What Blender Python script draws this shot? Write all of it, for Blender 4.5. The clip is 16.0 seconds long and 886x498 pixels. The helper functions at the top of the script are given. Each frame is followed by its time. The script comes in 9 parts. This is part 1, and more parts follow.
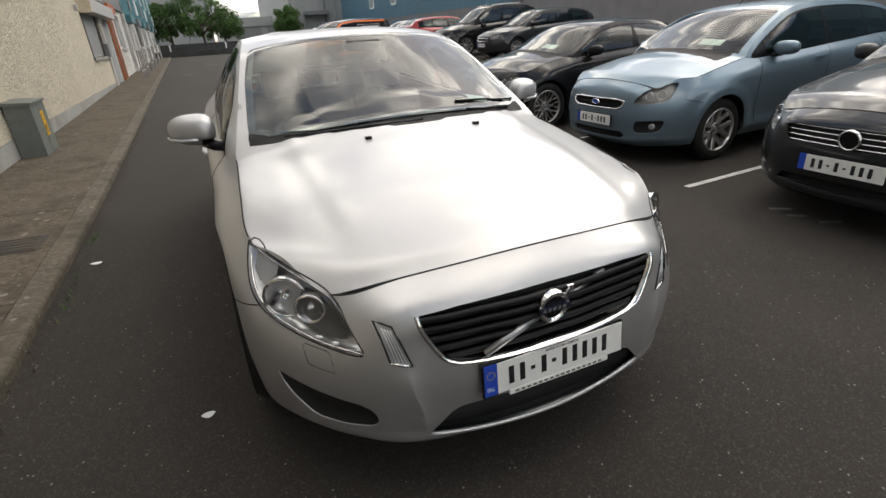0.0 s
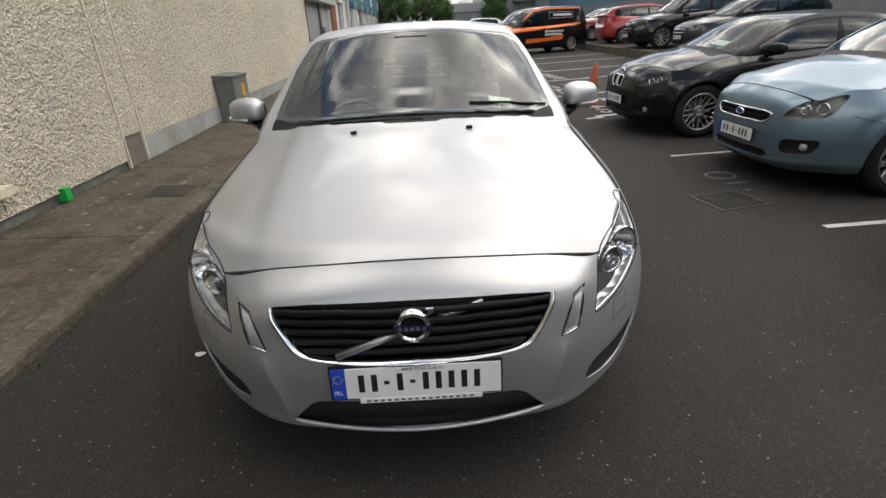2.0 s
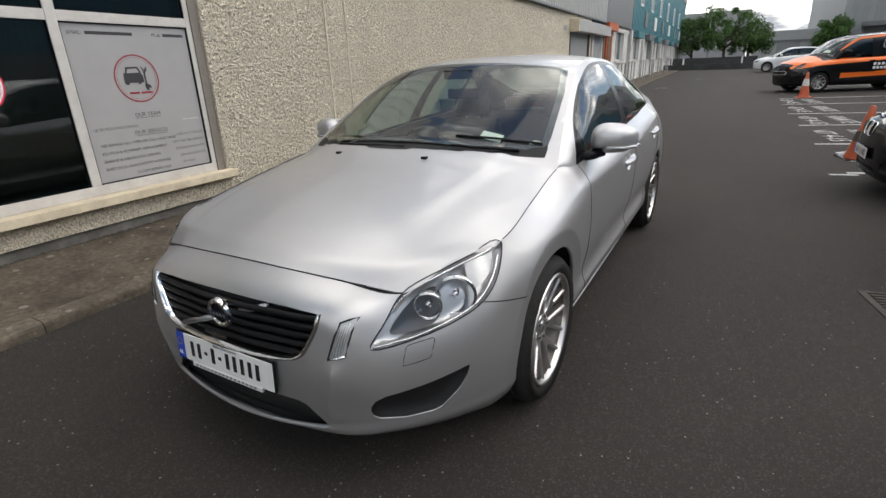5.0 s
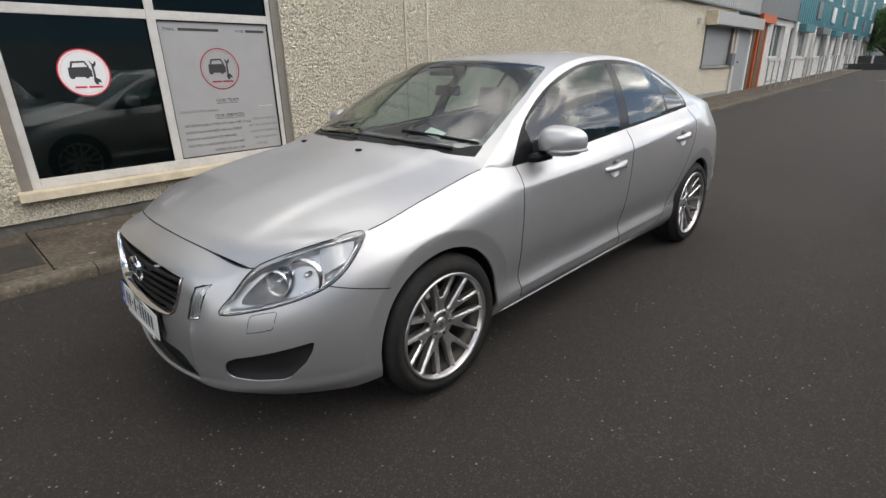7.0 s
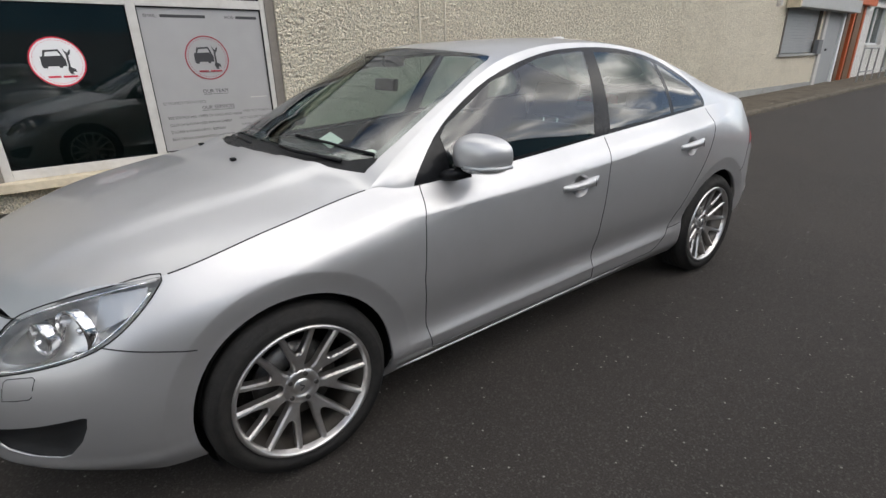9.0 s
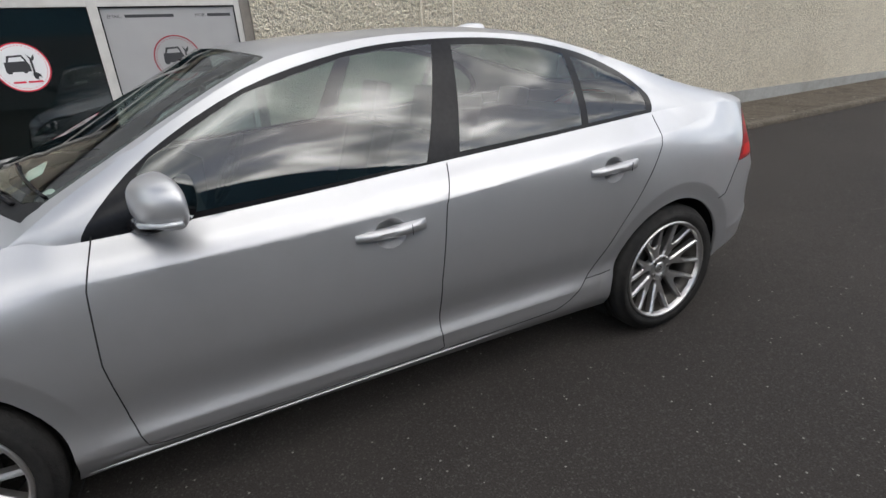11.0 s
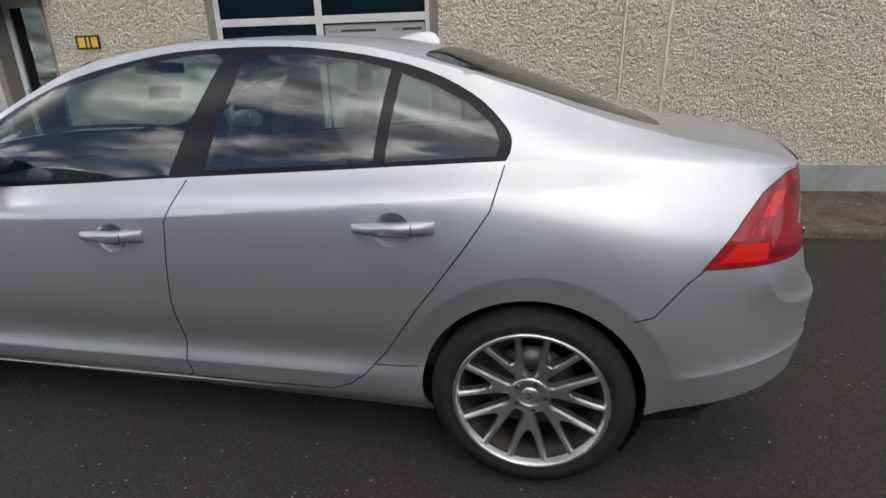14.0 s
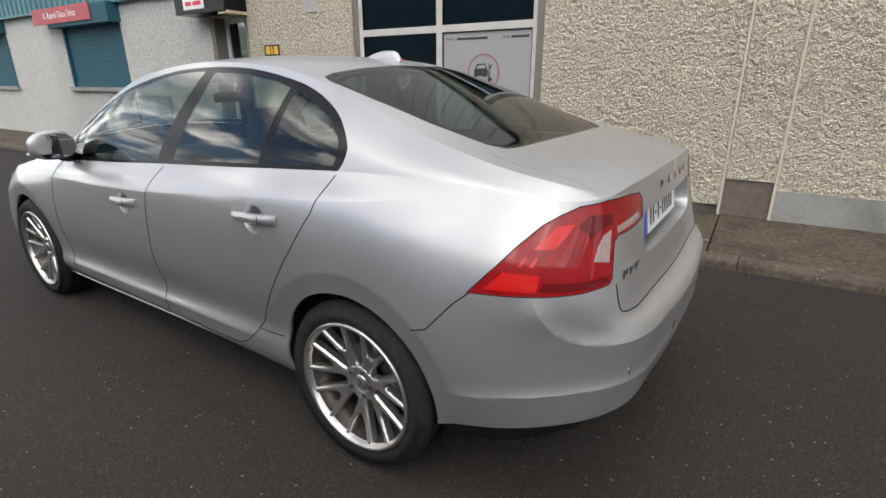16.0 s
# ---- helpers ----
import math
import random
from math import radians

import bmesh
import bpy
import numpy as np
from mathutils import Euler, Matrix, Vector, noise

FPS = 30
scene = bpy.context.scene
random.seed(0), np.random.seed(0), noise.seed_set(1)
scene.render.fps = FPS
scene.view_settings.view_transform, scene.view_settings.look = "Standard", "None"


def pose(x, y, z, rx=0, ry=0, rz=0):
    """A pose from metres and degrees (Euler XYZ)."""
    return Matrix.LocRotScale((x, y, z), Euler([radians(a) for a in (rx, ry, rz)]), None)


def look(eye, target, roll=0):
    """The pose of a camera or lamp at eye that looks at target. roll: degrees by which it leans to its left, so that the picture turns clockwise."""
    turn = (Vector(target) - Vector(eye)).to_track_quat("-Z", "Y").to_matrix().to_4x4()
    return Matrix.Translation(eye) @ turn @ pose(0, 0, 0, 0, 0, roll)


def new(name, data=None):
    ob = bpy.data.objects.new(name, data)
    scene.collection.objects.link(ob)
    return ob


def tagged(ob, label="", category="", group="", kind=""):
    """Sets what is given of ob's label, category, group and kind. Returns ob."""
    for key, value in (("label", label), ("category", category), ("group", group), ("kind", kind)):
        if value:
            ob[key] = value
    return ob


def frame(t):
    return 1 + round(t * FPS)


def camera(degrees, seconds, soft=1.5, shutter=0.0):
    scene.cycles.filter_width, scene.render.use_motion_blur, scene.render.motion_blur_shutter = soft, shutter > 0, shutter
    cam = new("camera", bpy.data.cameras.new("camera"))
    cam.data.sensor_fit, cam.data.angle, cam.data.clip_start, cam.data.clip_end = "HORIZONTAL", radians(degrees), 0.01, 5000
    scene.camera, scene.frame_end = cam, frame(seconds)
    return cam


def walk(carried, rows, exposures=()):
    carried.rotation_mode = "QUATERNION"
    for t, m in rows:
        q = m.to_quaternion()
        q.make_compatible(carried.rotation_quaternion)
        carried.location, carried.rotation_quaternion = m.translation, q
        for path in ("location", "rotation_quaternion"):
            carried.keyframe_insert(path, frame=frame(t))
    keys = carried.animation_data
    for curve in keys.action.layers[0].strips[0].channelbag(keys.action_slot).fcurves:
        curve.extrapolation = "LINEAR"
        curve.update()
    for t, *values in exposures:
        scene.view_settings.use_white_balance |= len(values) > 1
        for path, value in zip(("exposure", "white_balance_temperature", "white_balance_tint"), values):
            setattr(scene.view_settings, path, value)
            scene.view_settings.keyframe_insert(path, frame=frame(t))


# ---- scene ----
cam = camera(83.4, 16.0)
PATH = [
    (0, (-0.801, -3.403, 1.431), (-0.103, -1.713, 0.621), -3.7),
    (0.5, (-0.566, -3.349, 1.417), (-0.05, -1.617, 0.56), -2.9),
    (1, (-0.39, -3.393, 1.433), (-0.054, -1.627, 0.556), -3.3),
    (1.5, (-0.12, -3.543, 1.44), (0.02, -1.742, 0.583), -2.7),
    (2, (0.085, -3.562, 1.437), (0.108, -1.736, 0.621), -2.8),
    (2.5, (0.307, -3.456, 1.417), (0.12, -1.633, 0.616), -2.5),
    (3, (0.522, -3.454, 1.417), (0.153, -1.65, 0.635), -2.7),
    (3.5, (0.86, -3.575, 1.435), (0.319, -1.799, 0.693), -3.5),
    (4, (1.07, -3.539, 1.426), (0.442, -1.771, 0.734), -3.3),
    (4.5, (1.276, -3.398, 1.415), (0.471, -1.698, 0.734), -2.4),
    (7, (2.274, -2.746, 1.397), (0.929, -1.435, 0.709), -1.3),
    (7.5, (2.47, -2.544, 1.415), (1.018, -1.355, 0.723), 0.4),
    (8, (2.506, -2.386, 1.404), (1.008, -1.256, 0.712), -0.8),
    (8.5, (2.389, -2.093, 1.39), (0.898, -0.969, 0.672), -1.2),
    (9, (2.32, -1.858, 1.389), (0.829, -0.738, 0.667), -1.3),
    (9.2, (2.329, -1.734, 1.363), (0.813, -0.64, 0.652), -2.1),
    (11.3, (2.442, -0.353, 1.385), (0.703, 0.318, 0.66), -2.3),
    (11.5, (2.516, -0.244, 1.352), (0.722, 0.328, 0.676), -1.4),
    (12, (2.461, 0.062, 1.286), (0.645, 0.595, 0.638), -1.9),
    (12.5, (2.366, 0.395, 1.307), (0.535, 0.854, 0.645), -1.2),
    (13, (2.368, 0.774, 1.298), (0.478, 0.843, 0.648), -2.2),
    (13.5, (2.365, 1.125, 1.325), (0.479, 0.954, 0.683), -1.2),
    (14, (2.253, 1.402, 1.311), (0.404, 1.014, 0.655), -1.1),
    (14.5, (2.236, 1.677, 1.337), (0.433, 1.122, 0.672), -1.1),
    (15, (2.303, 2.079, 1.35), (0.554, 1.346, 0.714), -1.7),
    (15.5, (2.186, 2.308, 1.335), (0.508, 1.424, 0.7), -2.4),
    (16, (1.973, 2.505, 1.367), (0.406, 1.446, 0.718), -0.2),
]
# the clip's own exposure and white balance drift a little on the way
TONE = [(0.0, 0.64, 7150, 10), (1.0, 0.58, 7050, 10), (2.0, 0.66, 6950, 10), (2.5, 0.65, 6900, 10), (3.0, 0.62, 6850, 10), (4.0, 0.60, 6750, 10), (7.5, 0.70, 6700, 10),
        (9.0, 0.64, 6600, 10), (11.5, 0.58, 6450, 10), (13.0, 0.50, 6400, 10), (14.0, 0.48, 6450, 10), (15.0, 0.52, 6600, 10), (16.0, 0.72, 6700, 10)]
walk(cam, [(t, look(eye, target, roll)) for t, eye, target, roll in PATH], TONE)

# ---- daylight: broken cloud with blue gaps, the sun veiled high over the parked cars ----
world = bpy.data.worlds.new("sky")
scene.world = world
world.use_nodes = True
CLOUDS_X, CLOUDS_Y = 1.35, 2.3      # drift of the cloud field
SUN_ELEV, SUN_TURN = 48.0, 62.0   # degrees; turn is measured clockwise from +y


def build_sky():
    nt = world.node_tree
    nt.nodes.clear()
    out = nt.nodes.new("ShaderNodeOutputWorld")
    bg = nt.nodes.new("ShaderNodeBackground")
    sky = nt.nodes.new("ShaderNodeTexSky")
    sky.sky_type = "NISHITA"
    sky.sun_disc = False
    sky.sun_elevation = radians(SUN_ELEV)
    sky.sun_rotation = radians(SUN_TURN)
    coord = nt.nodes.new("ShaderNodeTexCoord")
    sep = nt.nodes.new("ShaderNodeSeparateXYZ")
    nt.links.new(coord.outputs["Generated"], sep.inputs["Vector"])
    # the cloud deck is a flat layer: it foreshortens towards the horizon
    depth = nt.nodes.new("ShaderNodeMath")
    depth.operation = "ADD"
    depth.inputs[1].default_value = 0.22
    nt.links.new(sep.outputs["Z"], depth.inputs[0])
    depth_min = nt.nodes.new("ShaderNodeMath")
    depth_min.operation = "MAXIMUM"
    depth_min.inputs[1].default_value = 0.12
    nt.links.new(depth.outputs[0], depth_min.inputs[0])
    plan = nt.nodes.new("ShaderNodeCombineXYZ")
    for axis in ("X", "Y"):
        div = nt.nodes.new("ShaderNodeMath")
        div.operation = "DIVIDE"
        nt.links.new(sep.outputs[axis], div.inputs[0])
        nt.links.new(depth_min.outputs[0], div.inputs[1])
        nt.links.new(div.outputs[0], plan.inputs[axis])
    flat = nt.nodes.new("ShaderNodeMapping")
    flat.inputs["Location"].default_value = (CLOUDS_X, CLOUDS_Y, 0.0)
    nt.links.new(plan.outputs["Vector"], flat.inputs["Vector"])
    n1 = nt.nodes.new("ShaderNodeTexNoise")
    n1.inputs["Scale"].default_value = 2.1
    n1.inputs["Detail"].default_value = 8.0
    n1.inputs["Roughness"].default_value = 0.58
    n1.inputs["Distortion"].default_value = 0.35
    n2 = nt.nodes.new("ShaderNodeTexNoise")
    n2.inputs["Scale"].default_value = 3.2
    n2.inputs["Detail"].default_value = 7.0
    n2.inputs["Distortion"].default_value = 0.3
    nt.links.new(flat.outputs["Vector"], n1.inputs["Vector"])
    nt.links.new(flat.outputs["Vector"], n2.inputs["Vector"])
    cover = nt.nodes.new("ShaderNodeValToRGB")
    cover.color_ramp.elements[0].position = 0.44
    cover.color_ramp.elements[1].position = 0.55
    nt.links.new(n1.outputs["Fac"], cover.inputs["Fac"])
    tone = nt.nodes.new("ShaderNodeValToRGB")
    tone.color_ramp.elements[0].position = 0.38
    tone.color_ramp.elements[0].color = (2.6, 2.8, 3.1, 1)
    tone.color_ramp.elements[1].position = 0.66
    tone.color_ramp.elements[1].color = (25.0, 24.6, 24.0, 1)
    mid = tone.color_ramp.elements.new(0.48)
    mid.color = (7.4, 7.4, 7.4, 1)
    bright = tone.color_ramp.elements.new(0.56)
    bright.color = (15.2, 15.0, 14.7, 1)
    nt.links.new(n2.outputs["Fac"], tone.inputs["Fac"])
    mix = nt.nodes.new("ShaderNodeMix")
    mix.data_type = "RGBA"
    nt.links.new(cover.outputs["Color"], mix.inputs["Factor"])
    nt.links.new(sky.outputs["Color"], mix.inputs["A"])
    # sky scaled up more at the horizon than overhead: extra light added for upright faces
    dome = nt.nodes.new("ShaderNodeMapRange")
    dome.inputs["From Min"].default_value, dome.inputs["From Max"].default_value = 0.0, 1.0
    dome.inputs["To Min"].default_value, dome.inputs["To Max"].default_value = 1.22, 1.10
    nt.links.new(sep.outputs["Z"], dome.inputs["Value"])
    lift = nt.nodes.new("ShaderNodeVectorMath")
    lift.operation = "SCALE"
    # cloud in front of the sun glows by forward scatter
    toward = nt.nodes.new("ShaderNodeVectorMath")
    toward.operation = "DOT_PRODUCT"
    e, r = radians(SUN_ELEV), radians(SUN_TURN)
    toward.inputs[1].default_value = (math.sin(r) * math.cos(e), math.cos(r) * math.cos(e), math.sin(e))
    nt.links.new(coord.outputs["Generated"], toward.inputs[0])
    front = nt.nodes.new("ShaderNodeMath")
    front.operation = "MAXIMUM"
    front.inputs[1].default_value = 0.0
    nt.links.new(toward.outputs["Value"], front.inputs[0])
    halo = nt.nodes.new("ShaderNodeMath")
    halo.operation = "POWER"
    halo.inputs[1].default_value = 7.0
    nt.links.new(front.outputs[0], halo.inputs[0])
    glow = nt.nodes.new("ShaderNodeMath")
    glow.operation = "MULTIPLY_ADD"
    glow.inputs[1].default_value, glow.inputs[2].default_value = 1.3, 1.0
    nt.links.new(halo.outputs[0], glow.inputs[0])
    lit = nt.nodes.new("ShaderNodeVectorMath")
    lit.operation = "SCALE"
    nt.links.new(tone.outputs["Color"], lit.inputs[0])
    nt.links.new(glow.outputs[0], lit.inputs["Scale"])
    nt.links.new(lit.outputs["Vector"], mix.inputs["B"])
    nt.links.new(mix.outputs["Result"], lift.inputs[0])
    nt.links.new(dome.outputs["Result"], lift.inputs["Scale"])
    nt.links.new(lift.outputs["Vector"], bg.inputs["Color"])
    bg.inputs["Strength"].default_value = 0.11
    nt.links.new(bg.outputs["Background"], out.inputs["Surface"])


build_sky()
sun = new("sun", bpy.data.lights.new("sun", "SUN"))
sun.data.energy, sun.data.angle, sun.data.color = 0.5, radians(80), (1.0, 0.93, 0.83)
_e, _r = radians(SUN_ELEV), radians(SUN_TURN)
sun.matrix_world = look((30 * math.sin(_r) * math.cos(_e), 30 * math.cos(_r) * math.cos(_e), 30 * math.sin(_e)), (0, 0, 0))


# ---- materials ----
def rgb(c):
    return (c[0], c[1], c[2], 1.0)


def material(name, color, rough=0.5, metal=0.0, vary=0.0, scale=8.0, bump=0.0, bump_scale=60.0, stain=None, stain_amt=0.0,
             stain_scale=1.2, coat=0.0, spec=0.5, piece=0.0, rough_vary=0.0):
    """A surface with a fine grain, a coarse variation, a stain colour and a relief."""
    m = bpy.data.materials.new(name)
    m.use_nodes = True
    nt = m.node_tree
    b = nt.nodes["Principled BSDF"]
    b.inputs["Roughness"].default_value = rough
    b.inputs["Metallic"].default_value = metal
    b.inputs["Specular IOR Level"].default_value = spec
    b.inputs["Coat Weight"].default_value = coat
    b.inputs["Coat Roughness"].default_value = 0.03
    b.inputs["Base Color"].default_value = rgb(color)
    if not (vary or bump or stain_amt or piece):
        return m
    coord = nt.nodes.new("ShaderNodeTexCoord")
    last = None
    if vary or stain_amt or piece:
        base = nt.nodes.new("ShaderNodeRGB")
        base.outputs[0].default_value = rgb(color)
        last = base.outputs[0]
    if vary:
        n = nt.nodes.new("ShaderNodeTexNoise")
        n.inputs["Scale"].default_value = scale
        n.inputs["Detail"].default_value = 6.0
        nt.links.new(coord.outputs["Object"], n.inputs["Vector"])
        hsv = nt.nodes.new("ShaderNodeHueSaturation")
        mr = nt.nodes.new("ShaderNodeMapRange")
        mr.inputs["From Min"].default_value, mr.inputs["From Max"].default_value = 0.25, 0.75
        mr.inputs["To Min"].default_value, mr.inputs["To Max"].default_value = 1 - vary, 1 + vary
        nt.links.new(n.outputs["Fac"], mr.inputs["Value"])
        nt.links.new(mr.outputs["Result"], hsv.inputs["Value"])
        nt.links.new(last, hsv.inputs["Color"])
        last = hsv.outputs["Color"]
    if stain_amt:
        n = nt.nodes.new("ShaderNodeTexNoise")
        n.inputs["Scale"].default_value = stain_scale
        n.inputs["Detail"].default_value = 5.0
        n.inputs["Roughness"].default_value = 0.65
        nt.links.new(coord.outputs["Object"], n.inputs["Vector"])
        mr = nt.nodes.new("ShaderNodeMapRange")
        mr.inputs["From Min"].default_value, mr.inputs["From Max"].default_value = 0.45, 0.7
        mr.inputs["To Max"].default_value = stain_amt
        nt.links.new(n.outputs["Fac"], mr.inputs["Value"])
        mx = nt.nodes.new("ShaderNodeMix")
        mx.data_type = "RGBA"
        nt.links.new(mr.outputs["Result"], mx.inputs["Factor"])
        nt.links.new(last, mx.inputs["A"])
        mx.inputs["B"].default_value = rgb(stain)
        last = mx.outputs["Result"]
    if piece:
        info = nt.nodes.new("ShaderNodeObjectInfo")
        hsv = nt.nodes.new("ShaderNodeHueSaturation")
        mr = nt.nodes.new("ShaderNodeMapRange")
        mr.inputs["To Min"].default_value, mr.inputs["To Max"].default_value = 1 - piece, 1 + piece
        nt.links.new(info.outputs["Random"], mr.inputs["Value"])
        nt.links.new(mr.outputs["Result"], hsv.inputs["Value"])
        nt.links.new(last, hsv.inputs["Color"])
        last = hsv.outputs["Color"]
    if last is not None:
        nt.links.new(last, b.inputs["Base Color"])
    if rough_vary:
        n = nt.nodes.new("ShaderNodeTexNoise")
        n.inputs["Scale"].default_value = stain_scale * 2.3
        n.inputs["Detail"].default_value = 4.0
        nt.links.new(coord.outputs["Object"], n.inputs["Vector"])
        mr = nt.nodes.new("ShaderNodeMapRange")
        mr.inputs["To Min"].default_value, mr.inputs["To Max"].default_value = rough - rough_vary, rough + rough_vary
        nt.links.new(n.outputs["Fac"], mr.inputs["Value"])
        nt.links.new(mr.outputs["Result"], b.inputs["Roughness"])
    if bump:
        n = nt.nodes.new("ShaderNodeTexNoise")
        n.inputs["Scale"].default_value = bump_scale
        n.inputs["Detail"].default_value = 4.0
        nt.links.new(coord.outputs["Object"], n.inputs["Vector"])
        bp = nt.nodes.new("ShaderNodeBump")
        bp.inputs["Strength"].default_value = bump
        bp.inputs["Distance"].default_value = 0.01
        nt.links.new(n.outputs["Fac"], bp.inputs["Height"])
        nt.links.new(bp.outputs["Normal"], b.inputs["Normal"])
    return m


def car_paint(name, color, metal=0.75, rough=0.3, dust=0.12, spec=0.5, coat=1.0):
    """Metallic lacquer: flake, clear coat, a thin uneven film of dust."""
    m = material(name, color, rough=rough, metal=metal, coat=coat, spec=spec, vary=0.03, scale=900.0, stain=(0.22, 0.2, 0.17), stain_amt=dust, stain_scale=2.2)
    m.node_tree.nodes["Principled BSDF"].inputs["Coat Roughness"].default_value = 0.06
    return m


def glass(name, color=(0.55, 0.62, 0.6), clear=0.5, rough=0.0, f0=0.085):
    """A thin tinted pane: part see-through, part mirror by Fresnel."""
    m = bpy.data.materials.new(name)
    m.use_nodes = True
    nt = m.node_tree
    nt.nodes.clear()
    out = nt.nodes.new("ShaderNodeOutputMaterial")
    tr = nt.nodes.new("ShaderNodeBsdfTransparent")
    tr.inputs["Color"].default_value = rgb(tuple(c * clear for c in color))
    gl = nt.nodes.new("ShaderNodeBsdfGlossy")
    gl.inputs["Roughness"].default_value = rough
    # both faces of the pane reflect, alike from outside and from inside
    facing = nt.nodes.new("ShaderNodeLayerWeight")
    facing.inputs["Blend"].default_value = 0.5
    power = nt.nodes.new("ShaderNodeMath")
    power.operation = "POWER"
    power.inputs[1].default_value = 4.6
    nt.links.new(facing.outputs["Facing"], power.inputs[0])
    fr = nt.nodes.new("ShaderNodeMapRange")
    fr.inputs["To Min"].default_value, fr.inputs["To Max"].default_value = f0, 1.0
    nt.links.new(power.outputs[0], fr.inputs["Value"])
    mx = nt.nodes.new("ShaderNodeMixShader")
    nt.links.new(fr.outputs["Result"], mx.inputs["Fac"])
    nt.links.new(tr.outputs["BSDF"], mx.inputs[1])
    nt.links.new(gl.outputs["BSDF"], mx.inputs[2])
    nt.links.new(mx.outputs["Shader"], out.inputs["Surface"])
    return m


def roughcast(name, color, dirt, amt=0.35):
    """Paint over wet-dash harling: the grain between the modelled clumps, pit shade and dirt put into its colour, and
    weather stains.
    """
    m = bpy.data.materials.new(name)
    m.use_nodes = True
    nt = m.node_tree
    b = nt.nodes["Principled BSDF"]
    b.inputs["Roughness"].default_value = 0.9
    b.inputs["Specular IOR Level"].default_value = 0.2
    coord = nt.nodes.new("ShaderNodeTexCoord")
    warp = nt.nodes.new("ShaderNodeTexNoise")
    warp.inputs["Scale"].default_value = 26.0
    warp.inputs["Detail"].default_value = 3.0
    mixv = nt.nodes.new("ShaderNodeMix")
    mixv.data_type = "VECTOR"
    mixv.inputs["Factor"].default_value = 0.035
    nt.links.new(coord.outputs["Object"], warp.inputs["Vector"])
    nt.links.new(coord.outputs["Object"], mixv.inputs["A"])
    nt.links.new(warp.outputs["Color"], mixv.inputs["B"])
    v = nt.nodes.new("ShaderNodeTexVoronoi")
    v.feature = "F1"
    v.inputs["Scale"].default_value = 58.0
    nt.links.new(mixv.outputs["Result"], v.inputs["Vector"])
    n = nt.nodes.new("ShaderNodeTexNoise")
    n.inputs["Scale"].default_value = 90.0
    n.inputs["Detail"].default_value = 4.0
    nt.links.new(coord.outputs["Object"], n.inputs["Vector"])
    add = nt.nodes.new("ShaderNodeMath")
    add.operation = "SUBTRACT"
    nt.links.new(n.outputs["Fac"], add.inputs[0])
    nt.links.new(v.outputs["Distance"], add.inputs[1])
    bp = nt.nodes.new("ShaderNodeBump")
    bp.inputs["Strength"].default_value = 1.0
    bp.inputs["Distance"].default_value = 0.03
    nt.links.new(add.outputs["Value"], bp.inputs["Height"])
    nt.links.new(bp.outputs["Normal"], b.inputs["Normal"])
    big = nt.nodes.new("ShaderNodeTexNoise")
    big.inputs["Scale"].default_value = 1.1
    big.inputs["Detail"].default_value = 6.0
    nt.links.new(coord.outputs["Object"], big.inputs["Vector"])
    mr = nt.nodes.new("ShaderNodeMapRange")
    mr.inputs["From Min"].default_value, mr.inputs["From Max"].default_value = 0.4, 0.75
    mr.inputs["To Max"].default_value = amt
    nt.links.new(big.outputs["Fac"], mr.inputs["Value"])
    c1 = nt.nodes.new("ShaderNodeMix")
    c1.data_type = "RGBA"
    c1.inputs["A"].default_value, c1.inputs["B"].default_value = rgb(color), rgb(dirt)
    nt.links.new(mr.outputs["Result"], c1.inputs["Factor"])
    # hollows darker, raised grain paler: shade painted into the colour, with some dirt
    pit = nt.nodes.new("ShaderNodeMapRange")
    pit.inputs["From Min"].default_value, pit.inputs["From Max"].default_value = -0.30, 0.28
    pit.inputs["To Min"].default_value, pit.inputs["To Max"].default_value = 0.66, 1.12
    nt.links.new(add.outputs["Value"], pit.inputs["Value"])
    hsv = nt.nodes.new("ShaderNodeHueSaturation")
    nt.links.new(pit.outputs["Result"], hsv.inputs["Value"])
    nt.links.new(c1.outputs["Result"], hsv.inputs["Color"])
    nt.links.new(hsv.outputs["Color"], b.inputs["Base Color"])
    return m


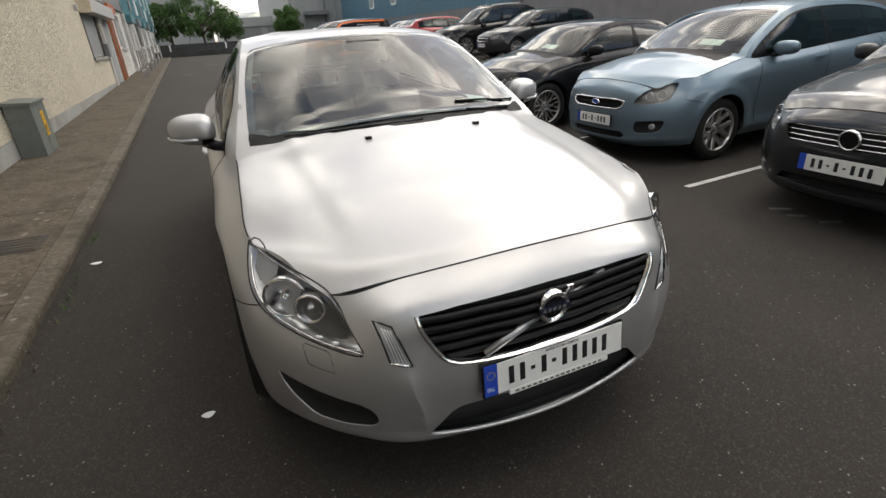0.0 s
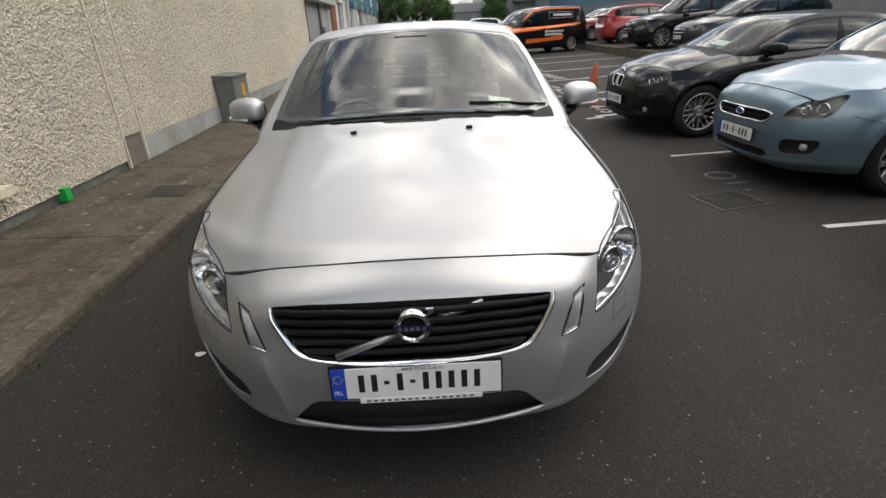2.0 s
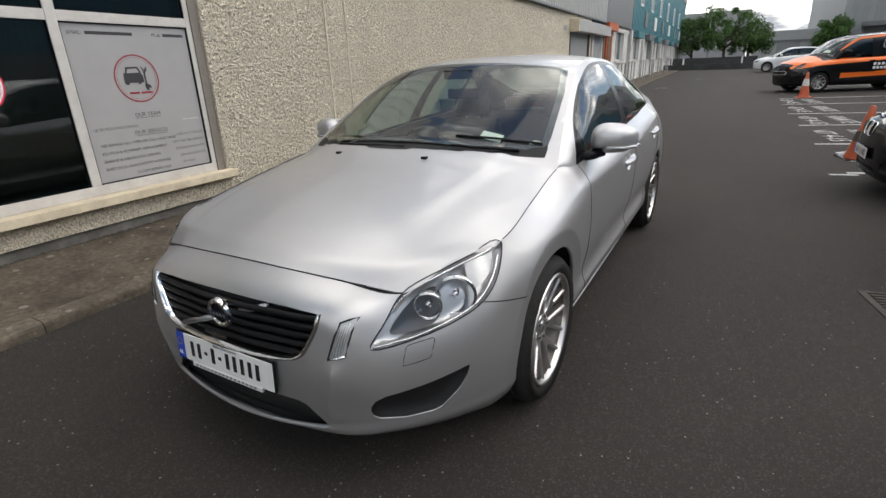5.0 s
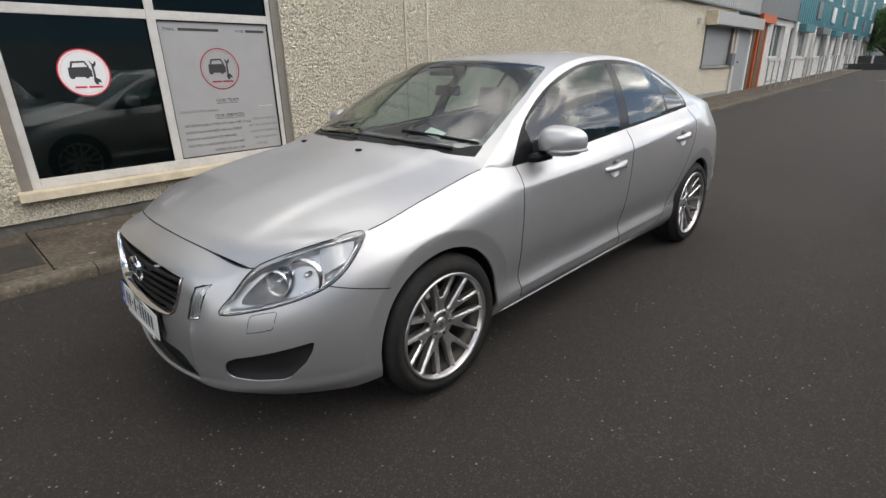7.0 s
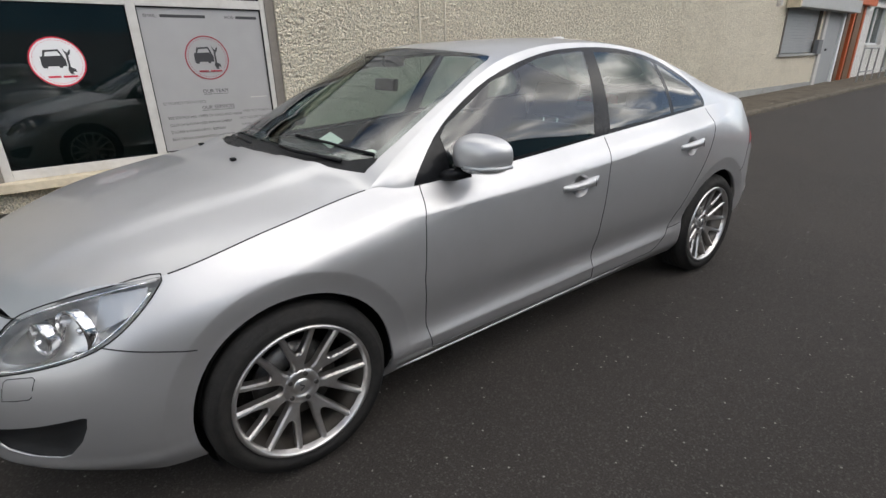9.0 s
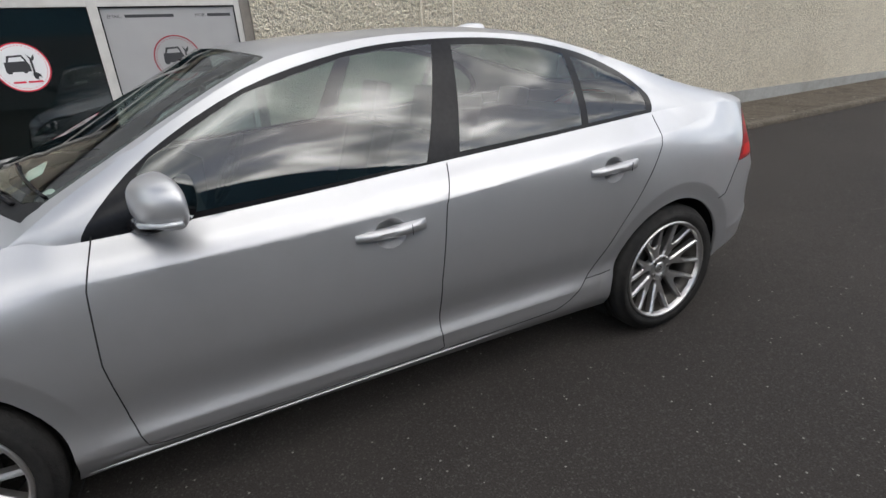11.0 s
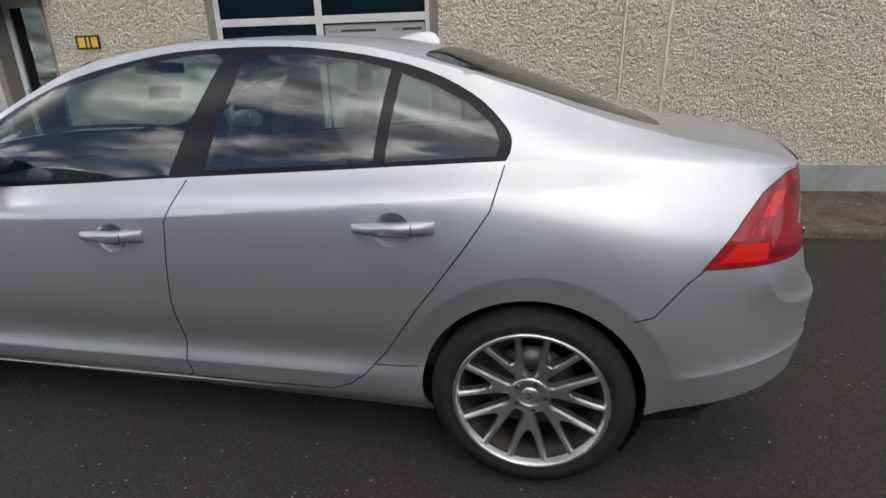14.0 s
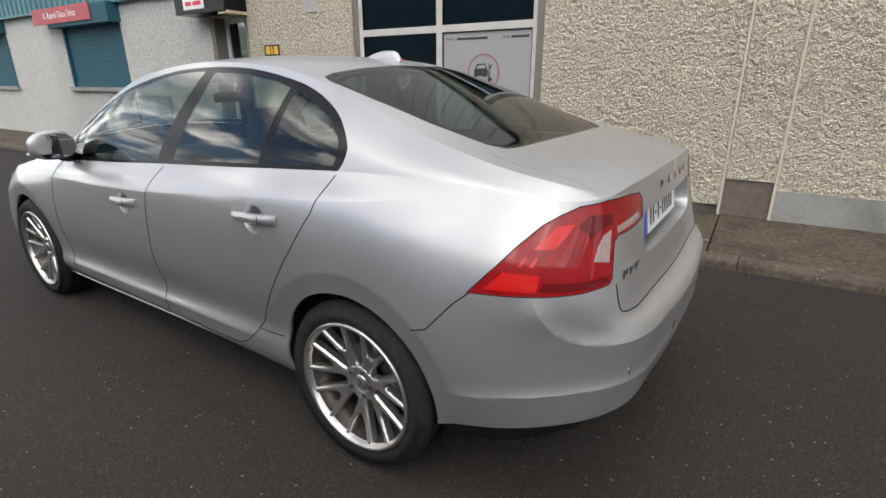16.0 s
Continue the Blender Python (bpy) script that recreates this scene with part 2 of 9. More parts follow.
def asphalt_material():
    m = material("asphalt", (0.0325, 0.0277, 0.0242), rough=0.85, vary=0.55, scale=150.0, bump=0.8, bump_scale=420.0,
                 stain=(0.046, 0.039, 0.0335), stain_amt=0.6, stain_scale=0.5, spec=0.3)
    nt = m.node_tree
    b = nt.nodes["Principled BSDF"]
    coord = nt.nodes.new("ShaderNodeTexCoord")
    v = nt.nodes.new("ShaderNodeTexVoronoi")
    v.inputs["Scale"].default_value = 55.0
    nt.links.new(coord.outputs["Object"], v.inputs["Vector"])
    sep = nt.nodes.new("ShaderNodeSeparateColor")
    nt.links.new(v.outputs["Color"], sep.inputs["Color"])
    rare = nt.nodes.new("ShaderNodeMath")
    rare.operation = "GREATER_THAN"
    rare.inputs[1].default_value = 0.965
    nt.links.new(sep.outputs["Red"], rare.inputs[0])
    small = nt.nodes.new("ShaderNodeMath")
    small.operation = "LESS_THAN"
    small.inputs[1].default_value = 0.24
    nt.links.new(v.outputs["Distance"], small.inputs[0])
    both = nt.nodes.new("ShaderNodeMath")
    both.operation = "MULTIPLY"
    nt.links.new(rare.outputs[0], both.inputs[0])
    nt.links.new(small.outputs[0], both.inputs[1])
    mx = nt.nodes.new("ShaderNodeMix")
    mx.data_type = "RGBA"
    mx.inputs["B"].default_value = (0.22, 0.21, 0.19, 1)
    old = b.inputs["Base Color"].links[0].from_socket
    # fine pale chippings in the binder
    v2 = nt.nodes.new("ShaderNodeTexVoronoi")
    v2.inputs["Scale"].default_value = 170.0
    nt.links.new(coord.outputs["Object"], v2.inputs["Vector"])
    sep2 = nt.nodes.new("ShaderNodeSeparateColor")
    nt.links.new(v2.outputs["Color"], sep2.inputs["Color"])
    chip = nt.nodes.new("ShaderNodeMapRange")
    chip.inputs["From Min"].default_value, chip.inputs["From Max"].default_value = 0.80, 1.0
    chip.inputs["To Max"].default_value = 0.55
    nt.links.new(sep2.outputs["Green"], chip.inputs["Value"])
    mx2 = nt.nodes.new("ShaderNodeMix")
    mx2.data_type = "RGBA"
    mx2.inputs["B"].default_value = (0.10, 0.094, 0.086, 1)
    nt.links.new(chip.outputs["Result"], mx2.inputs["Factor"])
    nt.links.new(old, mx2.inputs["A"])
    old = mx2.outputs["Result"]
    nt.links.new(both.outputs[0], mx.inputs["Factor"])
    nt.links.new(old, mx.inputs["A"])
    nt.links.new(mx.outputs["Result"], b.inputs["Base Color"])
    return m


def speckled(m, scale, share, color, size=0.3):
    """Adds pale trodden spots, splashes and chips of uneven size to a surface."""
    nt = m.node_tree
    b = nt.nodes["Principled BSDF"]
    old = b.inputs["Base Color"].links[0].from_socket
    coord = nt.nodes.new("ShaderNodeTexCoord")
    for k, (sc, amt) in enumerate(((scale, share), (scale * 2.7, share * 1.4))):
        v = nt.nodes.new("ShaderNodeTexVoronoi")
        v.inputs["Scale"].default_value = sc
        nt.links.new(coord.outputs["Object"], v.inputs["Vector"])
        sep = nt.nodes.new("ShaderNodeSeparateColor")
        nt.links.new(v.outputs["Color"], sep.inputs["Color"])
        rare = nt.nodes.new("ShaderNodeMath")
        rare.operation = "LESS_THAN"
        rare.inputs[1].default_value = amt
        nt.links.new(sep.outputs["Red"], rare.inputs[0])
        reach = nt.nodes.new("ShaderNodeMath")
        reach.operation = "MULTIPLY"
        reach.inputs[1].default_value = size
        nt.links.new(sep.outputs["Green"], reach.inputs[0])
        near = nt.nodes.new("ShaderNodeMath")
        near.operation = "LESS_THAN"
        nt.links.new(v.outputs["Distance"], near.inputs[0])
        nt.links.new(reach.outputs[0], near.inputs[1])
        both = nt.nodes.new("ShaderNodeMath")
        both.operation = "MULTIPLY"
        nt.links.new(rare.outputs[0], both.inputs[0])
        nt.links.new(near.outputs[0], both.inputs[1])
        mx = nt.nodes.new("ShaderNodeMix")
        mx.data_type = "RGBA"
        mx.inputs["B"].default_value = rgb(color)
        nt.links.new(both.outputs[0], mx.inputs["Factor"])
        nt.links.new(old, mx.inputs["A"])
        old = mx.outputs["Result"]
    nt.links.new(old, b.inputs["Base Color"])
    return m


M = {}
M["silver"] = car_paint("silver_paint", (0.465, 0.463, 0.468), metal=0.74, rough=0.42, coat=0.55)
M["blue"] = car_paint("blue_paint", (0.15, 0.215, 0.27), metal=0.6, rough=0.4, coat=0.6)
M["black_paint"] = car_paint("black_paint", (0.006, 0.006, 0.007), metal=0.0, rough=0.5, dust=0.015, spec=0.05, coat=0.75)
M["grey_paint"] = car_paint("grey_paint", (0.020, 0.0215, 0.024), metal=0.4, rough=0.4, dust=0.03, spec=0.1, coat=0.85)
M["red_paint"] = car_paint("red_paint", (0.30, 0.015, 0.012), metal=0.2, rough=0.3)
M["maroon_paint"] = car_paint("maroon_paint", (0.16, 0.015, 0.02), metal=0.3, rough=0.3)
M["white_paint"] = car_paint("white_paint", (0.7, 0.7, 0.7), metal=0.0, rough=0.3)
M["orange_wrap"] = material("orange_wrap", (0.85, 0.17, 0.02), rough=0.35, coat=0.4)
M["black_trim"] = material("black_trim", (0.010, 0.010, 0.011), rough=0.2, vary=0.2, scale=60, spec=0.16)
M["slat"] = material("grille_slat", (0.006, 0.006, 0.007), rough=0.5, spec=0.25)
M["faded"] = material("faded_marking", (0.10, 0.098, 0.094), rough=0.85, vary=0.3, scale=60, stain=(0.06, 0.057, 0.053), stain_amt=0.9, stain_scale=6)
M["gloss_black"] = material("gloss_black", (0.008, 0.008, 0.009), rough=0.12, coat=0.6)
M["gap"] = material("shut_gap", (0.012, 0.012, 0.012), rough=0.9)
M["plastic"] = material("grained_plastic", (0.013, 0.013, 0.0135), rough=0.6, bump=0.3, bump_scale=300, vary=0.15, scale=30, spec=0.25)
M["rubber"] = material("tyre_rubber", (0.016, 0.0155, 0.015), rough=0.75, vary=0.3, scale=40, bump=0.25, bump_scale=180, stain=(0.035, 0.031, 0.027), stain_amt=0.5, stain_scale=5, spec=0.22)
M["chrome"] = material("chrome", (0.75, 0.75, 0.76), rough=0.09, metal=1.0)
M["alloy"] = material("alloy_wheel", (0.52, 0.51, 0.50), rough=0.28, metal=0.88, coat=0.5, stain=(0.2, 0.13, 0.08), stain_amt=0.3, stain_scale=14, vary=0.05, scale=50)
M["alloy_dark"] = material("alloy_barrel", (0.12, 0.11, 0.10), rough=0.4, metal=0.8, stain=(0.06, 0.045, 0.035), stain_amt=0.6, stain_scale=12)
M["steel"] = material("brake_steel", (0.16, 0.155, 0.15), rough=0.4, metal=0.9, vary=0.2, scale=60)
M["reflector"] = material("lamp_reflector", (0.8, 0.8, 0.82), rough=0.12, metal=1.0)
M["lamp_bezel"] = material("lamp_bezel", (0.08, 0.082, 0.085), rough=0.3, metal=0.6)
M["lamp_white"] = material("lamp_frosted", (0.42, 0.43, 0.44), rough=0.25, metal=0.3, coat=1.0)
M["lamp_silver"] = material("lamp_silver", (0.55, 0.56, 0.57), rough=0.3, metal=0.8)
M["bar_silver"] = material("bar_silver", (0.36, 0.36, 0.37), rough=0.3, metal=0.8)
M["lens"] = glass("lamp_lens", (1, 1, 1), clear=0.95, f0=0.04)
M["red_lens"] = material("red_lens", (0.27, 0.004, 0.006), rough=0.3, coat=0.45, spec=0.2, vary=0.2, scale=20)
M["red_dark"] = material("red_lens_dark", (0.13, 0.003, 0.004), rough=0.3, coat=0.45, spec=0.2)
M["amber"] = material("amber_lens", (0.7, 0.2, 0.02), rough=0.15, coat=1.0)
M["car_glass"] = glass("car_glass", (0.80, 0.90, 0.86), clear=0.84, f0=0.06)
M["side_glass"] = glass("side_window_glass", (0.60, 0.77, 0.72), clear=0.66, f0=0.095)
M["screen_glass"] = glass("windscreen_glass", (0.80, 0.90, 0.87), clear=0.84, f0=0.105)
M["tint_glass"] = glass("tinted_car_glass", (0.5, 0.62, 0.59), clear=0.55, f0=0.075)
M["window_glass"] = glass("window_glass", (0.55, 0.66, 0.66), clear=0.75, rough=0.01, f0=0.085)
M["mirror"] = material("mirror_glass", (0.7, 0.72, 0.72), rough=0.02, metal=1.0)
M["seat"] = material("seat_leather", (0.03, 0.03, 0.032), rough=0.55, bump=0.2, bump_scale=200, vary=0.1, scale=20)
M["headlining"] = material("headlining", (0.32, 0.31, 0.29), rough=0.9, vary=0.05, scale=20)
M["dash"] = material("dashboard", (0.018, 0.018, 0.02), rough=0.6, bump=0.3, bump_scale=300, vary=0.1, scale=10)
M["paper"] = material("paper_disc", (0.7, 0.74, 0.66), rough=0.8, vary=0.06, scale=30)
M["plate_white"] = material("plate_white", (0.72, 0.72, 0.70), rough=0.35, stain=(0.4, 0.38, 0.34), stain_amt=0.25, stain_scale=9)
M["plate_blue"] = material("plate_blue", (0.012, 0.06, 0.42), rough=0.35)
M["ink"] = material("plate_ink", (0.012, 0.012, 0.014), rough=0.4)
M["asphalt"] = asphalt_material()
M["concrete"] = speckled(material("pavement_concrete", (0.100, 0.083, 0.062), rough=0.9, vary=0.45, scale=28, bump=0.6, bump_scale=110, stain=(0.042, 0.034, 0.025), stain_amt=0.9, stain_scale=3.1, spec=0.25), 11.0, 0.16, (0.20, 0.175, 0.145))
M["kerb"] = speckled(material("kerb_concrete", (0.104, 0.086, 0.064), rough=0.9, vary=0.45, scale=30, bump=0.6, bump_scale=110, stain=(0.040, 0.036, 0.020), stain_amt=0.9, stain_scale=4.4, piece=0.10), 14.0, 0.12, (0.19, 0.17, 0.14))
M["plinth"] = material("plinth_paint", (0.30, 0.30, 0.285), rough=0.8, vary=0.1, scale=25, bump=0.3, bump_scale=60, stain=(0.14, 0.13, 0.11), stain_amt=0.6, stain_scale=1.5)
M["plinth_dark"] = material("plinth_dark", (0.1, 0.095, 0.085), rough=0.9, vary=0.2, scale=25, bump=0.4, bump_scale=60, stain=(0.3, 0.29, 0.26), stain_amt=0.35, stain_scale=3.5)
M["plinth_brown"] = material("plinth_brown", (0.15, 0.13, 0.11), rough=0.9, vary=0.2, scale=25, bump=0.4, bump_scale=60, stain=(0.08, 0.07, 0.06), stain_amt=0.5, stain_scale=3.5)
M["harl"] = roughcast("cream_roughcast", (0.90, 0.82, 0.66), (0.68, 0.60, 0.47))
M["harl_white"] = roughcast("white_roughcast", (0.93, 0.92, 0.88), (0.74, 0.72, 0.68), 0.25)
M["bead"] = material("render_bead", (0.6, 0.54, 0.43), rough=0.7, vary=0.08, scale=20)
M["frame"] = material("window_frame_paint", (0.55, 0.53, 0.50), rough=0.45, vary=0.06, scale=20, stain=(0.3, 0.27, 0.22), stain_amt=0.35, stain_scale=4)
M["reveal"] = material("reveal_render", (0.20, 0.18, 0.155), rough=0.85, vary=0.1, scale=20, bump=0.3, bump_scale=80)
M["sill"] = material("sill_paint", (0.60, 0.52, 0.38), rough=0.7, vary=0.1, scale=20, stain=(0.3, 0.25, 0.18), stain_amt=0.5, stain_scale=4)
M["film"] = material("window_film", (0.36, 0.355, 0.35), rough=0.35, vary=0.04, scale=5, coat=0.5)
M["film_ink"] = material("film_ink", (0.035, 0.035, 0.038), rough=0.5)
M["film_grey"] = material("film_grey_ink", (0.13, 0.13, 0.13), rough=0.5)
M["sticker_red"] = material("sticker_red", (0.6, 0.02, 0.05), rough=0.4)
M["film_red"] = material("film_red", (0.3, 0.03, 0.045), rough=0.4)
M["sticker_white"] = material("sticker_white", (0.75, 0.75, 0.75), rough=0.4)
M["room"] = material("room_dark", (0.24, 0.27, 0.27), rough=0.9, vary=0.2, scale=2)
M["cladding"] = material("cladding_grey", (0.42, 0.42, 0.41), rough=0.45, metal=0.2, vary=0.06, scale=3, stain=(0.3, 0.3, 0.28), stain_amt=0.3)
M["cladding_dark"] = material("cladding_dark", (0.16, 0.165, 0.17), rough=0.5, metal=0.3, vary=0.06, scale=3)
M["teal"] = material("cladding_teal", (0.05, 0.17, 0.20), rough=0.45, vary=0.08, scale=2, stain=(0.08, 0.2, 0.22), stain_amt=0.3)
M["shutter"] = material("shutter_grey", (0.40, 0.41, 0.41), rough=0.4, metal=0.3, vary=0.05, scale=6)
M["shutter_teal"] = material("shutter_teal", (0.022, 0.095, 0.125), rough=0.6, vary=0.06, scale=6, spec=0.2)
M["door_grey"] = material("door_grey", (0.30, 0.31, 0.31), rough=0.45, vary=0.05, scale=6)
M["orange_wood"] = material("orange_paint", (0.45, 0.10, 0.03), rough=0.55, vary=0.1, scale=12)
M["brown"] = material("brown_timber", (0.13, 0.07, 0.035), rough=0.6, vary=0.2, scale=14)
M["green_box"] = material("cabinet_paint", (0.12, 0.135, 0.125), rough=0.55, vary=0.1, scale=14, stain=(0.2, 0.2, 0.18), stain_amt=0.35, stain_scale=5)
M["yellow"] = material("yellow_label", (0.75, 0.42, 0.02), rough=0.4)
M["galv"] = material("galvanised", (0.36, 0.36, 0.35), rough=0.5, metal=0.7, vary=0.15, scale=18)
M["green_cap"] = material("green_cap", (0.01, 0.36, 0.06), rough=0.4)
M["iron"] = material("cast_iron", (0.05, 0.047, 0.043), rough=0.7, metal=0.5, vary=0.2, scale=30, stain=(0.1, 0.07, 0.045), stain_amt=0.5, stain_scale=6)
M["road_white"] = material("road_marking", (0.5, 0.5, 0.48), rough=0.8, vary=0.25, scale=60, stain=(0.16, 0.155, 0.15), stain_amt=0.7, stain_scale=7)
M["cone_orange"] = material("cone_orange", (0.42, 0.075, 0.022), rough=0.5, vary=0.1, scale=12, stain=(0.2, 0.08, 0.04), stain_amt=0.4, stain_scale=6)
M["cone_white"] = material("cone_band", (0.6, 0.6, 0.58), rough=0.5, stain=(0.3, 0.28, 0.25), stain_amt=0.5, stain_scale=9)
M["leaf"] = material("leaves", (0.055, 0.115, 0.025), rough=0.6, vary=0.45, scale=2.0, spec=0.3)
M["litter"] = material("dead_leaves", (0.035, 0.025, 0.015), rough=0.9, vary=0.5, scale=12)
M["bark"] = material("bark", (0.07, 0.055, 0.04), rough=0.9, bump=0.6, bump_scale=30, vary=0.2, scale=10)
M["warehouse"] = material("warehouse_cladding", (0.26, 0.27, 0.27), rough=0.6, vary=0.05, scale=0.6)
M["warehouse_pale"] = material("warehouse_pale", (0.36, 0.37, 0.36), rough=0.6, vary=0.05, scale=0.6)
M["grey_wall"] = material("grey_render", (0.17, 0.165, 0.17), rough=0.85, vary=0.12, scale=1.5, bump=0.2, bump_scale=40)
M["white_pvc"] = material("white_pvc", (0.72, 0.73, 0.72), rough=0.35, vary=0.04, scale=9)


# ---- helpers for meshes ----
def part(name, bm, mat, parent=None, label="", smooth=None, normals=False):
    """Links a bmesh as one object; under a thing where parent is given."""
    if normals:
        bmesh.ops.recalc_face_normals(bm, faces=bm.faces)
    me = bpy.data.meshes.new(name)
    if smooth is not None:
        for f in bm.faces:
            f.smooth = True
        for e in bm.edges:
            if len(e.link_faces) == 2 and e.calc_face_angle(0) > radians(smooth):
                e.smooth = False
    bm.to_mesh(me)
    bm.free()
    if mat is not None:
        me.materials.append(mat)
    ob = new(name, me)
    if parent is not None:
        ob.parent = parent
    return tagged(ob, label) if label else ob


def empty(name, m=Matrix()):
    ob = new(name)
    ob.empty_display_size = 0.2
    ob.matrix_world = m
    return ob


def add_box(bm, x0, x1, y0, y1, z0, z1, bevel=0.0):
    vs = [bm.verts.new((x, y, z)) for x in (x0, x1) for y in (y0, y1) for z in (z0, z1)]
    fs = [bm.faces.new([vs[i] for i in q]) for q in ((0, 1, 3, 2), (4, 6, 7, 5), (0, 4, 5, 1), (2, 3, 7, 6), (0, 2, 6, 4), (1, 5, 7, 3))]
    if bevel > 0:
        es = list({e for f in fs for e in f.edges})
        bmesh.ops.bevel(bm, geom=es, offset=bevel, segments=2, profile=0.7, affect="EDGES")
    return bm


def box(x0, x1, y0, y1, z0, z1, bevel=0.0):
    return add_box(bmesh.new(), x0, x1, y0, y1, z0, z1, bevel)


def add_cyl(bm, p, q, r0, r1=None, seg=16, cap=True):
    p, q = Vector(p), Vector(q)
    r1 = r0 if r1 is None else r1
    m = Matrix.Translation((p + q) / 2) @ (q - p).to_track_quat("Z", "Y").to_matrix().to_4x4()
    bmesh.ops.create_cone(bm, cap_ends=cap, segments=seg, radius1=r0, radius2=r1, depth=(q - p).length, matrix=m)
    return bm


def add_lathe(bm, rows, axis_m, seg=48):
    """Turns rows of (radius, height) about z, then lays them by axis_m."""
    rings = []
    for r, h in rows:
        rings.append([bm.verts.new(axis_m @ Vector((r * math.cos(2 * math.pi * k / seg), r * math.sin(2 * math.pi * k / seg), h))) for k in range(seg)])
    for a, b in zip(rings, rings[1:]):
        for k in range(seg):
            bm.faces.new((a[k], a[(k + 1) % seg], b[(k + 1) % seg], b[k]))
    return bm


def add_tube(bm, pts, r, seg=8, closed=False):
    pts = [Vector(p) for p in pts]
    n = len(pts)
    rings = []
    for i, p in enumerate(pts):
        a = pts[(i - 1) % n] if (closed or i > 0) else p
        b = pts[(i + 1) % n] if (closed or i < n - 1) else p
        d = (b - a).normalized()
        up = Vector((0, 0, 1)) if abs(d.z) < 0.9 else Vector((1, 0, 0))
        s = d.cross(up).normalized()
        t = s.cross(d)
        rr = r[i] if isinstance(r, (list, tuple)) else r
        rings.append([bm.verts.new(p + rr * (math.cos(2 * math.pi * k / seg) * s + math.sin(2 * math.pi * k / seg) * t)) for k in range(seg)])
    pairs = list(zip(rings, rings[1:])) + ([(rings[-1], rings[0])] if closed else [])
    for a, b in pairs:
        for k in range(seg):
            bm.faces.new((a[k], a[(k + 1) % seg], b[(k + 1) % seg], b[k]))
    if not closed:
        bm.faces.new(rings[0][::-1])
        bm.faces.new(rings[-1])
    return bm


def add_prism(bm, poly, m, depth):
    """A flat outline (x, y) of that depth along z, laid by m."""
    lo = [bm.verts.new(m @ Vector((x, y, 0))) for x, y in poly]
    hi = [bm.verts.new(m @ Vector((x, y, depth))) for x, y in poly]
    n = len(poly)
    bm.faces.new(lo[::-1])
    bm.faces.new(hi)
    for k in range(n):
        bm.faces.new((lo[k], lo[(k + 1) % n], hi[(k + 1) % n], hi[k]))
    return bm


def add_grid(bm, f, nu, nv):
    """A sheet: f(u, v) for u and v from 0 to 1."""
    vs = [[bm.verts.new(f(i / nu, j / nv)) for j in range(nv + 1)] for i in range(nu + 1)]
    for i in range(nu):
        for j in range(nv):
            try:
                bm.faces.new((vs[i][j], vs[i + 1][j], vs[i + 1][j + 1], vs[i][j + 1]))
            except ValueError:
                pass
    return vs


def add_ring(bm, m, r0, r1, h, seg=48):
    """A flat ring of height h."""
    add_lathe(bm, [(r0, 0), (r0, h), (r1, h), (r1, 0), (r0, 0)], m, seg)
    return bm


def letters(name, text, size, m, mat, parent=None, depth=0.001, align="CENTER", stretch=1.0):
    """Text in the built-in font as a mesh; it lies in the x-y plane of m."""
    cu = bpy.data.curves.new(name, "FONT")
    cu.body, cu.size, cu.align_x, cu.align_y, cu.extrude = text, size, align, "CENTER", depth
    cu.resolution_u = 2
    ob = bpy.data.objects.new(name, cu)
    me = bpy.data.meshes.new_from_object(ob)
    bpy.data.objects.remove(ob)
    bpy.data.curves.remove(cu)
    me.materials.clear()
    me.materials.append(mat)
    me.transform(m @ Matrix.Diagonal((stretch, 1, 1, 1)))
    ob = new(name, me)
    if parent is not None:
        ob.parent = parent
    return ob


class Spline:
    """A smooth curve through keys (t, *values), with no overshoot."""

    def __init__(self, keys):
        a = np.array(keys, float)
        self.t, self.v = a[:, 0], a[:, 1:]
        h = np.diff(self.t)[:, None]
        d = np.diff(self.v, axis=0) / h
        m = np.zeros_like(self.v)
        m[0], m[-1] = d[0], d[-1]
        for i in range(1, len(a) - 1):
            same = d[i - 1] * d[i] > 0
            w1, w2 = 2 * h[i] + h[i - 1], h[i] + 2 * h[i - 1]
            with np.errstate(divide="ignore", invalid="ignore"):
                hm = (w1 + w2) / (w1 / d[i - 1] + w2 / d[i])
            m[i] = np.where(same, hm, 0.0)
        self.m = m

    def __call__(self, t):
        t = min(max(t, self.t[0]), self.t[-1])
        i = min(max(int(np.searchsorted(self.t, t)) - 1, 0), len(self.t) - 2)
        h = self.t[i + 1] - self.t[i]
        s = (t - self.t[i]) / h
        s2, s3 = s * s, s * s * s
        return (2 * s3 - 3 * s2 + 1) * self.v[i] + (s3 - 2 * s2 + s) * h * self.m[i] + (3 * s2 - 2 * s3) * self.v[i + 1] + (s3 - s2) * h * self.m[i + 1]


def Smooth(keys):
    """A smooth curve through keys, with the tangents of its neighbours (it may swing a little)."""
    sp = Spline(keys)
    t, v = sp.t, sp.v
    for i in range(1, len(t) - 1):
        sp.m[i] = (v[i + 1] - v[i - 1]) / (t[i + 1] - t[i - 1])
    return sp

# ---- the street: laid out along the building, 1.9 degrees off the silver car ----
SITE = pose(-3.27, 0, 0, 0, 0, 1.9)


def rise(v):
    """The yard climbs gently away from the car."""
    return 0.012 * (min(max(v - 4.0, 0.0), 60.0)) + 0.004 * min(max(v - 2.0, 0.0), 2.0)


def put(ob, label="", category="", group="", kind="structure"):
    ob.matrix_world = SITE @ ob.matrix_world if ob.matrix_world != Matrix() else SITE.copy()
    return tagged(ob, label, category, group, kind)


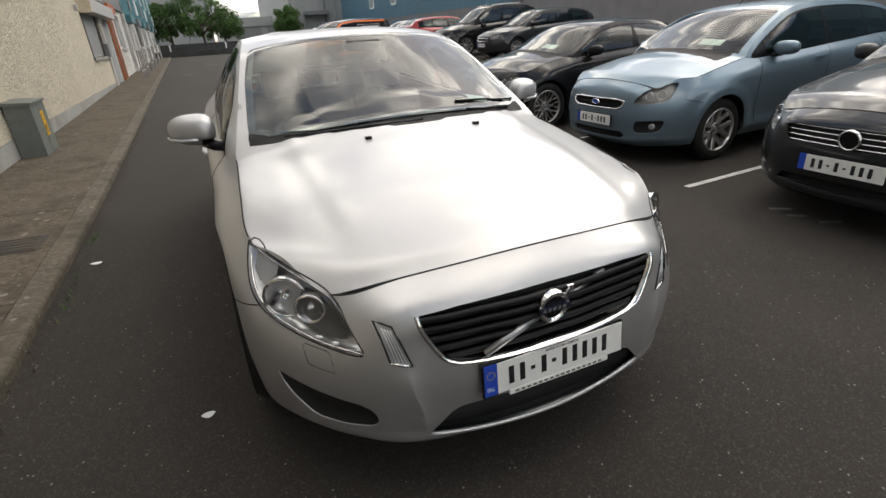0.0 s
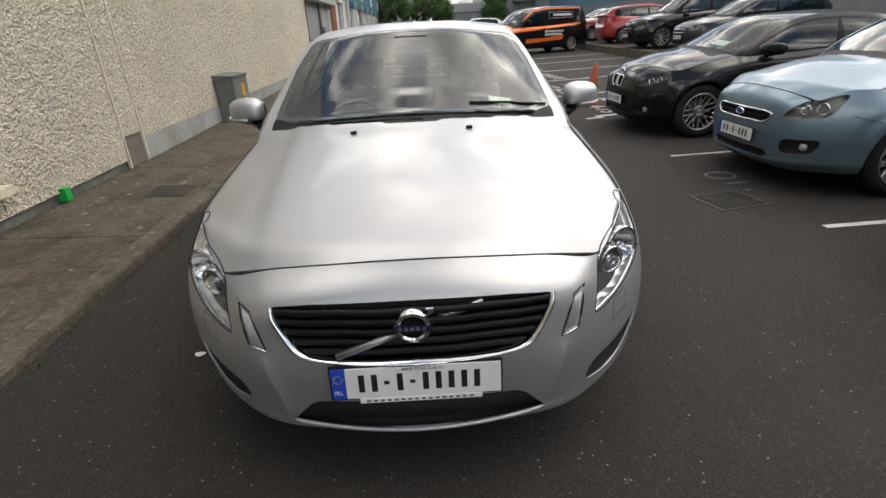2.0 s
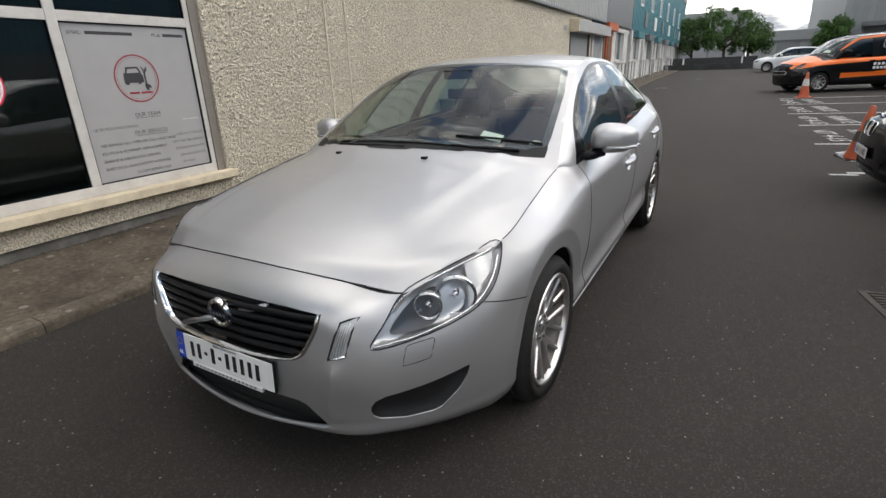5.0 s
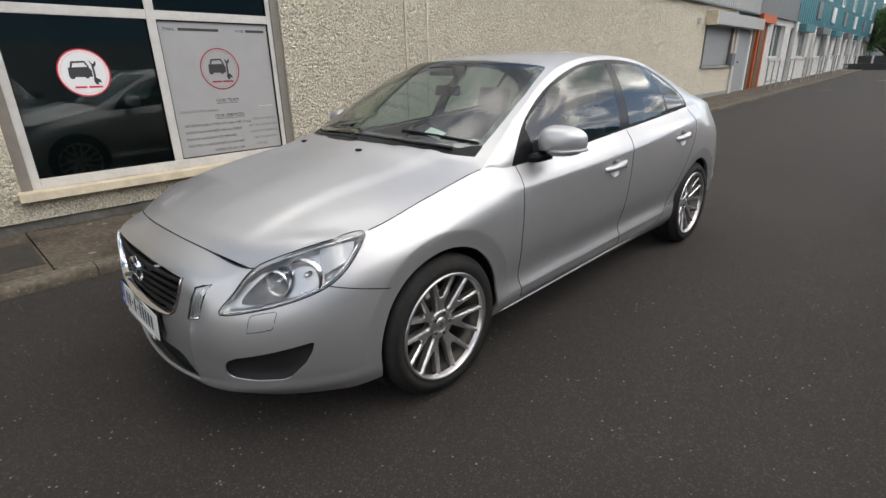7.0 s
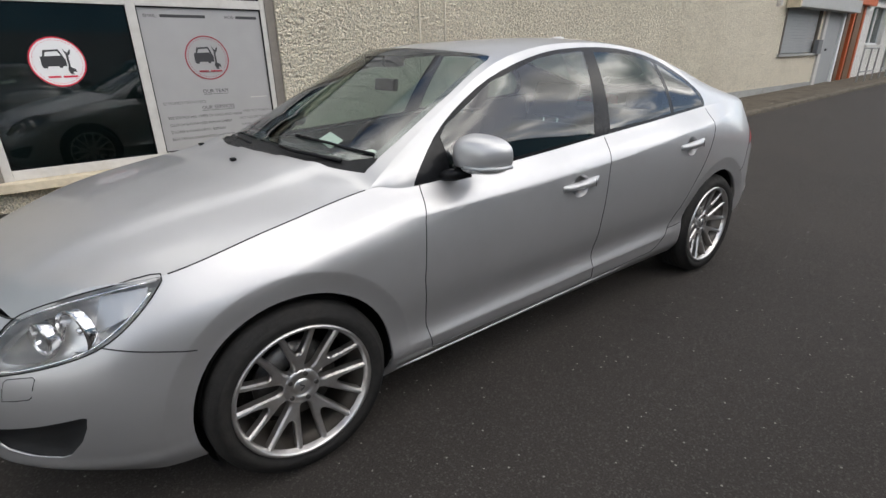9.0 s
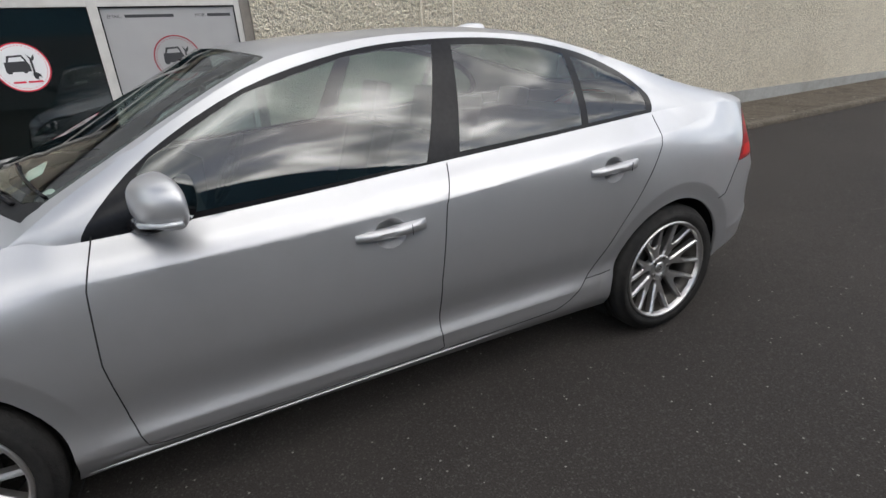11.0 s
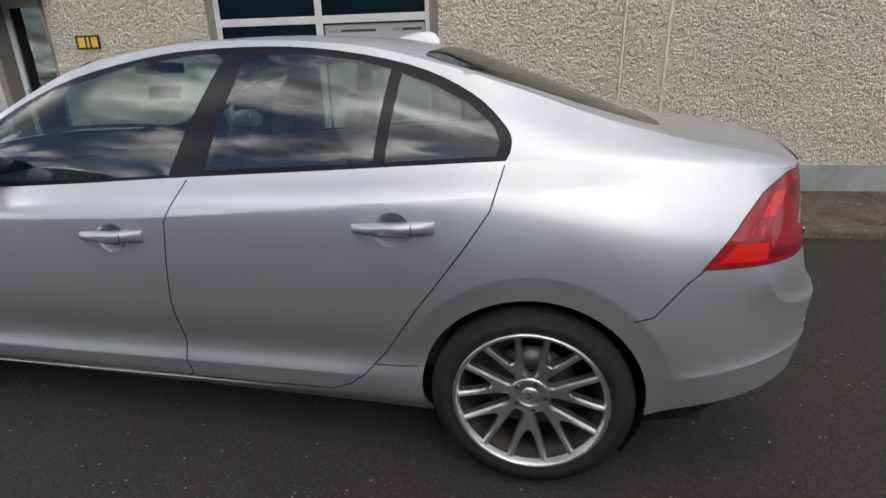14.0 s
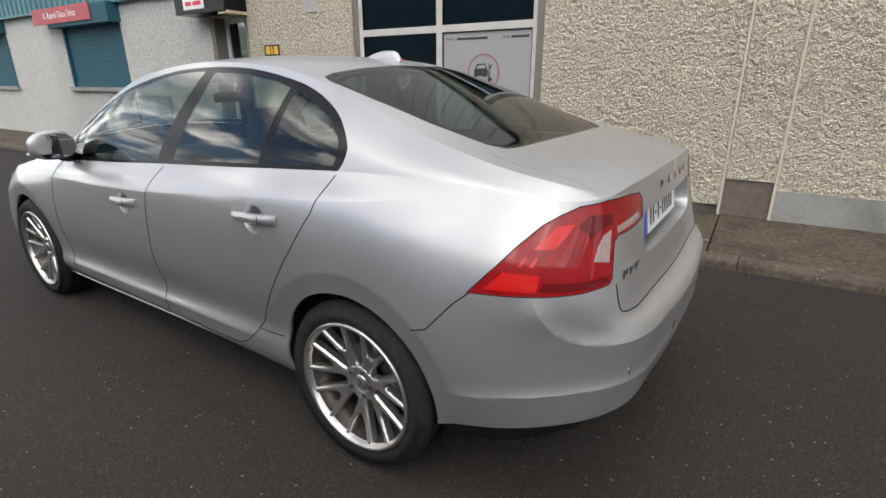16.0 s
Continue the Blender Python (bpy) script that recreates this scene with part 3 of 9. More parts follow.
def build_ground():
    bm = bmesh.new()
    xs = [-400, -60, -10, 1.28, 3, 6, 9, 12, 12.6, 40, 120, 600]
    ys = [-500, -120, -40, -15] + [-8 + 2 * k for k in range(32)] + [64, 90, 200, 900]
    vs = [[bm.verts.new((x, y, rise(y) if y < 400 else 0.72)) for y in ys] for x in xs]
    for i in range(len(xs) - 1):
        for j in range(len(ys) - 1):
            bm.faces.new((vs[i][j], vs[i + 1][j], vs[i + 1][j + 1], vs[i][j + 1]))
    put(part("ground", bm, M["asphalt"], smooth=40), "dark worn asphalt yard with pale stone chips", "ground")


build_ground()
KERB_X = 1.245


def build_pavement():
    # concrete bays with open joints, falling slightly to the kerb
    base = empty("pavement")
    edges = [-40, -30, -22, -16, -11.5, -8.2, -5.2, -2.46, 0.0, 2.12, 4.5, 7.0, 9.6, 12.4, 15.4, 18.6, 22, 26, 31, 37, 45]
    for y0, y1 in zip(edges, edges[1:]):
        bm = bmesh.new()
        g = 0.006
        n = 4
        rows = []
        for k in range(n + 1):
            y = y0 + g + (y1 - y0 - 2 * g) * k / n
            z = rise(y)
            rows.append([bm.verts.new(p) for p in ((0.0, y, z - 0.1), (0.0, y, z + 0.125), (KERB_X - 0.15, y, z + 0.077), (KERB_X - 0.15, y, z - 0.1))])
        for a, b in zip(rows, rows[1:]):
            for i in range(3):
                bm.faces.new((a[i], a[i + 1], b[i + 1], b[i]))
        bm.faces.new(rows[0][::-1])
        bm.faces.new(rows[-1])
        part("slab", bm, M["concrete"], base, normals=True)
    for k in range(90):
        y0 = -37 + 0.915 * k
        bm = bmesh.new()
        prof = [(KERB_X - 0.145, -0.1), (KERB_X - 0.145, 0.077), (KERB_X - 0.026, 0.072), (KERB_X - 0.008, 0.062), (KERB_X, 0.045), (KERB_X + 0.012, -0.1)]
        ends = []
        for y in (y0 + 0.003, y0 + 0.912):
            ends.append([bm.verts.new((x, y, z + rise(y))) for x, z in prof])
        for i in range(len(prof) - 1):
            bm.faces.new((ends[0][i], ends[0][i + 1], ends[1][i + 1], ends[1][i]))
        bm.faces.new(ends[0][::-1])
        bm.faces.new(ends[1])
        part("kerbstone", bm, M["kerb"], base, normals=True)
    put(base, "worn concrete pavement with kerbstones along the building", "pavement")


build_pavement()


def lines_between(marks, step):
    """Marks joined by even steps, finer near the yard's cars than far off."""
    out = []
    for a, b in zip(marks, marks[1:]):
        n = max(1, round((b - a) / step))
        out += [a + (b - a) * k / n for k in range(n)]
    return np.array(out + [marks[-1]])


def clumps(y, z, cell, seed):
    """Rounded clumps of thrown mortar: height 0 to 1 over a plane, from jittered seeds."""
    rng = np.random.default_rng(seed)
    i, j = np.floor(y / cell).astype(int), np.floor(z / cell).astype(int)
    i0, j0 = i.min() - 1, j.min() - 1
    shape = (i.max() - i0 + 2, j.max() - j0 + 2)
    sy, sz, top = rng.uniform(0, 1, shape), rng.uniform(0, 1, shape), rng.uniform(.35, 1.0, shape)
    wide = rng.uniform(.55, .95, shape)
    best = np.zeros_like(y)
    for di in (-1, 0, 1):
        for dj in (-1, 0, 1):
            a, b = i - i0 + di, j - j0 + dj
            d2 = ((i + di + sy[a, b]) * cell - y) ** 2 + ((j + dj + sz[a, b]) * cell - z) ** 2
            best = np.maximum(best, top[a, b] * (1 - d2 / (wide[a, b] * cell) ** 2))
    return best


def wall_run(name, y0, y1, z0, z1, mat, label, holes=(), x0=-0.3, x1=0.0, harled=()):
    """A wall along the street with rectangular holes (ya, yb, za, zb) right through it. harled: (from, to, step) stretches of its
    face that carry modelled clumps of roughcast."""
    bm = bmesh.new()
    ys = sorted({y0, y1, *[v for h in holes for v in h[:2]], *[v for h in harled for v in h[:2]]})
    zs = sorted({z0, z1, *[v for h in holes for v in h[2:]]})
    inside = lambda y, z: any(h[0] < y < h[1] and h[2] < z < h[3] for h in holes)
    cells = {(i, j) for i in range(len(ys) - 1) for j in range(len(zs) - 1) if not inside((ys[i] + ys[i + 1]) / 2, (zs[j] + zs[j + 1]) / 2)}
    vert = {}
    rough = {}
    for i in range(len(ys) - 1):
        for a, b, step in harled:
            if a <= ys[i] and ys[i + 1] <= b:
                rough[i] = step

    def at(x, i, j):
        if (x, i, j) not in vert:
            vert[x, i, j] = bm.verts.new((x, ys[i], zs[j]))
        return vert[x, i, j]

    for i, j in cells:
        if i not in rough:
            bm.faces.new((at(x1, i, j), at(x1, i + 1, j), at(x1, i + 1, j + 1), at(x1, i, j + 1)))
        bm.faces.new((at(x0, i, j), at(x0, i, j + 1), at(x0, i + 1, j + 1), at(x0, i + 1, j)))
        for di, dj, a, b in ((-1, 0, (0, 0), (0, 1)), (1, 0, (1, 1), (1, 0)), (0, -1, (1, 0), (0, 0)), (0, 1, (0, 1), (1, 1))):
            if (i + di, j + dj) not in cells:
                p, q = (i + a[0], j + a[1]), (i + b[0], j + b[1])
                bm.faces.new((at(x1, *p), at(x1, *q), at(x0, *q), at(x0, *p)))
    if not rough:
        return put(part(name, bm, mat, normals=True), label, "wall")
    bm.verts.index_update()
    verts = [v.co[:] for v in bm.verts]
    faces = [[v.index for v in f.verts] for f in bm.faces]
    plain = len(faces)
    bm.free()
    for i, j in sorted(cells):
        if i not in rough:
            continue
        yy, zz = lines_between([ys[i], ys[i + 1]], rough[i]), lines_between([zs[j], zs[j + 1]], rough[i])
        gy, gz = np.meshgrid(yy, zz, indexing="ij")
        h = .019 * clumps(gy + 40, gz, .036, 5) + .013 * clumps(gy + 40, gz, .021, 8) + .004 * clumps(gy + 40, gz, .14, 11)
        # level at the open edges of the wall, running on between its bays
        for side, nb in ((0, (i, j - 1)), (-1, (i, j + 1))):
            if nb not in cells:
                h[:, side] = .016
        for side, nb in ((0, (i - 1, j)), (-1, (i + 1, j))):
            if nb not in cells or nb[0] not in rough:
                h[side, :] = .016
        base, n = len(verts), len(zz)
        verts += list(zip((x1 - .016 + h).ravel().tolist(), gy.ravel().tolist(), gz.ravel().tolist()))
        k = (np.arange(len(yy) - 1)[:, None] * n + np.arange(n - 1)[None, :]).ravel() + base
        faces += np.stack([k, k + n, k + n + 1, k + 1], axis=1).tolist()
    me = bpy.data.meshes.new(name)
    me.from_pydata(verts, [], faces)
    me.polygons.foreach_set("use_smooth", [k >= plain for k in range(len(faces))])
    me.materials.append(mat)
    return put(new(name, me), label, "wall")


WIN = (-2.40, 0.235, 0.44, 2.75)      # the workshop window's opening
DOOR = (-5.36, -4.46, 0.12, 2.28)     # the entrance beside it
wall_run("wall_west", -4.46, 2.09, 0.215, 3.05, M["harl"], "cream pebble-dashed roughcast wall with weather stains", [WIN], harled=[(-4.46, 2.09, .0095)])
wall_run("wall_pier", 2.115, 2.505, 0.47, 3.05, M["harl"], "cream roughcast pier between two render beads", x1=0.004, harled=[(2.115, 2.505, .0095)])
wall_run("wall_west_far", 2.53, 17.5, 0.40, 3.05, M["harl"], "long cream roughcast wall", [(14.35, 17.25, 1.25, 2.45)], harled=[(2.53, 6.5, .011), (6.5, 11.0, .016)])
wall_run("plinth_near", -4.46, 2.10, -0.1, 0.215, M["plinth_dark"], "dark stained concrete plinth", x1=-0.03)
wall_run("plinth_pier", 2.11, 2.52, -0.1, 0.47, M["plinth_brown"], "brown stained pier foot", x1=-0.012)
wall_run("plinth_far", 2.53, 17.5, -0.1, 0.40, M["plinth"], "grey painted plinth", x1=0.012)
wall_run("wall_white", -30.0, -5.36, 0.12, 2.72, M["harl_white"], "white painted roughcast wall", [(-10.34, -8.03, 1.22, 2.68), (-16.0, -13.2, 1.22, 2.68)], harled=[(-11.0, -5.36, .016)])
wall_run("wall_over_door", -5.36, -4.46, 2.28, 3.05, M["harl"], "cream roughcast above the entrance", x1=-0.002)


def build_building_top():
    # profiled sheet cladding above the roughcast, rib by rib
    for name, y0, y1, z0, z1, mat, label in (("cladding_near", -5.0, 19.9, 3.0, 6.0, M["cladding"], "pale grey profiled metal cladding"),
                                             ("cladding_teal", -31.0, -5.0, 2.72, 6.0, M["teal"], "teal profiled metal cladding")):
        bm = bmesh.new()
        prof = []
        y = y0
        while y < y1:
            prof += [(0.05, y), (0.05, y + 0.13), (0.085, y + 0.155), (0.085, y + 0.215)]
            y += 0.24
        lo = [bm.verts.new((x, yy, z0)) for x, yy in prof]
        hi = [bm.verts.new((x, yy, z1)) for x, yy in prof]
        for i in range(len(prof) - 1):
            bm.faces.new((lo[i], lo[i + 1], hi[i + 1], hi[i]))
        base = put(part(name, bm, mat), label, "cladding")
    bm = box(-12, 0.05, -31, 19.9, 6.0, 6.15)
    put(part("roof", bm, M["cladding_dark"]), "flat dark roof of the unit", "roof")
    bm = box(-12, -11.8, -31, 19.9, 0, 6.0)
    put(part("wall_back", bm, M["grey_wall"]), "plain back wall", "wall")
    bm = box(-0.02, 0.11, -5.0, 19.9, 2.955, 3.0)
    put(part("trim_flashing", bm, M["cladding_dark"]), "dark metal drip flashing under the cladding", "trim")
    bm = box(-0.02, 0.11, -31.0, -5.0, 2.68, 2.72)
    put(part("trim_flashing_teal", bm, M["teal"]), "teal metal drip flashing", "trim")


build_building_top()
for yb, z0 in ((2.10, 0.12), (2.517, 0.12)):
    bm = bmesh.new()
    add_box(bm, -0.02, 0.016, yb - 0.011, yb + 0.011, z0, 2.955, 0.004)
    put(part("trim_bead", bm, M["bead"]), "cream painted render stop bead", "trim")

# ---- the workshop window, the entrance and what hangs on the wall ----
FACE = Matrix(((0, 0, 1, 0), (1, 0, 0, 0), (0, 1, 0, 0), (0, 0, 0, 1)))   # x along the street, y up, z out of the wall


def on_wall(v, z, out=0.0):
    return Matrix.Translation((out, v, z)) @ FACE


def workshop_emblem(parent, v, z, r, mats, out, suffix=""):
    """A round emblem: ring, dashed inner ring, a car seen from the front quarter and a spanner, with a bar for its name."""
    ring, ink, field = mats
    e = new("round_emblem")
    e.parent = parent
    m = on_wall(v, z, out)
    if field is not None:
        bm = bmesh.new()
        add_cyl(bm, m @ Vector((0, 0, 0)), m @ Vector((0, 0, .001)), r, None, 56)
        part("disc", bm, field, e)
    bm = bmesh.new()
    add_ring(bm, m @ Matrix.Translation((0, 0, .001)), r * .945, r, .001, 64)
    part("outer_ring", bm, ring, e)
    bm = bmesh.new()
    for k in range(44):
        a0, a1 = 2 * math.pi * k / 44, 2 * math.pi * (k + .62) / 44
        q = [(rr * r * math.cos(a), rr * r * math.sin(a)) for rr, a in ((.86, a0), (.875, a0), (.875, a1), (.86, a1))]
        add_prism(bm, q[::-1], m @ Matrix.Translation((0, 0, .001)), .0008)
    tagged(part("dashed_ring", bm, ring, e), kind="stuff")
    k = r / .2
    shapes = {
        "car_roof": [(-.10, .045), (-.085, .095), (.02, .100), (.045, .05), (.030, .05), (.012, .085), (-.072, .080), (-.085, .045)],
        "car_body": [(-.115, .045), (.04, .05), (.058, .02), (.058, -.035), (.03, -.035), (.025, -.048), (.005, -.048), (0, -.035), (-.075, -.035), (-.08, -.05), (-.105, -.05), (-.118, -.03)],
        "spanner_head": [(.050, .105), (.060, .075), (.080, .070), (.092, .090), (.105, .100), (.100, .065), (.085, .050), (.070, .052)],
        "spanner_shaft": [(.066, .062), (.082, .060), (.082, -.045), (.092, -.065), (.075, -.060), (.066, -.040)],
        "spanner_jaw": [(.062, -.045), (.085, -.045), (.112, -.060), (.118, -.090), (.100, -.078), (.088, -.090), (.096, -.105), (.070, -.098), (.058, -.07)],
    }
    for name, pts in shapes.items():
        bm = bmesh.new()
        add_prism(bm, [(x * k, y * k) for x, y in pts], m @ Matrix.Translation((0, 0, .0012)), .001)
        part(name, bm, ink, e, normals=True)
    bm = bmesh.new()
    for x0, x1 in ((-.095, -.005), (.01, .115)):
        add_prism(bm, [(x0 * k, -.128 * k), (x1 * k, -.128 * k), (x1 * k, -.112 * k), (x0 * k, -.112 * k)], m @ Matrix.Translation((0, 0, .0012)), .001)
    part("name_bar", bm, ring, e, normals=True)
    return e


def build_window():
    w = empty("window_1")
    y0, y1, z0, z1 = WIN
    X = -.05
    bm = bmesh.new()
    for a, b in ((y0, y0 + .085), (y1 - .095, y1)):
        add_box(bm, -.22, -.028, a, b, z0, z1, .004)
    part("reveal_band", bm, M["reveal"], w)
    fy0, fy1 = y0 + .085, y1 - .095
    frames = [("frame_side", (fy0, fy0 + .065, z0, z1)), ("frame_side", (fy1 - .05, fy1, z0, z1)), ("frame_foot", (fy0 + .065, fy1 - .05, z0 + .03, z0 + .115)),
              ("mullion", (-1.125, -1.045, z0 + .115, z1)), ("transom", (fy0 + .065, -1.125, 1.875, 1.955)), ("transom", (-1.045, fy1 - .05, 1.875, 1.955)),
              ("frame_head", (fy0 + .065, fy1 - .05, 2.42, 2.5))]
    for name, (a, b, c, d) in frames:
        bm = box(X - .05, X + (.012 if name in ("mullion", "frame_foot") else .008), a, b, c, d, .006)
        part(name, bm, M["frame"], w)
    for a, b, c, d in ((fy0 + .065, -1.125, z0 + .115, 1.875), (-1.045, fy1 - .05, z0 + .115, 1.875), (fy0 + .065, -1.125, 1.955, 2.42), (-1.045, fy1 - .05, 1.955, 2.42)):
        bm = box(X - .022, X - .018, a - .005, b + .005, c - .005, d + .005)
        p = part("pane", bm, M["window_glass"], w)
        bm = bmesh.new()
        for q in ((a, a + .008, c, d), (b - .008, b, c, d), (a + .008, b - .008, c, c + .008), (a + .008, b - .008, d - .008, d)):
            add_box(bm, X - .02, X + .002, *q)
        part("gasket", bm, M["black_trim"], p)
    bm = box(-.06, .105, y0 - .035, y1 + .045, z0 - .045, z0 + .028, .008)
    part("window_sill", bm, M["sill"], w, "cream painted concrete sill, chipped and stained")
    put(w, "three-part workshop window in pale frames with printed film on one pane", "window")
    # the dark room behind it
    bm = box(-2.2, -2.1, y0 - 1.2, y1 + 1.2, 0, 2.9)
    put(part("room_wall", bm, M["room"]), "dark workshop wall seen through the window", "wall")
    for k, (a, b, c, d) in enumerate(((y0 - 1.2, y1 + 1.2, -.05, .02), (y0 - 1.2, y1 + 1.2, 2.9, 2.95))):
        put(part("room_floor" if k == 0 else "room_ceiling", box(-4.2, -.3, a, b, c, d), M["room"]), "dark surface inside the workshop", "room")
    for yy in (y0 - 1.25, y1 + 1.2):
        put(part("room_side", box(-4.2, -.3, yy, yy + .05, 0, 2.9), M["room"]), "dark side wall inside the workshop", "wall")
    # printed film
    f = empty("window_film_sign")
    bm = box(X - .0165, X - .015, -1.035, fy1 - .06, z0 + .125, 1.865)
    part("film", bm, M["film"], f, "pale grey printed film")
    out = X - .0145

    def line(text, v, z, size, align="LEFT", mat=None, name="lettering"):
        return letters(name, text, size, on_wall(v, z, out), mat or M["film_ink"], f, .0004, align)

    def bar(a, b, z, h, mat=None):
        part("print_bar", box(out, out + .0006, a, b, z - h / 2, z + h / 2), mat or M["film_ink"], f)

    line("EMAIL:", -.995, 1.795, .040)
    bar(-.855, -.455, 1.797, .026)
    line("MOB:", -.275, 1.795, .040)
    bar(-.165, .045, 1.797, .026)
    workshop_emblem(f, -.50, 1.425, .205, (M["film_red"], M["film_ink"], None), out)
    line("OUR TEAM", -.475, 1.110, .050, "CENTER")
    bar(-.595, -.355, 1.083, .004)
    line("QUALIFIED MECHANICS", -.985, 1.015, .037, mat=M["film_grey"])
    bar(-.13, .04, 1.03, .008, M["frame"])
    line("OUR SERVICES", -.475, .955, .050, "CENTER")
    bar(-.635, -.315, .928, .004)
    for k, t in enumerate(("WE SERVICE ALL TYPES OF CARS AND VANS", "CLUTCH & FLYWHEEL REPLACEMENT", "ENGINE & DIAGNOSTIC REPAIRS", "ELECTRICAL DIAGNOSTICS & REPAIRS")):
        line(t, -.965, .875 - .068 * k, .036, mat=M["film_ink"])
    line("SYSTEM REPAIRS FOR", -.70, .603, .036)
    for k, t in enumerate(("FREE NCT CHECKS", "NCT FAILURE REPAIRS", "SUSPENSION REPAIRS", "DPF DIAGNOSTICS", "VEHICLES")):
        line(t, .055 - (.14 if k == 4 else 0), .893 - .068 * k, .034, "RIGHT", M["film_grey"])
    put(f, "grey printed window film listing a garage's services", "sign", kind="thing")
    s = empty("round_window_sticker")
    workshop_emblem(s, -1.715, 1.415, .20, (M["sticker_red"], M["film_ink"], M["sticker_white"]), X - .017)
    put(s, "round white and red garage sticker on the window", "sticker", kind="thing")


build_window()


def build_entrance():
    d = empty("door_1")
    y0, y1, z0, z1 = DOOR
    X = -.20
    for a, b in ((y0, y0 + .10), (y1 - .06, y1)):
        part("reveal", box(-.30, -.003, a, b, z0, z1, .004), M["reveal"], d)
    for name, q in (("frame_side", (y0 + .10, y0 + .17, z0, z1)), ("frame_side", (y1 - .13, y1 - .06, z0, z1)), ("frame_head", (y0 + .17, y1 - .13, z1 - .08, z1)), ("kick_panel", (y0 + .17, y1 - .13, z0, z0 + .35))):
        part(name, box(X - .05, X, *q, .005), M["white_pvc"], d)
    part("pane", box(X - .03, X - .024, y0 + .165, y1 - .125, z0 + .345, z1 - .075), M["window_glass"], d)
    part("handle", box(X, X + .04, y0 + .19, y0 + .22, 1.0, 1.25, .008), M["galv"], d)
    put(d, "white glazed entrance door set back in the wall", "door")
    put(part("room_wall", box(-1.6, -1.5, y0 - .3, y1 + .3, 0, 2.4), M["room"]), "dark hallway behind the door", "wall")
    s = empty("sign_box")
    part("canopy", box(0, .38, -5.62, -4.42, 2.29, 2.62, .01), M["black_trim"], s, "black boxed canopy")
    part("soffit", box(.02, .36, -4.62, -4.40, 2.26, 2.30, .005), M["sill"], s)
    part("sign_face", box(.382, .392, -5.38, -4.88, 2.35, 2.60, .003), M["sticker_white"], s, "small white name panel")
    for a, b in ((-5.32, -5.17), (-5.14, -4.94)):
        part("name_bar", box(.3925, .394, a, b, 2.40, 2.455), M["sticker_red"], s)
    put(s, "black canopy box over the entrance with a white name panel", "sign", kind="thing")
    u = empty("unit_sign")
    part("plate", box(.004, .012, -4.12, -3.80, 1.69, 1.84, .002), M["ink"], u)
    for a, b in ((-4.09, -4.0), (-3.975, -3.945), (-3.915, -3.83)):
        part("number_bar", box(.0122, .014, a, b, 1.71, 1.82), M["yellow"], u)
    put(u, "black plate with yellow unit number bars", "sign", kind="thing")
    v = empty("wall_vent")
    part("vent_frame", box(.0, .018, -3.22, -2.97, 2.22, 2.42, .004), M["frame"], v)
    for k in range(6):
        part("slat", box(.018, .026, -3.20, -2.99, 2.24 + .03 * k, 2.255 + .03 * k, .002), M["frame"], v)
    put(v, "pale louvred wall vent", "vent", kind="thing")


build_entrance()


def build_shutter_windows():
    for n, (y0, y1) in enumerate(((-10.34, -8.03), (-16.0, -13.2))):
        w = empty("window_%d" % (n + 2))
        z0, z1 = 1.22, 2.68
        k = 0
        z = z0 + .02
        while z < z1 - .05:
            bm = bmesh.new()
            add_box(bm, -.066, -.045, y0, y1, z, z + .0775, .004)
            part("shutter_slat", bm, M["shutter_teal"], w)
            z += .078
        part("shutter_backing", box(-.085, -.068, y0, y1, z0, z1), M["shutter_teal"], w)
        part("guide", box(-.09, .01, y0, y0 + .06, z0, z1, .004), M["shutter_teal"], w)
        part("guide", box(-.09, .01, y1 - .06, y1, z0, z1, .004), M["shutter_teal"], w)
        part("bottom_bar", box(-.06, -.02, y0 + .06, y1 - .06, z0, z0 + .10, .005), M["shutter_teal"], w)
        part("shutter_box", box(-.02, .22, y0 - .06, y1 + .06, 2.36 if n == 0 else 2.40, 2.70, .01), M["shutter_teal"], w)
        part("window_sill", box(-.05, .07, y0 - .06, y1 + .06, z0 - .08, z0, .006), M["plinth"], w)
        put(w, "window closed by a teal roller shutter", "window")
    s = empty("shop_sign")
    part("board", box(.225, .245, -10.95, -8.55, 2.43, 2.72, .004), M["sign_red"], s)
    at = -10.46
    for word in ("A.", "Rated", "Glass", "Units"):
        ob = letters("word", word, .165, on_wall(at, 2.575, .246), M["sticker_white"], s, .001, "LEFT")
        at = max(v.co.y for v in ob.data.vertices) + .055
    put(s, "faded red shop sign with white lettering", "sign", kind="thing")
    r = empty("hand_rail")
    for y in (-6.75, -5.75):
        part("post", add_cyl(bmesh.new(), (.62, y, .1), (.62, y, 1.10), .02, None, 12), M["galv"], r)
    part("top_rail", add_cyl(bmesh.new(), (.62, -6.77, 1.10), (.62, -5.73, 1.10), .02, None, 12), M["galv"], r)
    part("mid_rail", add_cyl(bmesh.new(), (.62, -6.75, .6), (.62, -5.75, .6), .016, None, 12), M["galv"], r)
    put(r, "galvanised tubular hand rail by the entrance", "railing", kind="thing")


M["sign_red"] = material("sign_red", (0.42, 0.06, 0.08), rough=0.5, vary=0.08, scale=6)
build_shutter_windows()


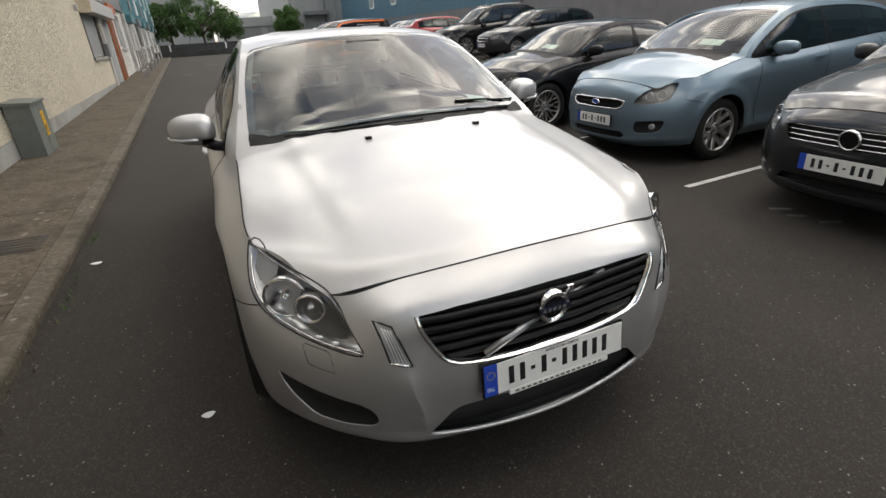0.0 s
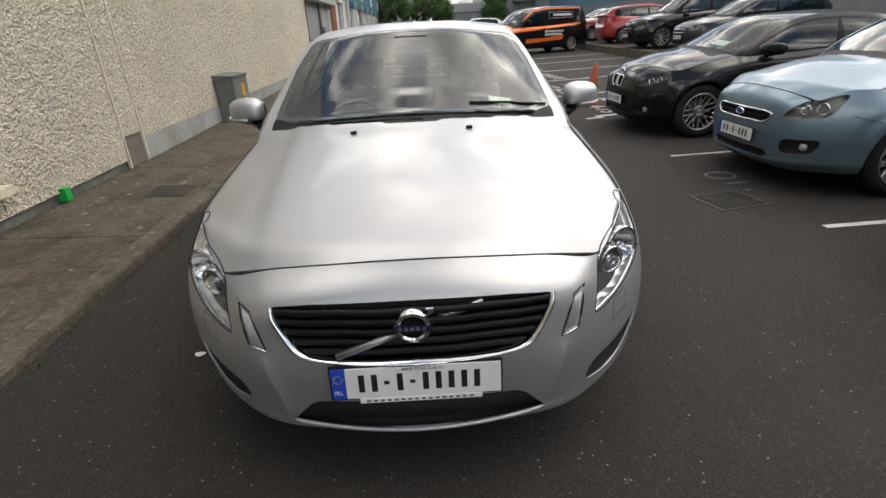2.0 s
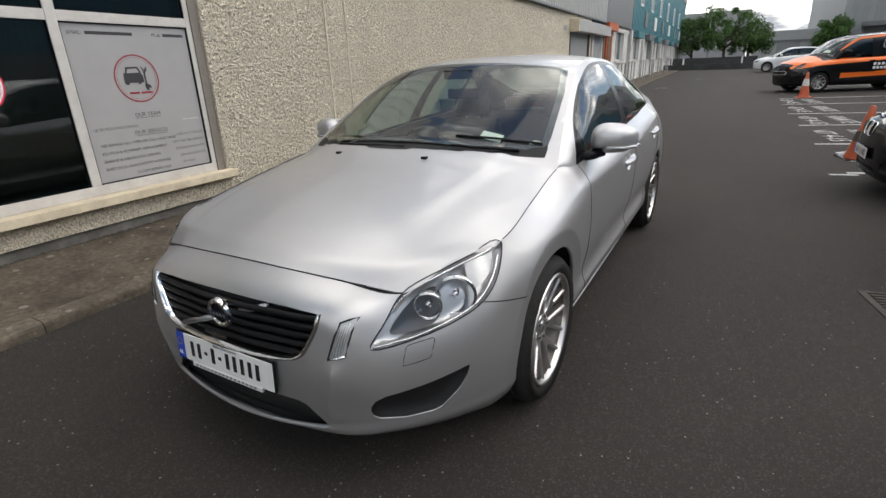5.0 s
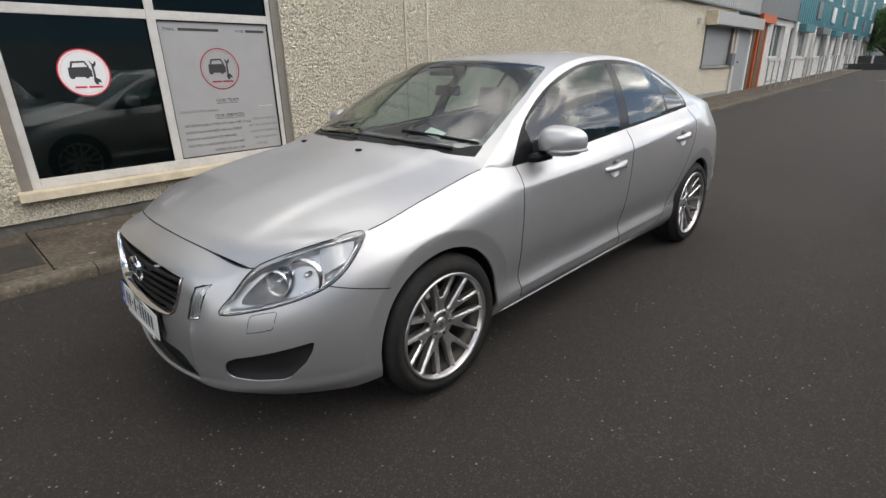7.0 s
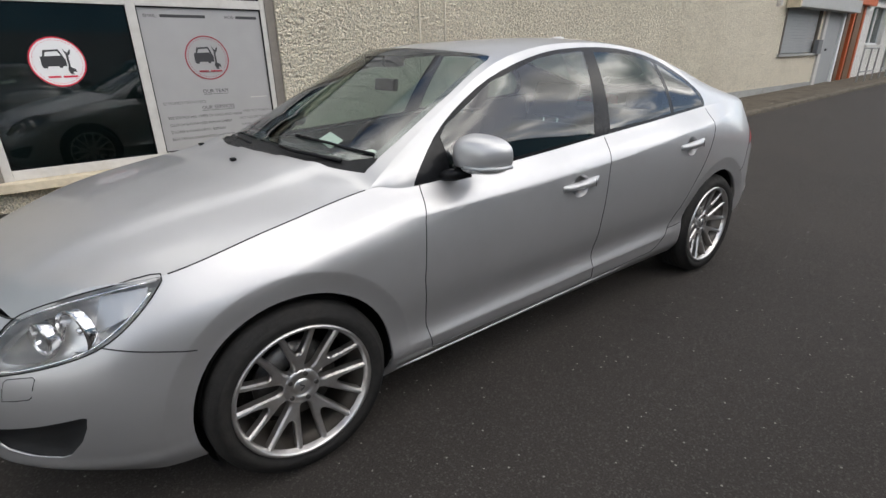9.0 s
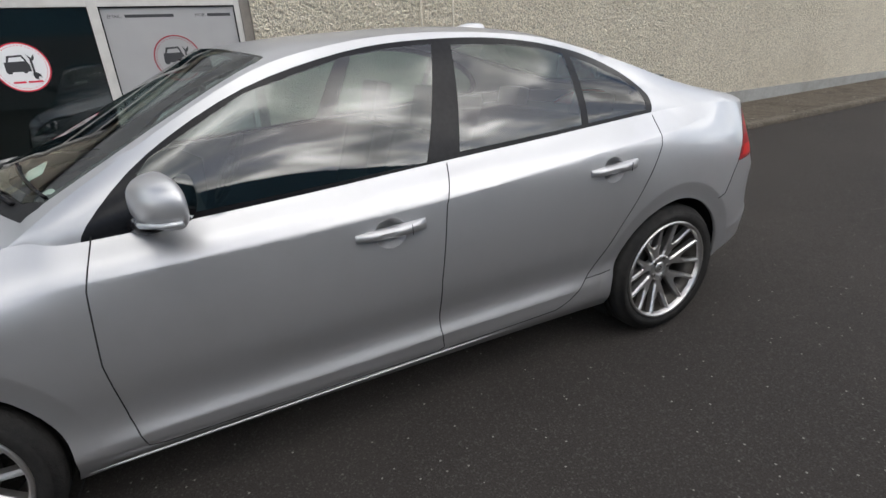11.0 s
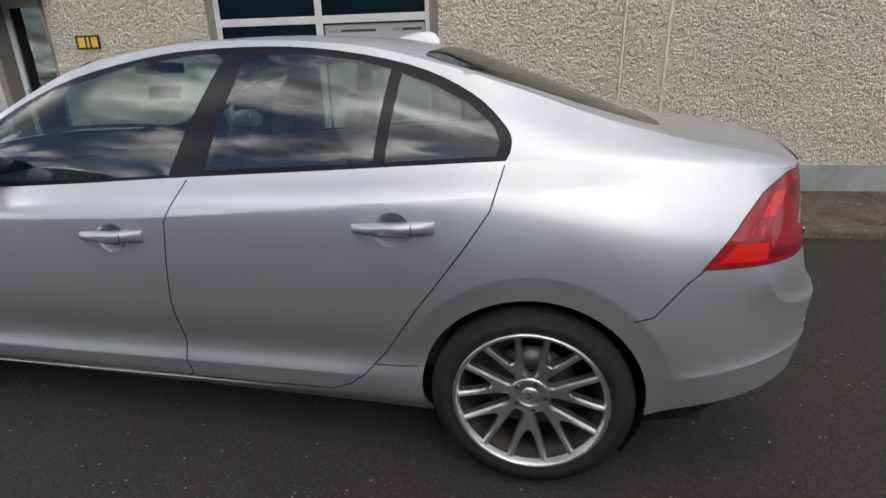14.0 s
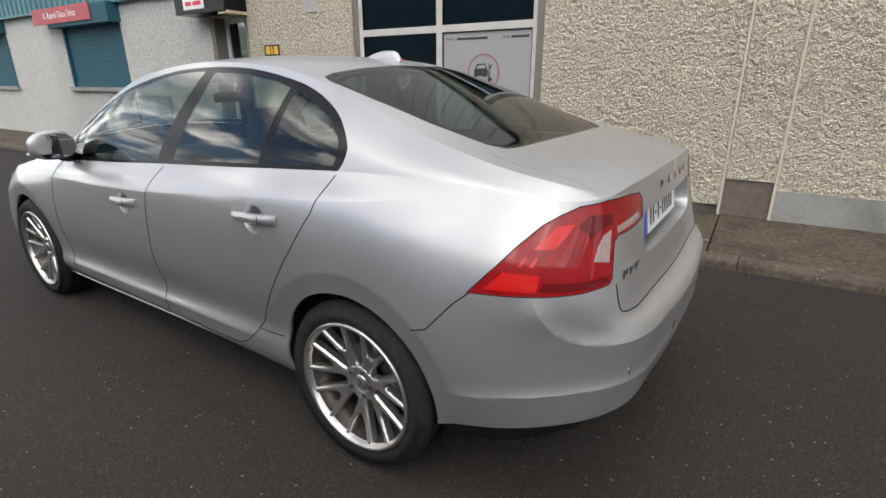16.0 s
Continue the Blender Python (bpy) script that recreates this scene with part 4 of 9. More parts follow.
def build_pavement_things():
    c = empty("electric_cabinet")
    bm = box(.02, .32, 5.12, 5.86, .10, .83, .008)
    part("body", bm, M["green_box"], c)
    bm = bmesh.new()
    vs = [bm.verts.new(p) for p in ((.0, 5.09, .83), (.345, 5.09, .825), (.345, 5.89, .825), (.0, 5.89, .83), (.0, 5.09, .875), (.345, 5.09, .848), (.345, 5.89, .848), (.0, 5.89, .875))]
    for q in ((0, 3, 2, 1), (4, 5, 6, 7), (0, 1, 5, 4), (1, 2, 6, 5), (2, 3, 7, 6), (3, 0, 4, 7)):
        bm.faces.new([vs[i] for i in q])
    part("lid", bm, M["green_box"], c)
    part("door_joint", box(.3205, .3215, 5.488, 5.492, .13, .80), M["gap"], c)
    part("lock", box(.32, .328, 5.52, 5.55, .45, .50, .002), M["iron"], c)
    part("warning_label", box(.3205, .322, 5.50, 5.66, .36, .70), M["yellow"], c, "yellow electrical warning label")
    bm = bmesh.new()
    add_prism(bm, [(-.06, 0), (.06, 0), (0, .105)], on_wall(5.58, .575, .322), .0006)
    part("warning_triangle", bm, M["ink"], c, normals=True)
    bm = bmesh.new()
    add_prism(bm, [(-.043, .01), (.043, .01), (0, .085)], on_wall(5.58, .575, .3227), .0005)
    part("triangle_field", bm, M["yellow"], c, normals=True)
    for k in range(4):
        part("print_bar", box(.322, .3226, 5.52, 5.64, .40 + .035 * k, .412 + .035 * k), M["ink"], c)
    put(c, "grey green electricity cabinet with a yellow warning label against the wall", "cabinet", kind="thing")
    g = empty("pipe_cap")
    bm = box(-.03, .055, .86, .94, .135, .255, .008)
    part("cap", bm, M["green_cap"], g)
    part("stub", box(.0, .03, .88, .92, .10, .14), M["plastic"], g)
    put(g, "bright green plastic cap on a pipe end at the wall foot", "cap", kind="thing")
    for x0, x1, y0, y1 in ((.62, 1.02, .98, 1.36), (.28, .92, -3.25, -2.48)):
        m = empty("manhole_cover")
        xc = (x0 + x1) / 2
        zc = .125 - .048 * xc / 1.095
        part("frame", box(x0, x1, y0, y1, zc - .02, zc + .004, .002), M["iron"], m)
        part("cover", box(x0 + .02, x1 - .02, y0 + .02, y1 - .02, zc, zc + .008, .002), M["iron"], m)
        for k in range(5):
            yy = y0 + .05 + (y1 - y0 - .1) * k / 4
            part("rib", box(x0 + .04, x1 - .04, yy - .006, yy + .006, zc + .008, zc + .011), M["iron"], m)
        m.matrix_world = Matrix.Translation((xc, 0, zc)) @ Matrix.Rotation(math.atan(.048 / 1.095), 4, "Y") @ Matrix.Translation((-xc, 0, -zc))
        put(m, "rusty cast iron manhole cover in the pavement", "manhole cover", kind="thing")
    st = part("door_step", box(.05, .75, 15.6, 16.35, .1, .225, .01), M["road_white"])
    put(st, "pale concrete step slab on the pavement", "step", kind="thing")
    # drain in the yard
    d = empty("drain_grate")
    M0 = pose(2.55, .33, 0, 0, 0, 12)
    part("frame", box(-.24, .24, -.20, .20, -.02, .006, .003), M["iron"], d)
    for k in range(9):
        part("bar", box(-.20, .20, -.165 + .04 * k, -.148 + .04 * k, .006, .014), M["iron"], d)
    d.matrix_world = M0
    tagged(d, "cast iron drain grate in the asphalt", "drain", kind="thing")
    rng = random.Random(4)
    # grit and grass tufts along the kerb
    bm = bmesh.new()
    for k in range(420):
        y = rng.uniform(-3.5, 9)
        x = KERB_X + abs(rng.gauss(.01, .03)) + .008
        h = rng.uniform(.008, .035) if rng.random() < .25 else rng.uniform(.003, .007)
        a = rng.uniform(0, 6.28)
        w = rng.uniform(.003, .009)
        z = rise(y)
        vs = [bm.verts.new((x + w * math.cos(a + t), y + w * math.sin(a + t), z)) for t in (0, 2.1, 4.2)] + [bm.verts.new((x + rng.uniform(-.006, .006), y + rng.uniform(-.006, .006), z + h))]
        for q in ((0, 1, 3), (1, 2, 3), (2, 0, 3)):
            bm.faces.new([vs[i] for i in q])
    put(part("kerb_grit", bm, M["concrete"]), "grit along the kerb", "grit", kind="stuff")
    bm = bmesh.new()
    for cx, cy, n in ((1.34, -.02, 26), (1.325, 1.25, 40), (1.33, .45, 18), (1.33, -1.6, 14), (.02, 1.6, 14), (.03, 2.3, 12), (.02, .2, 12)):
        for k in range(n):
            x, y = cx + rng.gauss(0, .02), cy + rng.gauss(0, .09)
            z = rise(y) + (.115 if cx < 1 else .0)
            a, l = rng.uniform(0, 6.28), rng.uniform(.02, .06)
            b = Vector((math.cos(a), math.sin(a), 0))
            vs = [bm.verts.new(Vector((x, y, z)) + b.cross(Vector((0, 0, 1))) * .003), bm.verts.new(Vector((x, y, z)) - b.cross(Vector((0, 0, 1))) * .003), bm.verts.new(Vector((x, y, z + l * .8)) + b * l * .6)]
            bm.faces.new(vs)
    put(part("weeds", bm, M["leaf"]), "small weeds in the kerb joint", "weeds", kind="stuff")
    # dead leaves and dirt blown against the wall's foot and into the gutter
    bm = bmesh.new()
    for k in range(900):
        y = rng.uniform(-3.2, 8.5)
        if rng.random() < .75:
            x, z = abs(rng.gauss(0, .035)) - .02 * (y < 2.1), .124
        else:
            x, z = KERB_X + .012 + abs(rng.gauss(0, .05)), .001
        a, l, w = rng.uniform(0, 6.28), rng.uniform(.006, .022), rng.uniform(.004, .010)
        c, q = math.cos(a), math.sin(a)
        z += rise(y) - (.048 * x / 1.095 if z > .1 else 0)
        ps = ((-l, 0, 0), (0, -w, rng.uniform(.002, .008)), (l, 0, rng.uniform(0, .006)), (0, w, rng.uniform(.001, .005)))
        vs = [bm.verts.new((x + c * i - q * j, y + q * i + c * j, z + h)) for i, j, h in ps]
        bm.faces.new(vs[:3])
        bm.faces.new((vs[0], vs[2], vs[3]))
    put(part("leaf_litter", bm, M["litter"]), "dark dead leaves and dirt along the wall foot and kerb", "leaf litter", kind="stuff")
    for x, y, s in ((1.42, .62, .028), (2.1, -1.55, .02), (5.9, -2.6, .03)):
        bm = bmesh.new()
        bmesh.ops.create_icosphere(bm, subdivisions=2, radius=s)
        for v in bm.verts:
            v.co.z = v.co.z * .3 + s * .3
            v.co.x *= 1.3 + .4 * math.sin(v.co.y * 90)
        bmesh.ops.translate(bm, vec=(x, y, rise(y)), verts=bm.verts)
        put(part("litter_scrap", bm, M["sticker_white"], smooth=60), "small pale scrap on the asphalt", "litter", kind="thing")


build_pavement_things()

# ---- cars: a half shell lofted from feature lines, cut into panels, then mirrored ----
class Cage:
    """Feature lines of a half car, front at -y, wheels at y = +-half the wheelbase. s runs from the nose round the side to the tail."""

    def __init__(self, levels, rail, crown, axles=(-1.388, 1.388), flare=.010, fine=False):
        self.fine = fine
        self.axles, self.flare = axles, flare
        self.levels = [Smooth(rows) for rows in levels]
        for sp in self.levels:
            # square to the middle plane at nose and tail
            sp.m[0][1:] = 0.0
            sp.m[-1][1:] = 0.0
        self.rail = Smooth(rail)
        self.crown = Smooth(crown)

    def low(self, s, h):
        """The side: h from 0 (underside) to 1 (bonnet edge, belt line, boot edge)."""
        k = h * (len(self.levels) - 1)
        i = min(int(k), len(self.levels) - 2)
        p = [self.levels[min(max(i + d, 0), len(self.levels) - 1)](s) for d in (-1, 0, 1, 2)]
        f = k - i
        m0 = (p[2] - p[0]) / (2 if i > 0 else 1)
        m1 = (p[3] - p[1]) / (2 if i < len(self.levels) - 2 else 1)
        f2, f3 = f * f, f * f * f
        return Vector((2 * f3 - 3 * f2 + 1) * p[1] + (f3 - 2 * f2 + f) * m0 + (3 * f2 - 2 * f3) * p[2] + (f3 - f2) * m1)

    def edge(self, s):
        return Vector(self.levels[-1](s)) if s <= 6 else Vector(self.rail(s))

    def up(self, s, h):
        """The glasshouse's side, from the belt line to the roof rail."""
        a, b = Vector(self.levels[-1](s)), Vector(self.rail(s))
        p = a.lerp(b, h)
        w = min(1.0, (b - a).length / 0.3)
        p.x += 0.028 * w * 4 * h * (1 - h)
        return p

    def top(self, s, u):
        """Bonnet, screens, roof and boot: u from 0 (middle) to 1 (edge)."""
        e = self.edge(s)
        yc, zc, k = self.crown(s)
        return Vector((e.x * u, yc + (e.y - yc) * u ** 2, zc + (e.z - zc) * u ** k))


def level(stations, rows):
    return [(s, *r) for s, r in zip(stations, rows)]


STATIONS = list(range(18))
SIDE_Y = [-1.388, -1.03, -0.86, -0.3, 0.2, 0.7, 1.03, 1.388]


def side_level(front, xz, rear):
    return level(STATIONS, front + [(x, y, z) for y, (x, z) in zip(SIDE_Y, xz)] + rear)


SILVER_LEVELS = [
    side_level([(0, -2.22, .185), (.40, -2.19, .19), (.59, -2.09, .19), (.76, -1.91, .20), (.84, -1.76, .21)],
               [(.86, .21), (.84, .21), (.83, .21), (.82, .205), (.82, .205), (.82, .205), (.83, .21), (.86, .22)],
               [(.83, 1.75, .23), (.74, 1.98, .23), (.55, 2.15, .24), (.33, 2.185, .24), (0, 2.20, .24)]),
    side_level([(0, -2.305, .235), (.41, -2.265, .24), (.615, -2.155, .25), (.795, -1.95, .26), (.87, -1.765, .27)],
               [(.89, .28), (.885, .28), (.885, .28), (.885, .28), (.885, .28), (.885, .28), (.885, .285), (.895, .29)],
               [(.865, 1.755, .29), (.775, 2.01, .29), (.59, 2.19, .29), (.34, 2.235, .29), (0, 2.25, .29)]),
    side_level([(0, -2.316, .30), (.415, -2.273, .30), (.618, -2.168, .305), (.803, -1.958, .31), (.878, -1.765, .315)],
               [(.902, .325), (.902, .322), (.901, .325), (.901, .340), (.901, .352), (.901, .362), (.901, .368), (.905, .345)],
               [(.876, 1.758, .335), (.788, 2.025, .335), (.60, 2.21, .345), (.34, 2.25, .345), (0, 2.265, .345)]),
    side_level([(0, -2.325, .36), (.42, -2.28, .36), (.62, -2.18, .36), (.81, -1.965, .36), (.885, -1.765, .36)],
               [(.91, .40), (.897, .405), (.889, .41), (.888, .425), (.888, .435), (.889, .445), (.895, .45), (.912, .42)],
               [(.885, 1.76, .38), (.80, 2.04, .38), (.61, 2.23, .40), (.34, 2.265, .40), (0, 2.28, .40)]),
    side_level([(0, -2.335, .47), (.43, -2.290, .47), (.625, -2.19, .46), (.815, -1.975, .46), (.895, -1.76, .46)],
               [(.92, .50), (.915, .55), (.915, .56), (.92, .56), (.921, .57), (.921, .58), (.92, .58), (.93, .56)],
               [(.90, 1.77, .50), (.805, 2.045, .50), (.61, 2.24, .52), (.34, 2.285, .52), (0, 2.30, .52)]),
    side_level([(0, -2.325, .60), (.435, -2.280, .60), (.62, -2.18, .57), (.82, -1.955, .57), (.893, -1.74, .58)],
               [(.925, .65), (.918, .70), (.918, .72), (.925, .74), (.93, .76), (.93, .78), (.93, .78), (.93, .72)],
               [(.90, 1.77, .66), (.80, 2.035, .66), (.61, 2.235, .665), (.34, 2.28, .66), (0, 2.295, .66)]),
    side_level([(0, -2.285, .72), (.43, -2.258, .705), (.615, -2.135, .66), (.81, -1.91, .675), (.875, -1.72, .70)],
               [(.905, .78), (.895, .84), (.895, .86), (.905, .89), (.91, .915), (.91, .94), (.905, .955), (.895, .94)],
               [(.865, 1.76, .88), (.79, 2.035, .83), (.62, 2.20, .755), (.34, 2.225, .735), (0, 2.235, .73)]),
    side_level([(0, -2.20, .80), (.40, -2.155, .773), (.617, -2.08, .735), (.725, -1.905, .812), (.806, -1.705, .828)],
               [(.80, .893), (.785, .955), (.825, .945), (.835, .975), (.835, 1.01), (.825, 1.04), (.81, 1.06), (.79, 1.078)],
               [(.755, 1.74, 1.075), (.71, 2.0, 1.05), (.595, 2.135, 1.055), (.33, 2.175, 1.08), (0, 2.19, 1.09)]),
]
SILVER_RAIL = [(6, .785, -1.03, .955), (7, .735, -.80, 1.10), (8, .645, -.33, 1.345), (8.6, .60, .0, 1.42), (9.2, .585, .35, 1.44), (10, .59, .75, 1.415),
            (10.7, .60, 1.0, 1.365), (11.5, .625, 1.3, 1.275), (12.2, .65, 1.55, 1.19), (13, .665, 1.80, 1.125), (14, .648, 2.01, 1.085), (15, .595, 2.135, 1.055)]
SILVER_CROWN = [(2, -2.20, .80, 2.0), (3, -2.07, .862, 2.4), (4, -1.90, .905, 2.4), (5, -1.60, .980, 2.4), (6, -1.22, 1.052, 2.2), (7, -.90, 1.19, 2.0), (8.2, -.42, 1.425, 2.2),
             (9, .2, 1.475, 2.6), (10, .7, 1.468, 2.6), (10.7, 1.02, 1.425, 2.3), (12, 1.42, 1.285, 2.2), (13, 1.76, 1.158, 2.2), (14, 2.02, 1.128, 2.4), (15, 2.19, 1.09, 2.0)]


def shell(cage, ns=220, nl=44, nu=28):
    """Low side, upper side and top of the half car as bmeshes."""
    low, upper, topm = bmesh.new(), bmesh.new(), bmesh.new()

    def side_point(a, b):
        p = cage.low(17 * a, b)
        if p.x > .6:
            # flared lips round the wheels, with a crease at their outer edge
            for yc in cage.axles:
                r = math.hypot(p.y - yc, p.z - .338)
                if r < .46 and abs(p.y - yc) < .46:
                    p.x += cage.flare * min(1, max(0, (.432 - r) / .035)) * min(1, max(0, (p.z - .15) / .2))
        return p

    add_grid(low, (lambda a, b: cage.low(17 * a, b)) if cage.fine else side_point, ns, nl)
    add_grid(upper, lambda a, b: cage.up(6 + 9 * a, b), 120, 14)
    add_grid(topm, lambda a, b: cage.top(2 + 13 * a, b), 150, nu)
    for bm in (low, upper, topm):
        bmesh.ops.remove_doubles(bm, verts=bm.verts, dist=0.0004)
        bmesh.ops.recalc_face_normals(bm, faces=bm.faces)
    return low, upper, topm


def point_in(poly, x, y):
    hit = False
    for (x0, y0), (x1, y1) in zip(poly, poly[1:] + poly[:1]):
        if (y0 > y) != (y1 > y) and x < (x1 - x0) * (y - y0) / (y1 - y0) + x0:
            hit = not hit
    return hit


AX_SIDE = (Vector((0, 1, 0)), Vector((0, 0, 1)))
AX_FRONT = (Vector((1, 0, 0)), Vector((0, 0, 1)))
AX_TOP = (Vector((1, 0, 0)), Vector((0, 1, 0)))
AX_FCORNER = (Vector((1, 1, 0)).normalized(), Vector((0, 0, 1)))
AX_RCORNER = (Vector((-1, 1, 0)).normalized(), Vector((0, 0, 1)))


def score(bm, poly, axes, where=lambda c: True, margin=0.05, closed=True):
    """Cuts edges into bm along the outline, seen along the axes."""
    e1, e2 = axes
    n = len(poly)
    for k in range(n if closed else n - 1):
        (ax, ay), (bx, by) = poly[k], poly[(k + 1) % n]
        co = e1 * ax + e2 * ay
        no = e1 * (by - ay) - e2 * (bx - ax)
        if no.length < 1e-6:
            continue
        no.normalize()
        x0, x1, y0, y1 = min(ax, bx) - margin, max(ax, bx) + margin, min(ay, by) - margin, max(ay, by) + margin
        fs = []
        for f in bm.faces:
            c = f.calc_center_median()
            if x0 < c.dot(e1) < x1 and y0 < c.dot(e2) < y1 and where(c):
                fs.append(f)
        geom = list({v for f in fs for v in f.verts}) + list({e for f in fs for e in f.edges}) + fs
        if fs:
            bmesh.ops.bisect_plane(bm, geom=geom, dist=0.00002, plane_co=co, plane_no=no)


def cut(bm, poly, axes, where=lambda c: True, margin=0.05):
    """Cuts the outline into bm and takes the faces inside out as a bmesh of their own."""
    score(bm, poly, axes, where, margin)
    e1, e2 = axes
    inside = []
    for f in bm.faces:
        c = f.calc_center_median()
        if where(c) and point_in(poly, c.dot(e1), c.dot(e2)):
            inside.append(f)
    return take(bm, inside)


def ridge(bm, pts, axes, where, height, inner, outer, fade=(.06, .06)):
    """Raises a crease along an open line: inner is its reach on the line's left side, outer on its right."""
    score(bm, pts, axes, where, .08, False)
    e1, e2 = axes
    ps = [Vector(p) for p in pts]
    run = [0.0]
    for a, b in zip(ps, ps[1:]):
        run.append(run[-1] + (b - a).length)
    bm.normal_update()
    reach = max(inner, outer)
    lo = [min(p[i] for p in ps) - reach for i in (0, 1)]
    hi = [max(p[i] for p in ps) + reach for i in (0, 1)]
    shifts = []
    for v in bm.verts:
        q = Vector((v.co.dot(e1), v.co.dot(e2)))
        if not (where(v.co) and lo[0] < q.x < hi[0] and lo[1] < q.y < hi[1]):
            continue
        best = None
        for i, (a, b) in enumerate(zip(ps, ps[1:])):
            d = b - a
            f = min(1.0, max(0.0, (q - a).dot(d) / d.length_squared))
            g = (q - a - d * f).length
            if best is None or g < best[0]:
                best = (g, d.x * (q.y - a.y) - d.y * (q.x - a.x), run[i] + f * d.length)
        g, sign, s = best
        w = inner if sign > 0 else outer
        k = max(0.0, 1 - g / w) ** 2
        if fade[0]:
            k *= min(1.0, s / fade[0])
        if fade[1]:
            k *= min(1.0, (run[-1] - s) / fade[1])
        if k > 0:
            shifts.append((v, v.normal * (height * k)))
    for v, d in shifts:
        if v.co.x < .003:
            d.x = 0
        v.co += d


def take(bm, faces):
    """Moves faces into a bmesh of their own."""
    out = bmesh.new()
    made = {}
    for f in faces:
        for v in f.verts:
            if v not in made:
                made[v] = out.verts.new(v.co)
        out.faces.new([made[v] for v in f.verts])
    bmesh.ops.delete(bm, geom=faces, context="FACES")
    return out


def mirrored(bm, both=False):
    """A mirrored copy; with both, the two halves joined."""
    out = bm.copy()
    for v in out.verts:
        v.co.x = -v.co.x
    bmesh.ops.reverse_faces(out, faces=out.faces)
    if not both:
        return out
    me = bpy.data.meshes.new("half")
    out.to_mesh(me)
    out.free()
    whole = bm.copy()
    whole.from_mesh(me)
    bpy.data.meshes.remove(me)
    bmesh.ops.remove_doubles(whole, verts=[v for v in whole.verts if abs(v.co.x) < 0.002], dist=0.001)
    return whole


def lipped(bm, depth):
    """Turns the open edges of a panel inwards, so that it shows a thickness."""
    bm.normal_update()
    es = [e for e in bm.edges if len(e.link_faces) == 1 and not all(abs(v.co.x) < 0.003 for v in e.verts)]
    key = lambda co: (round(co.x, 5), round(co.y, 5), round(co.z, 5))
    normal = {}
    for e in es:
        for v in e.verts:
            normal[key(v.co)] = normal.get(key(v.co), Vector()) + v.normal
    old = set(bm.verts)
    bmesh.ops.extrude_edge_only(bm, edges=es)
    for v in bm.verts:
        if v not in old:
            v.co -= normal[key(v.co)].normalized() * depth
    return bm


from mathutils.bvhtree import BVHTree


class Skin:
    """The uncut surface: rays meet it, and panels take their normals from it."""

    def __init__(self, *bms):
        self.verts, self.faces, self.normals = [], [], []
        for bm in bms:
            bm.normal_update()
            bm.verts.index_update()
            base = len(self.verts)
            self.verts += [v.co.copy() for v in bm.verts]
            self.normals += [v.normal.copy() for v in bm.verts]
            self.faces += [[v.index + base for v in f.verts] for f in bm.faces]
        self.tree = BVHTree.FromPolygons(self.verts, self.faces)

    def shoot(self, p, d):
        hit = self.tree.ray_cast(Vector(p), Vector(d))
        return hit[0], hit[1]

    def on(self, a, b, axes, lift=0.0, sign=1):
        """The point of the skin seen along the axes at (a, b)."""
        e1, e2 = axes
        d = e1.cross(e2) * sign
        p = e1 * a + e2 * b + d * 6
        co, n = self.shoot(p, -d)
        if co is None:
            co, n, _, _ = self.tree.find_nearest(e1 * a + e2 * b + d * 1.0)
        if n.dot(d) < 0:
            n = -n
        return co + n * lift

    def dress(self, ob):
        """Gives a panel the smooth normals of the whole skin."""
        me = ob.data
        out = []
        for v in me.vertices:
            co, n, i, d = self.tree.find_nearest(Vector((abs(v.co.x), v.co.y, v.co.z)))
            f = self.faces[i]
            ws = [1.0 / ((self.verts[k] - co).length + 1e-5) for k in f]
            q = sum((self.normals[k] * w for k, w in zip(f, ws)), Vector()).normalized()
            if v.co.x < -0.0005:
                q.x = -q.x
            elif abs(v.co.x) < 0.0006:
                q.x = 0
            if d > 0.004:
                q = v.normal.copy()
            out.append(q)
        for p in me.polygons:
            p.use_smooth = True
        me.normals_split_custom_set_from_vertices(out)


def outline(pts, n=6, closed=True):
    """A rounded outline through the points."""
    if closed:
        keys = [(i, *pts[i % len(pts)]) for i in range(-2, len(pts) + 3)]
        sp = Smooth([(k[0] + 2, k[1], k[2]) for k in keys])
        return [tuple(sp(2 + len(pts) * k / (n * len(pts)))) for k in range(n * len(pts))]
    sp = Smooth([(i, *p) for i, p in enumerate(pts)])
    return [tuple(sp((len(pts) - 1) * k / (n * (len(pts) - 1)))) for k in range(n * (len(pts) - 1) + 1)]


def circle(cx, cy, r, n=40, r2=None):
    return [(cx + r * math.cos(2 * math.pi * k / n), cy + (r2 or r) * math.sin(2 * math.pi * k / n)) for k in range(n)]


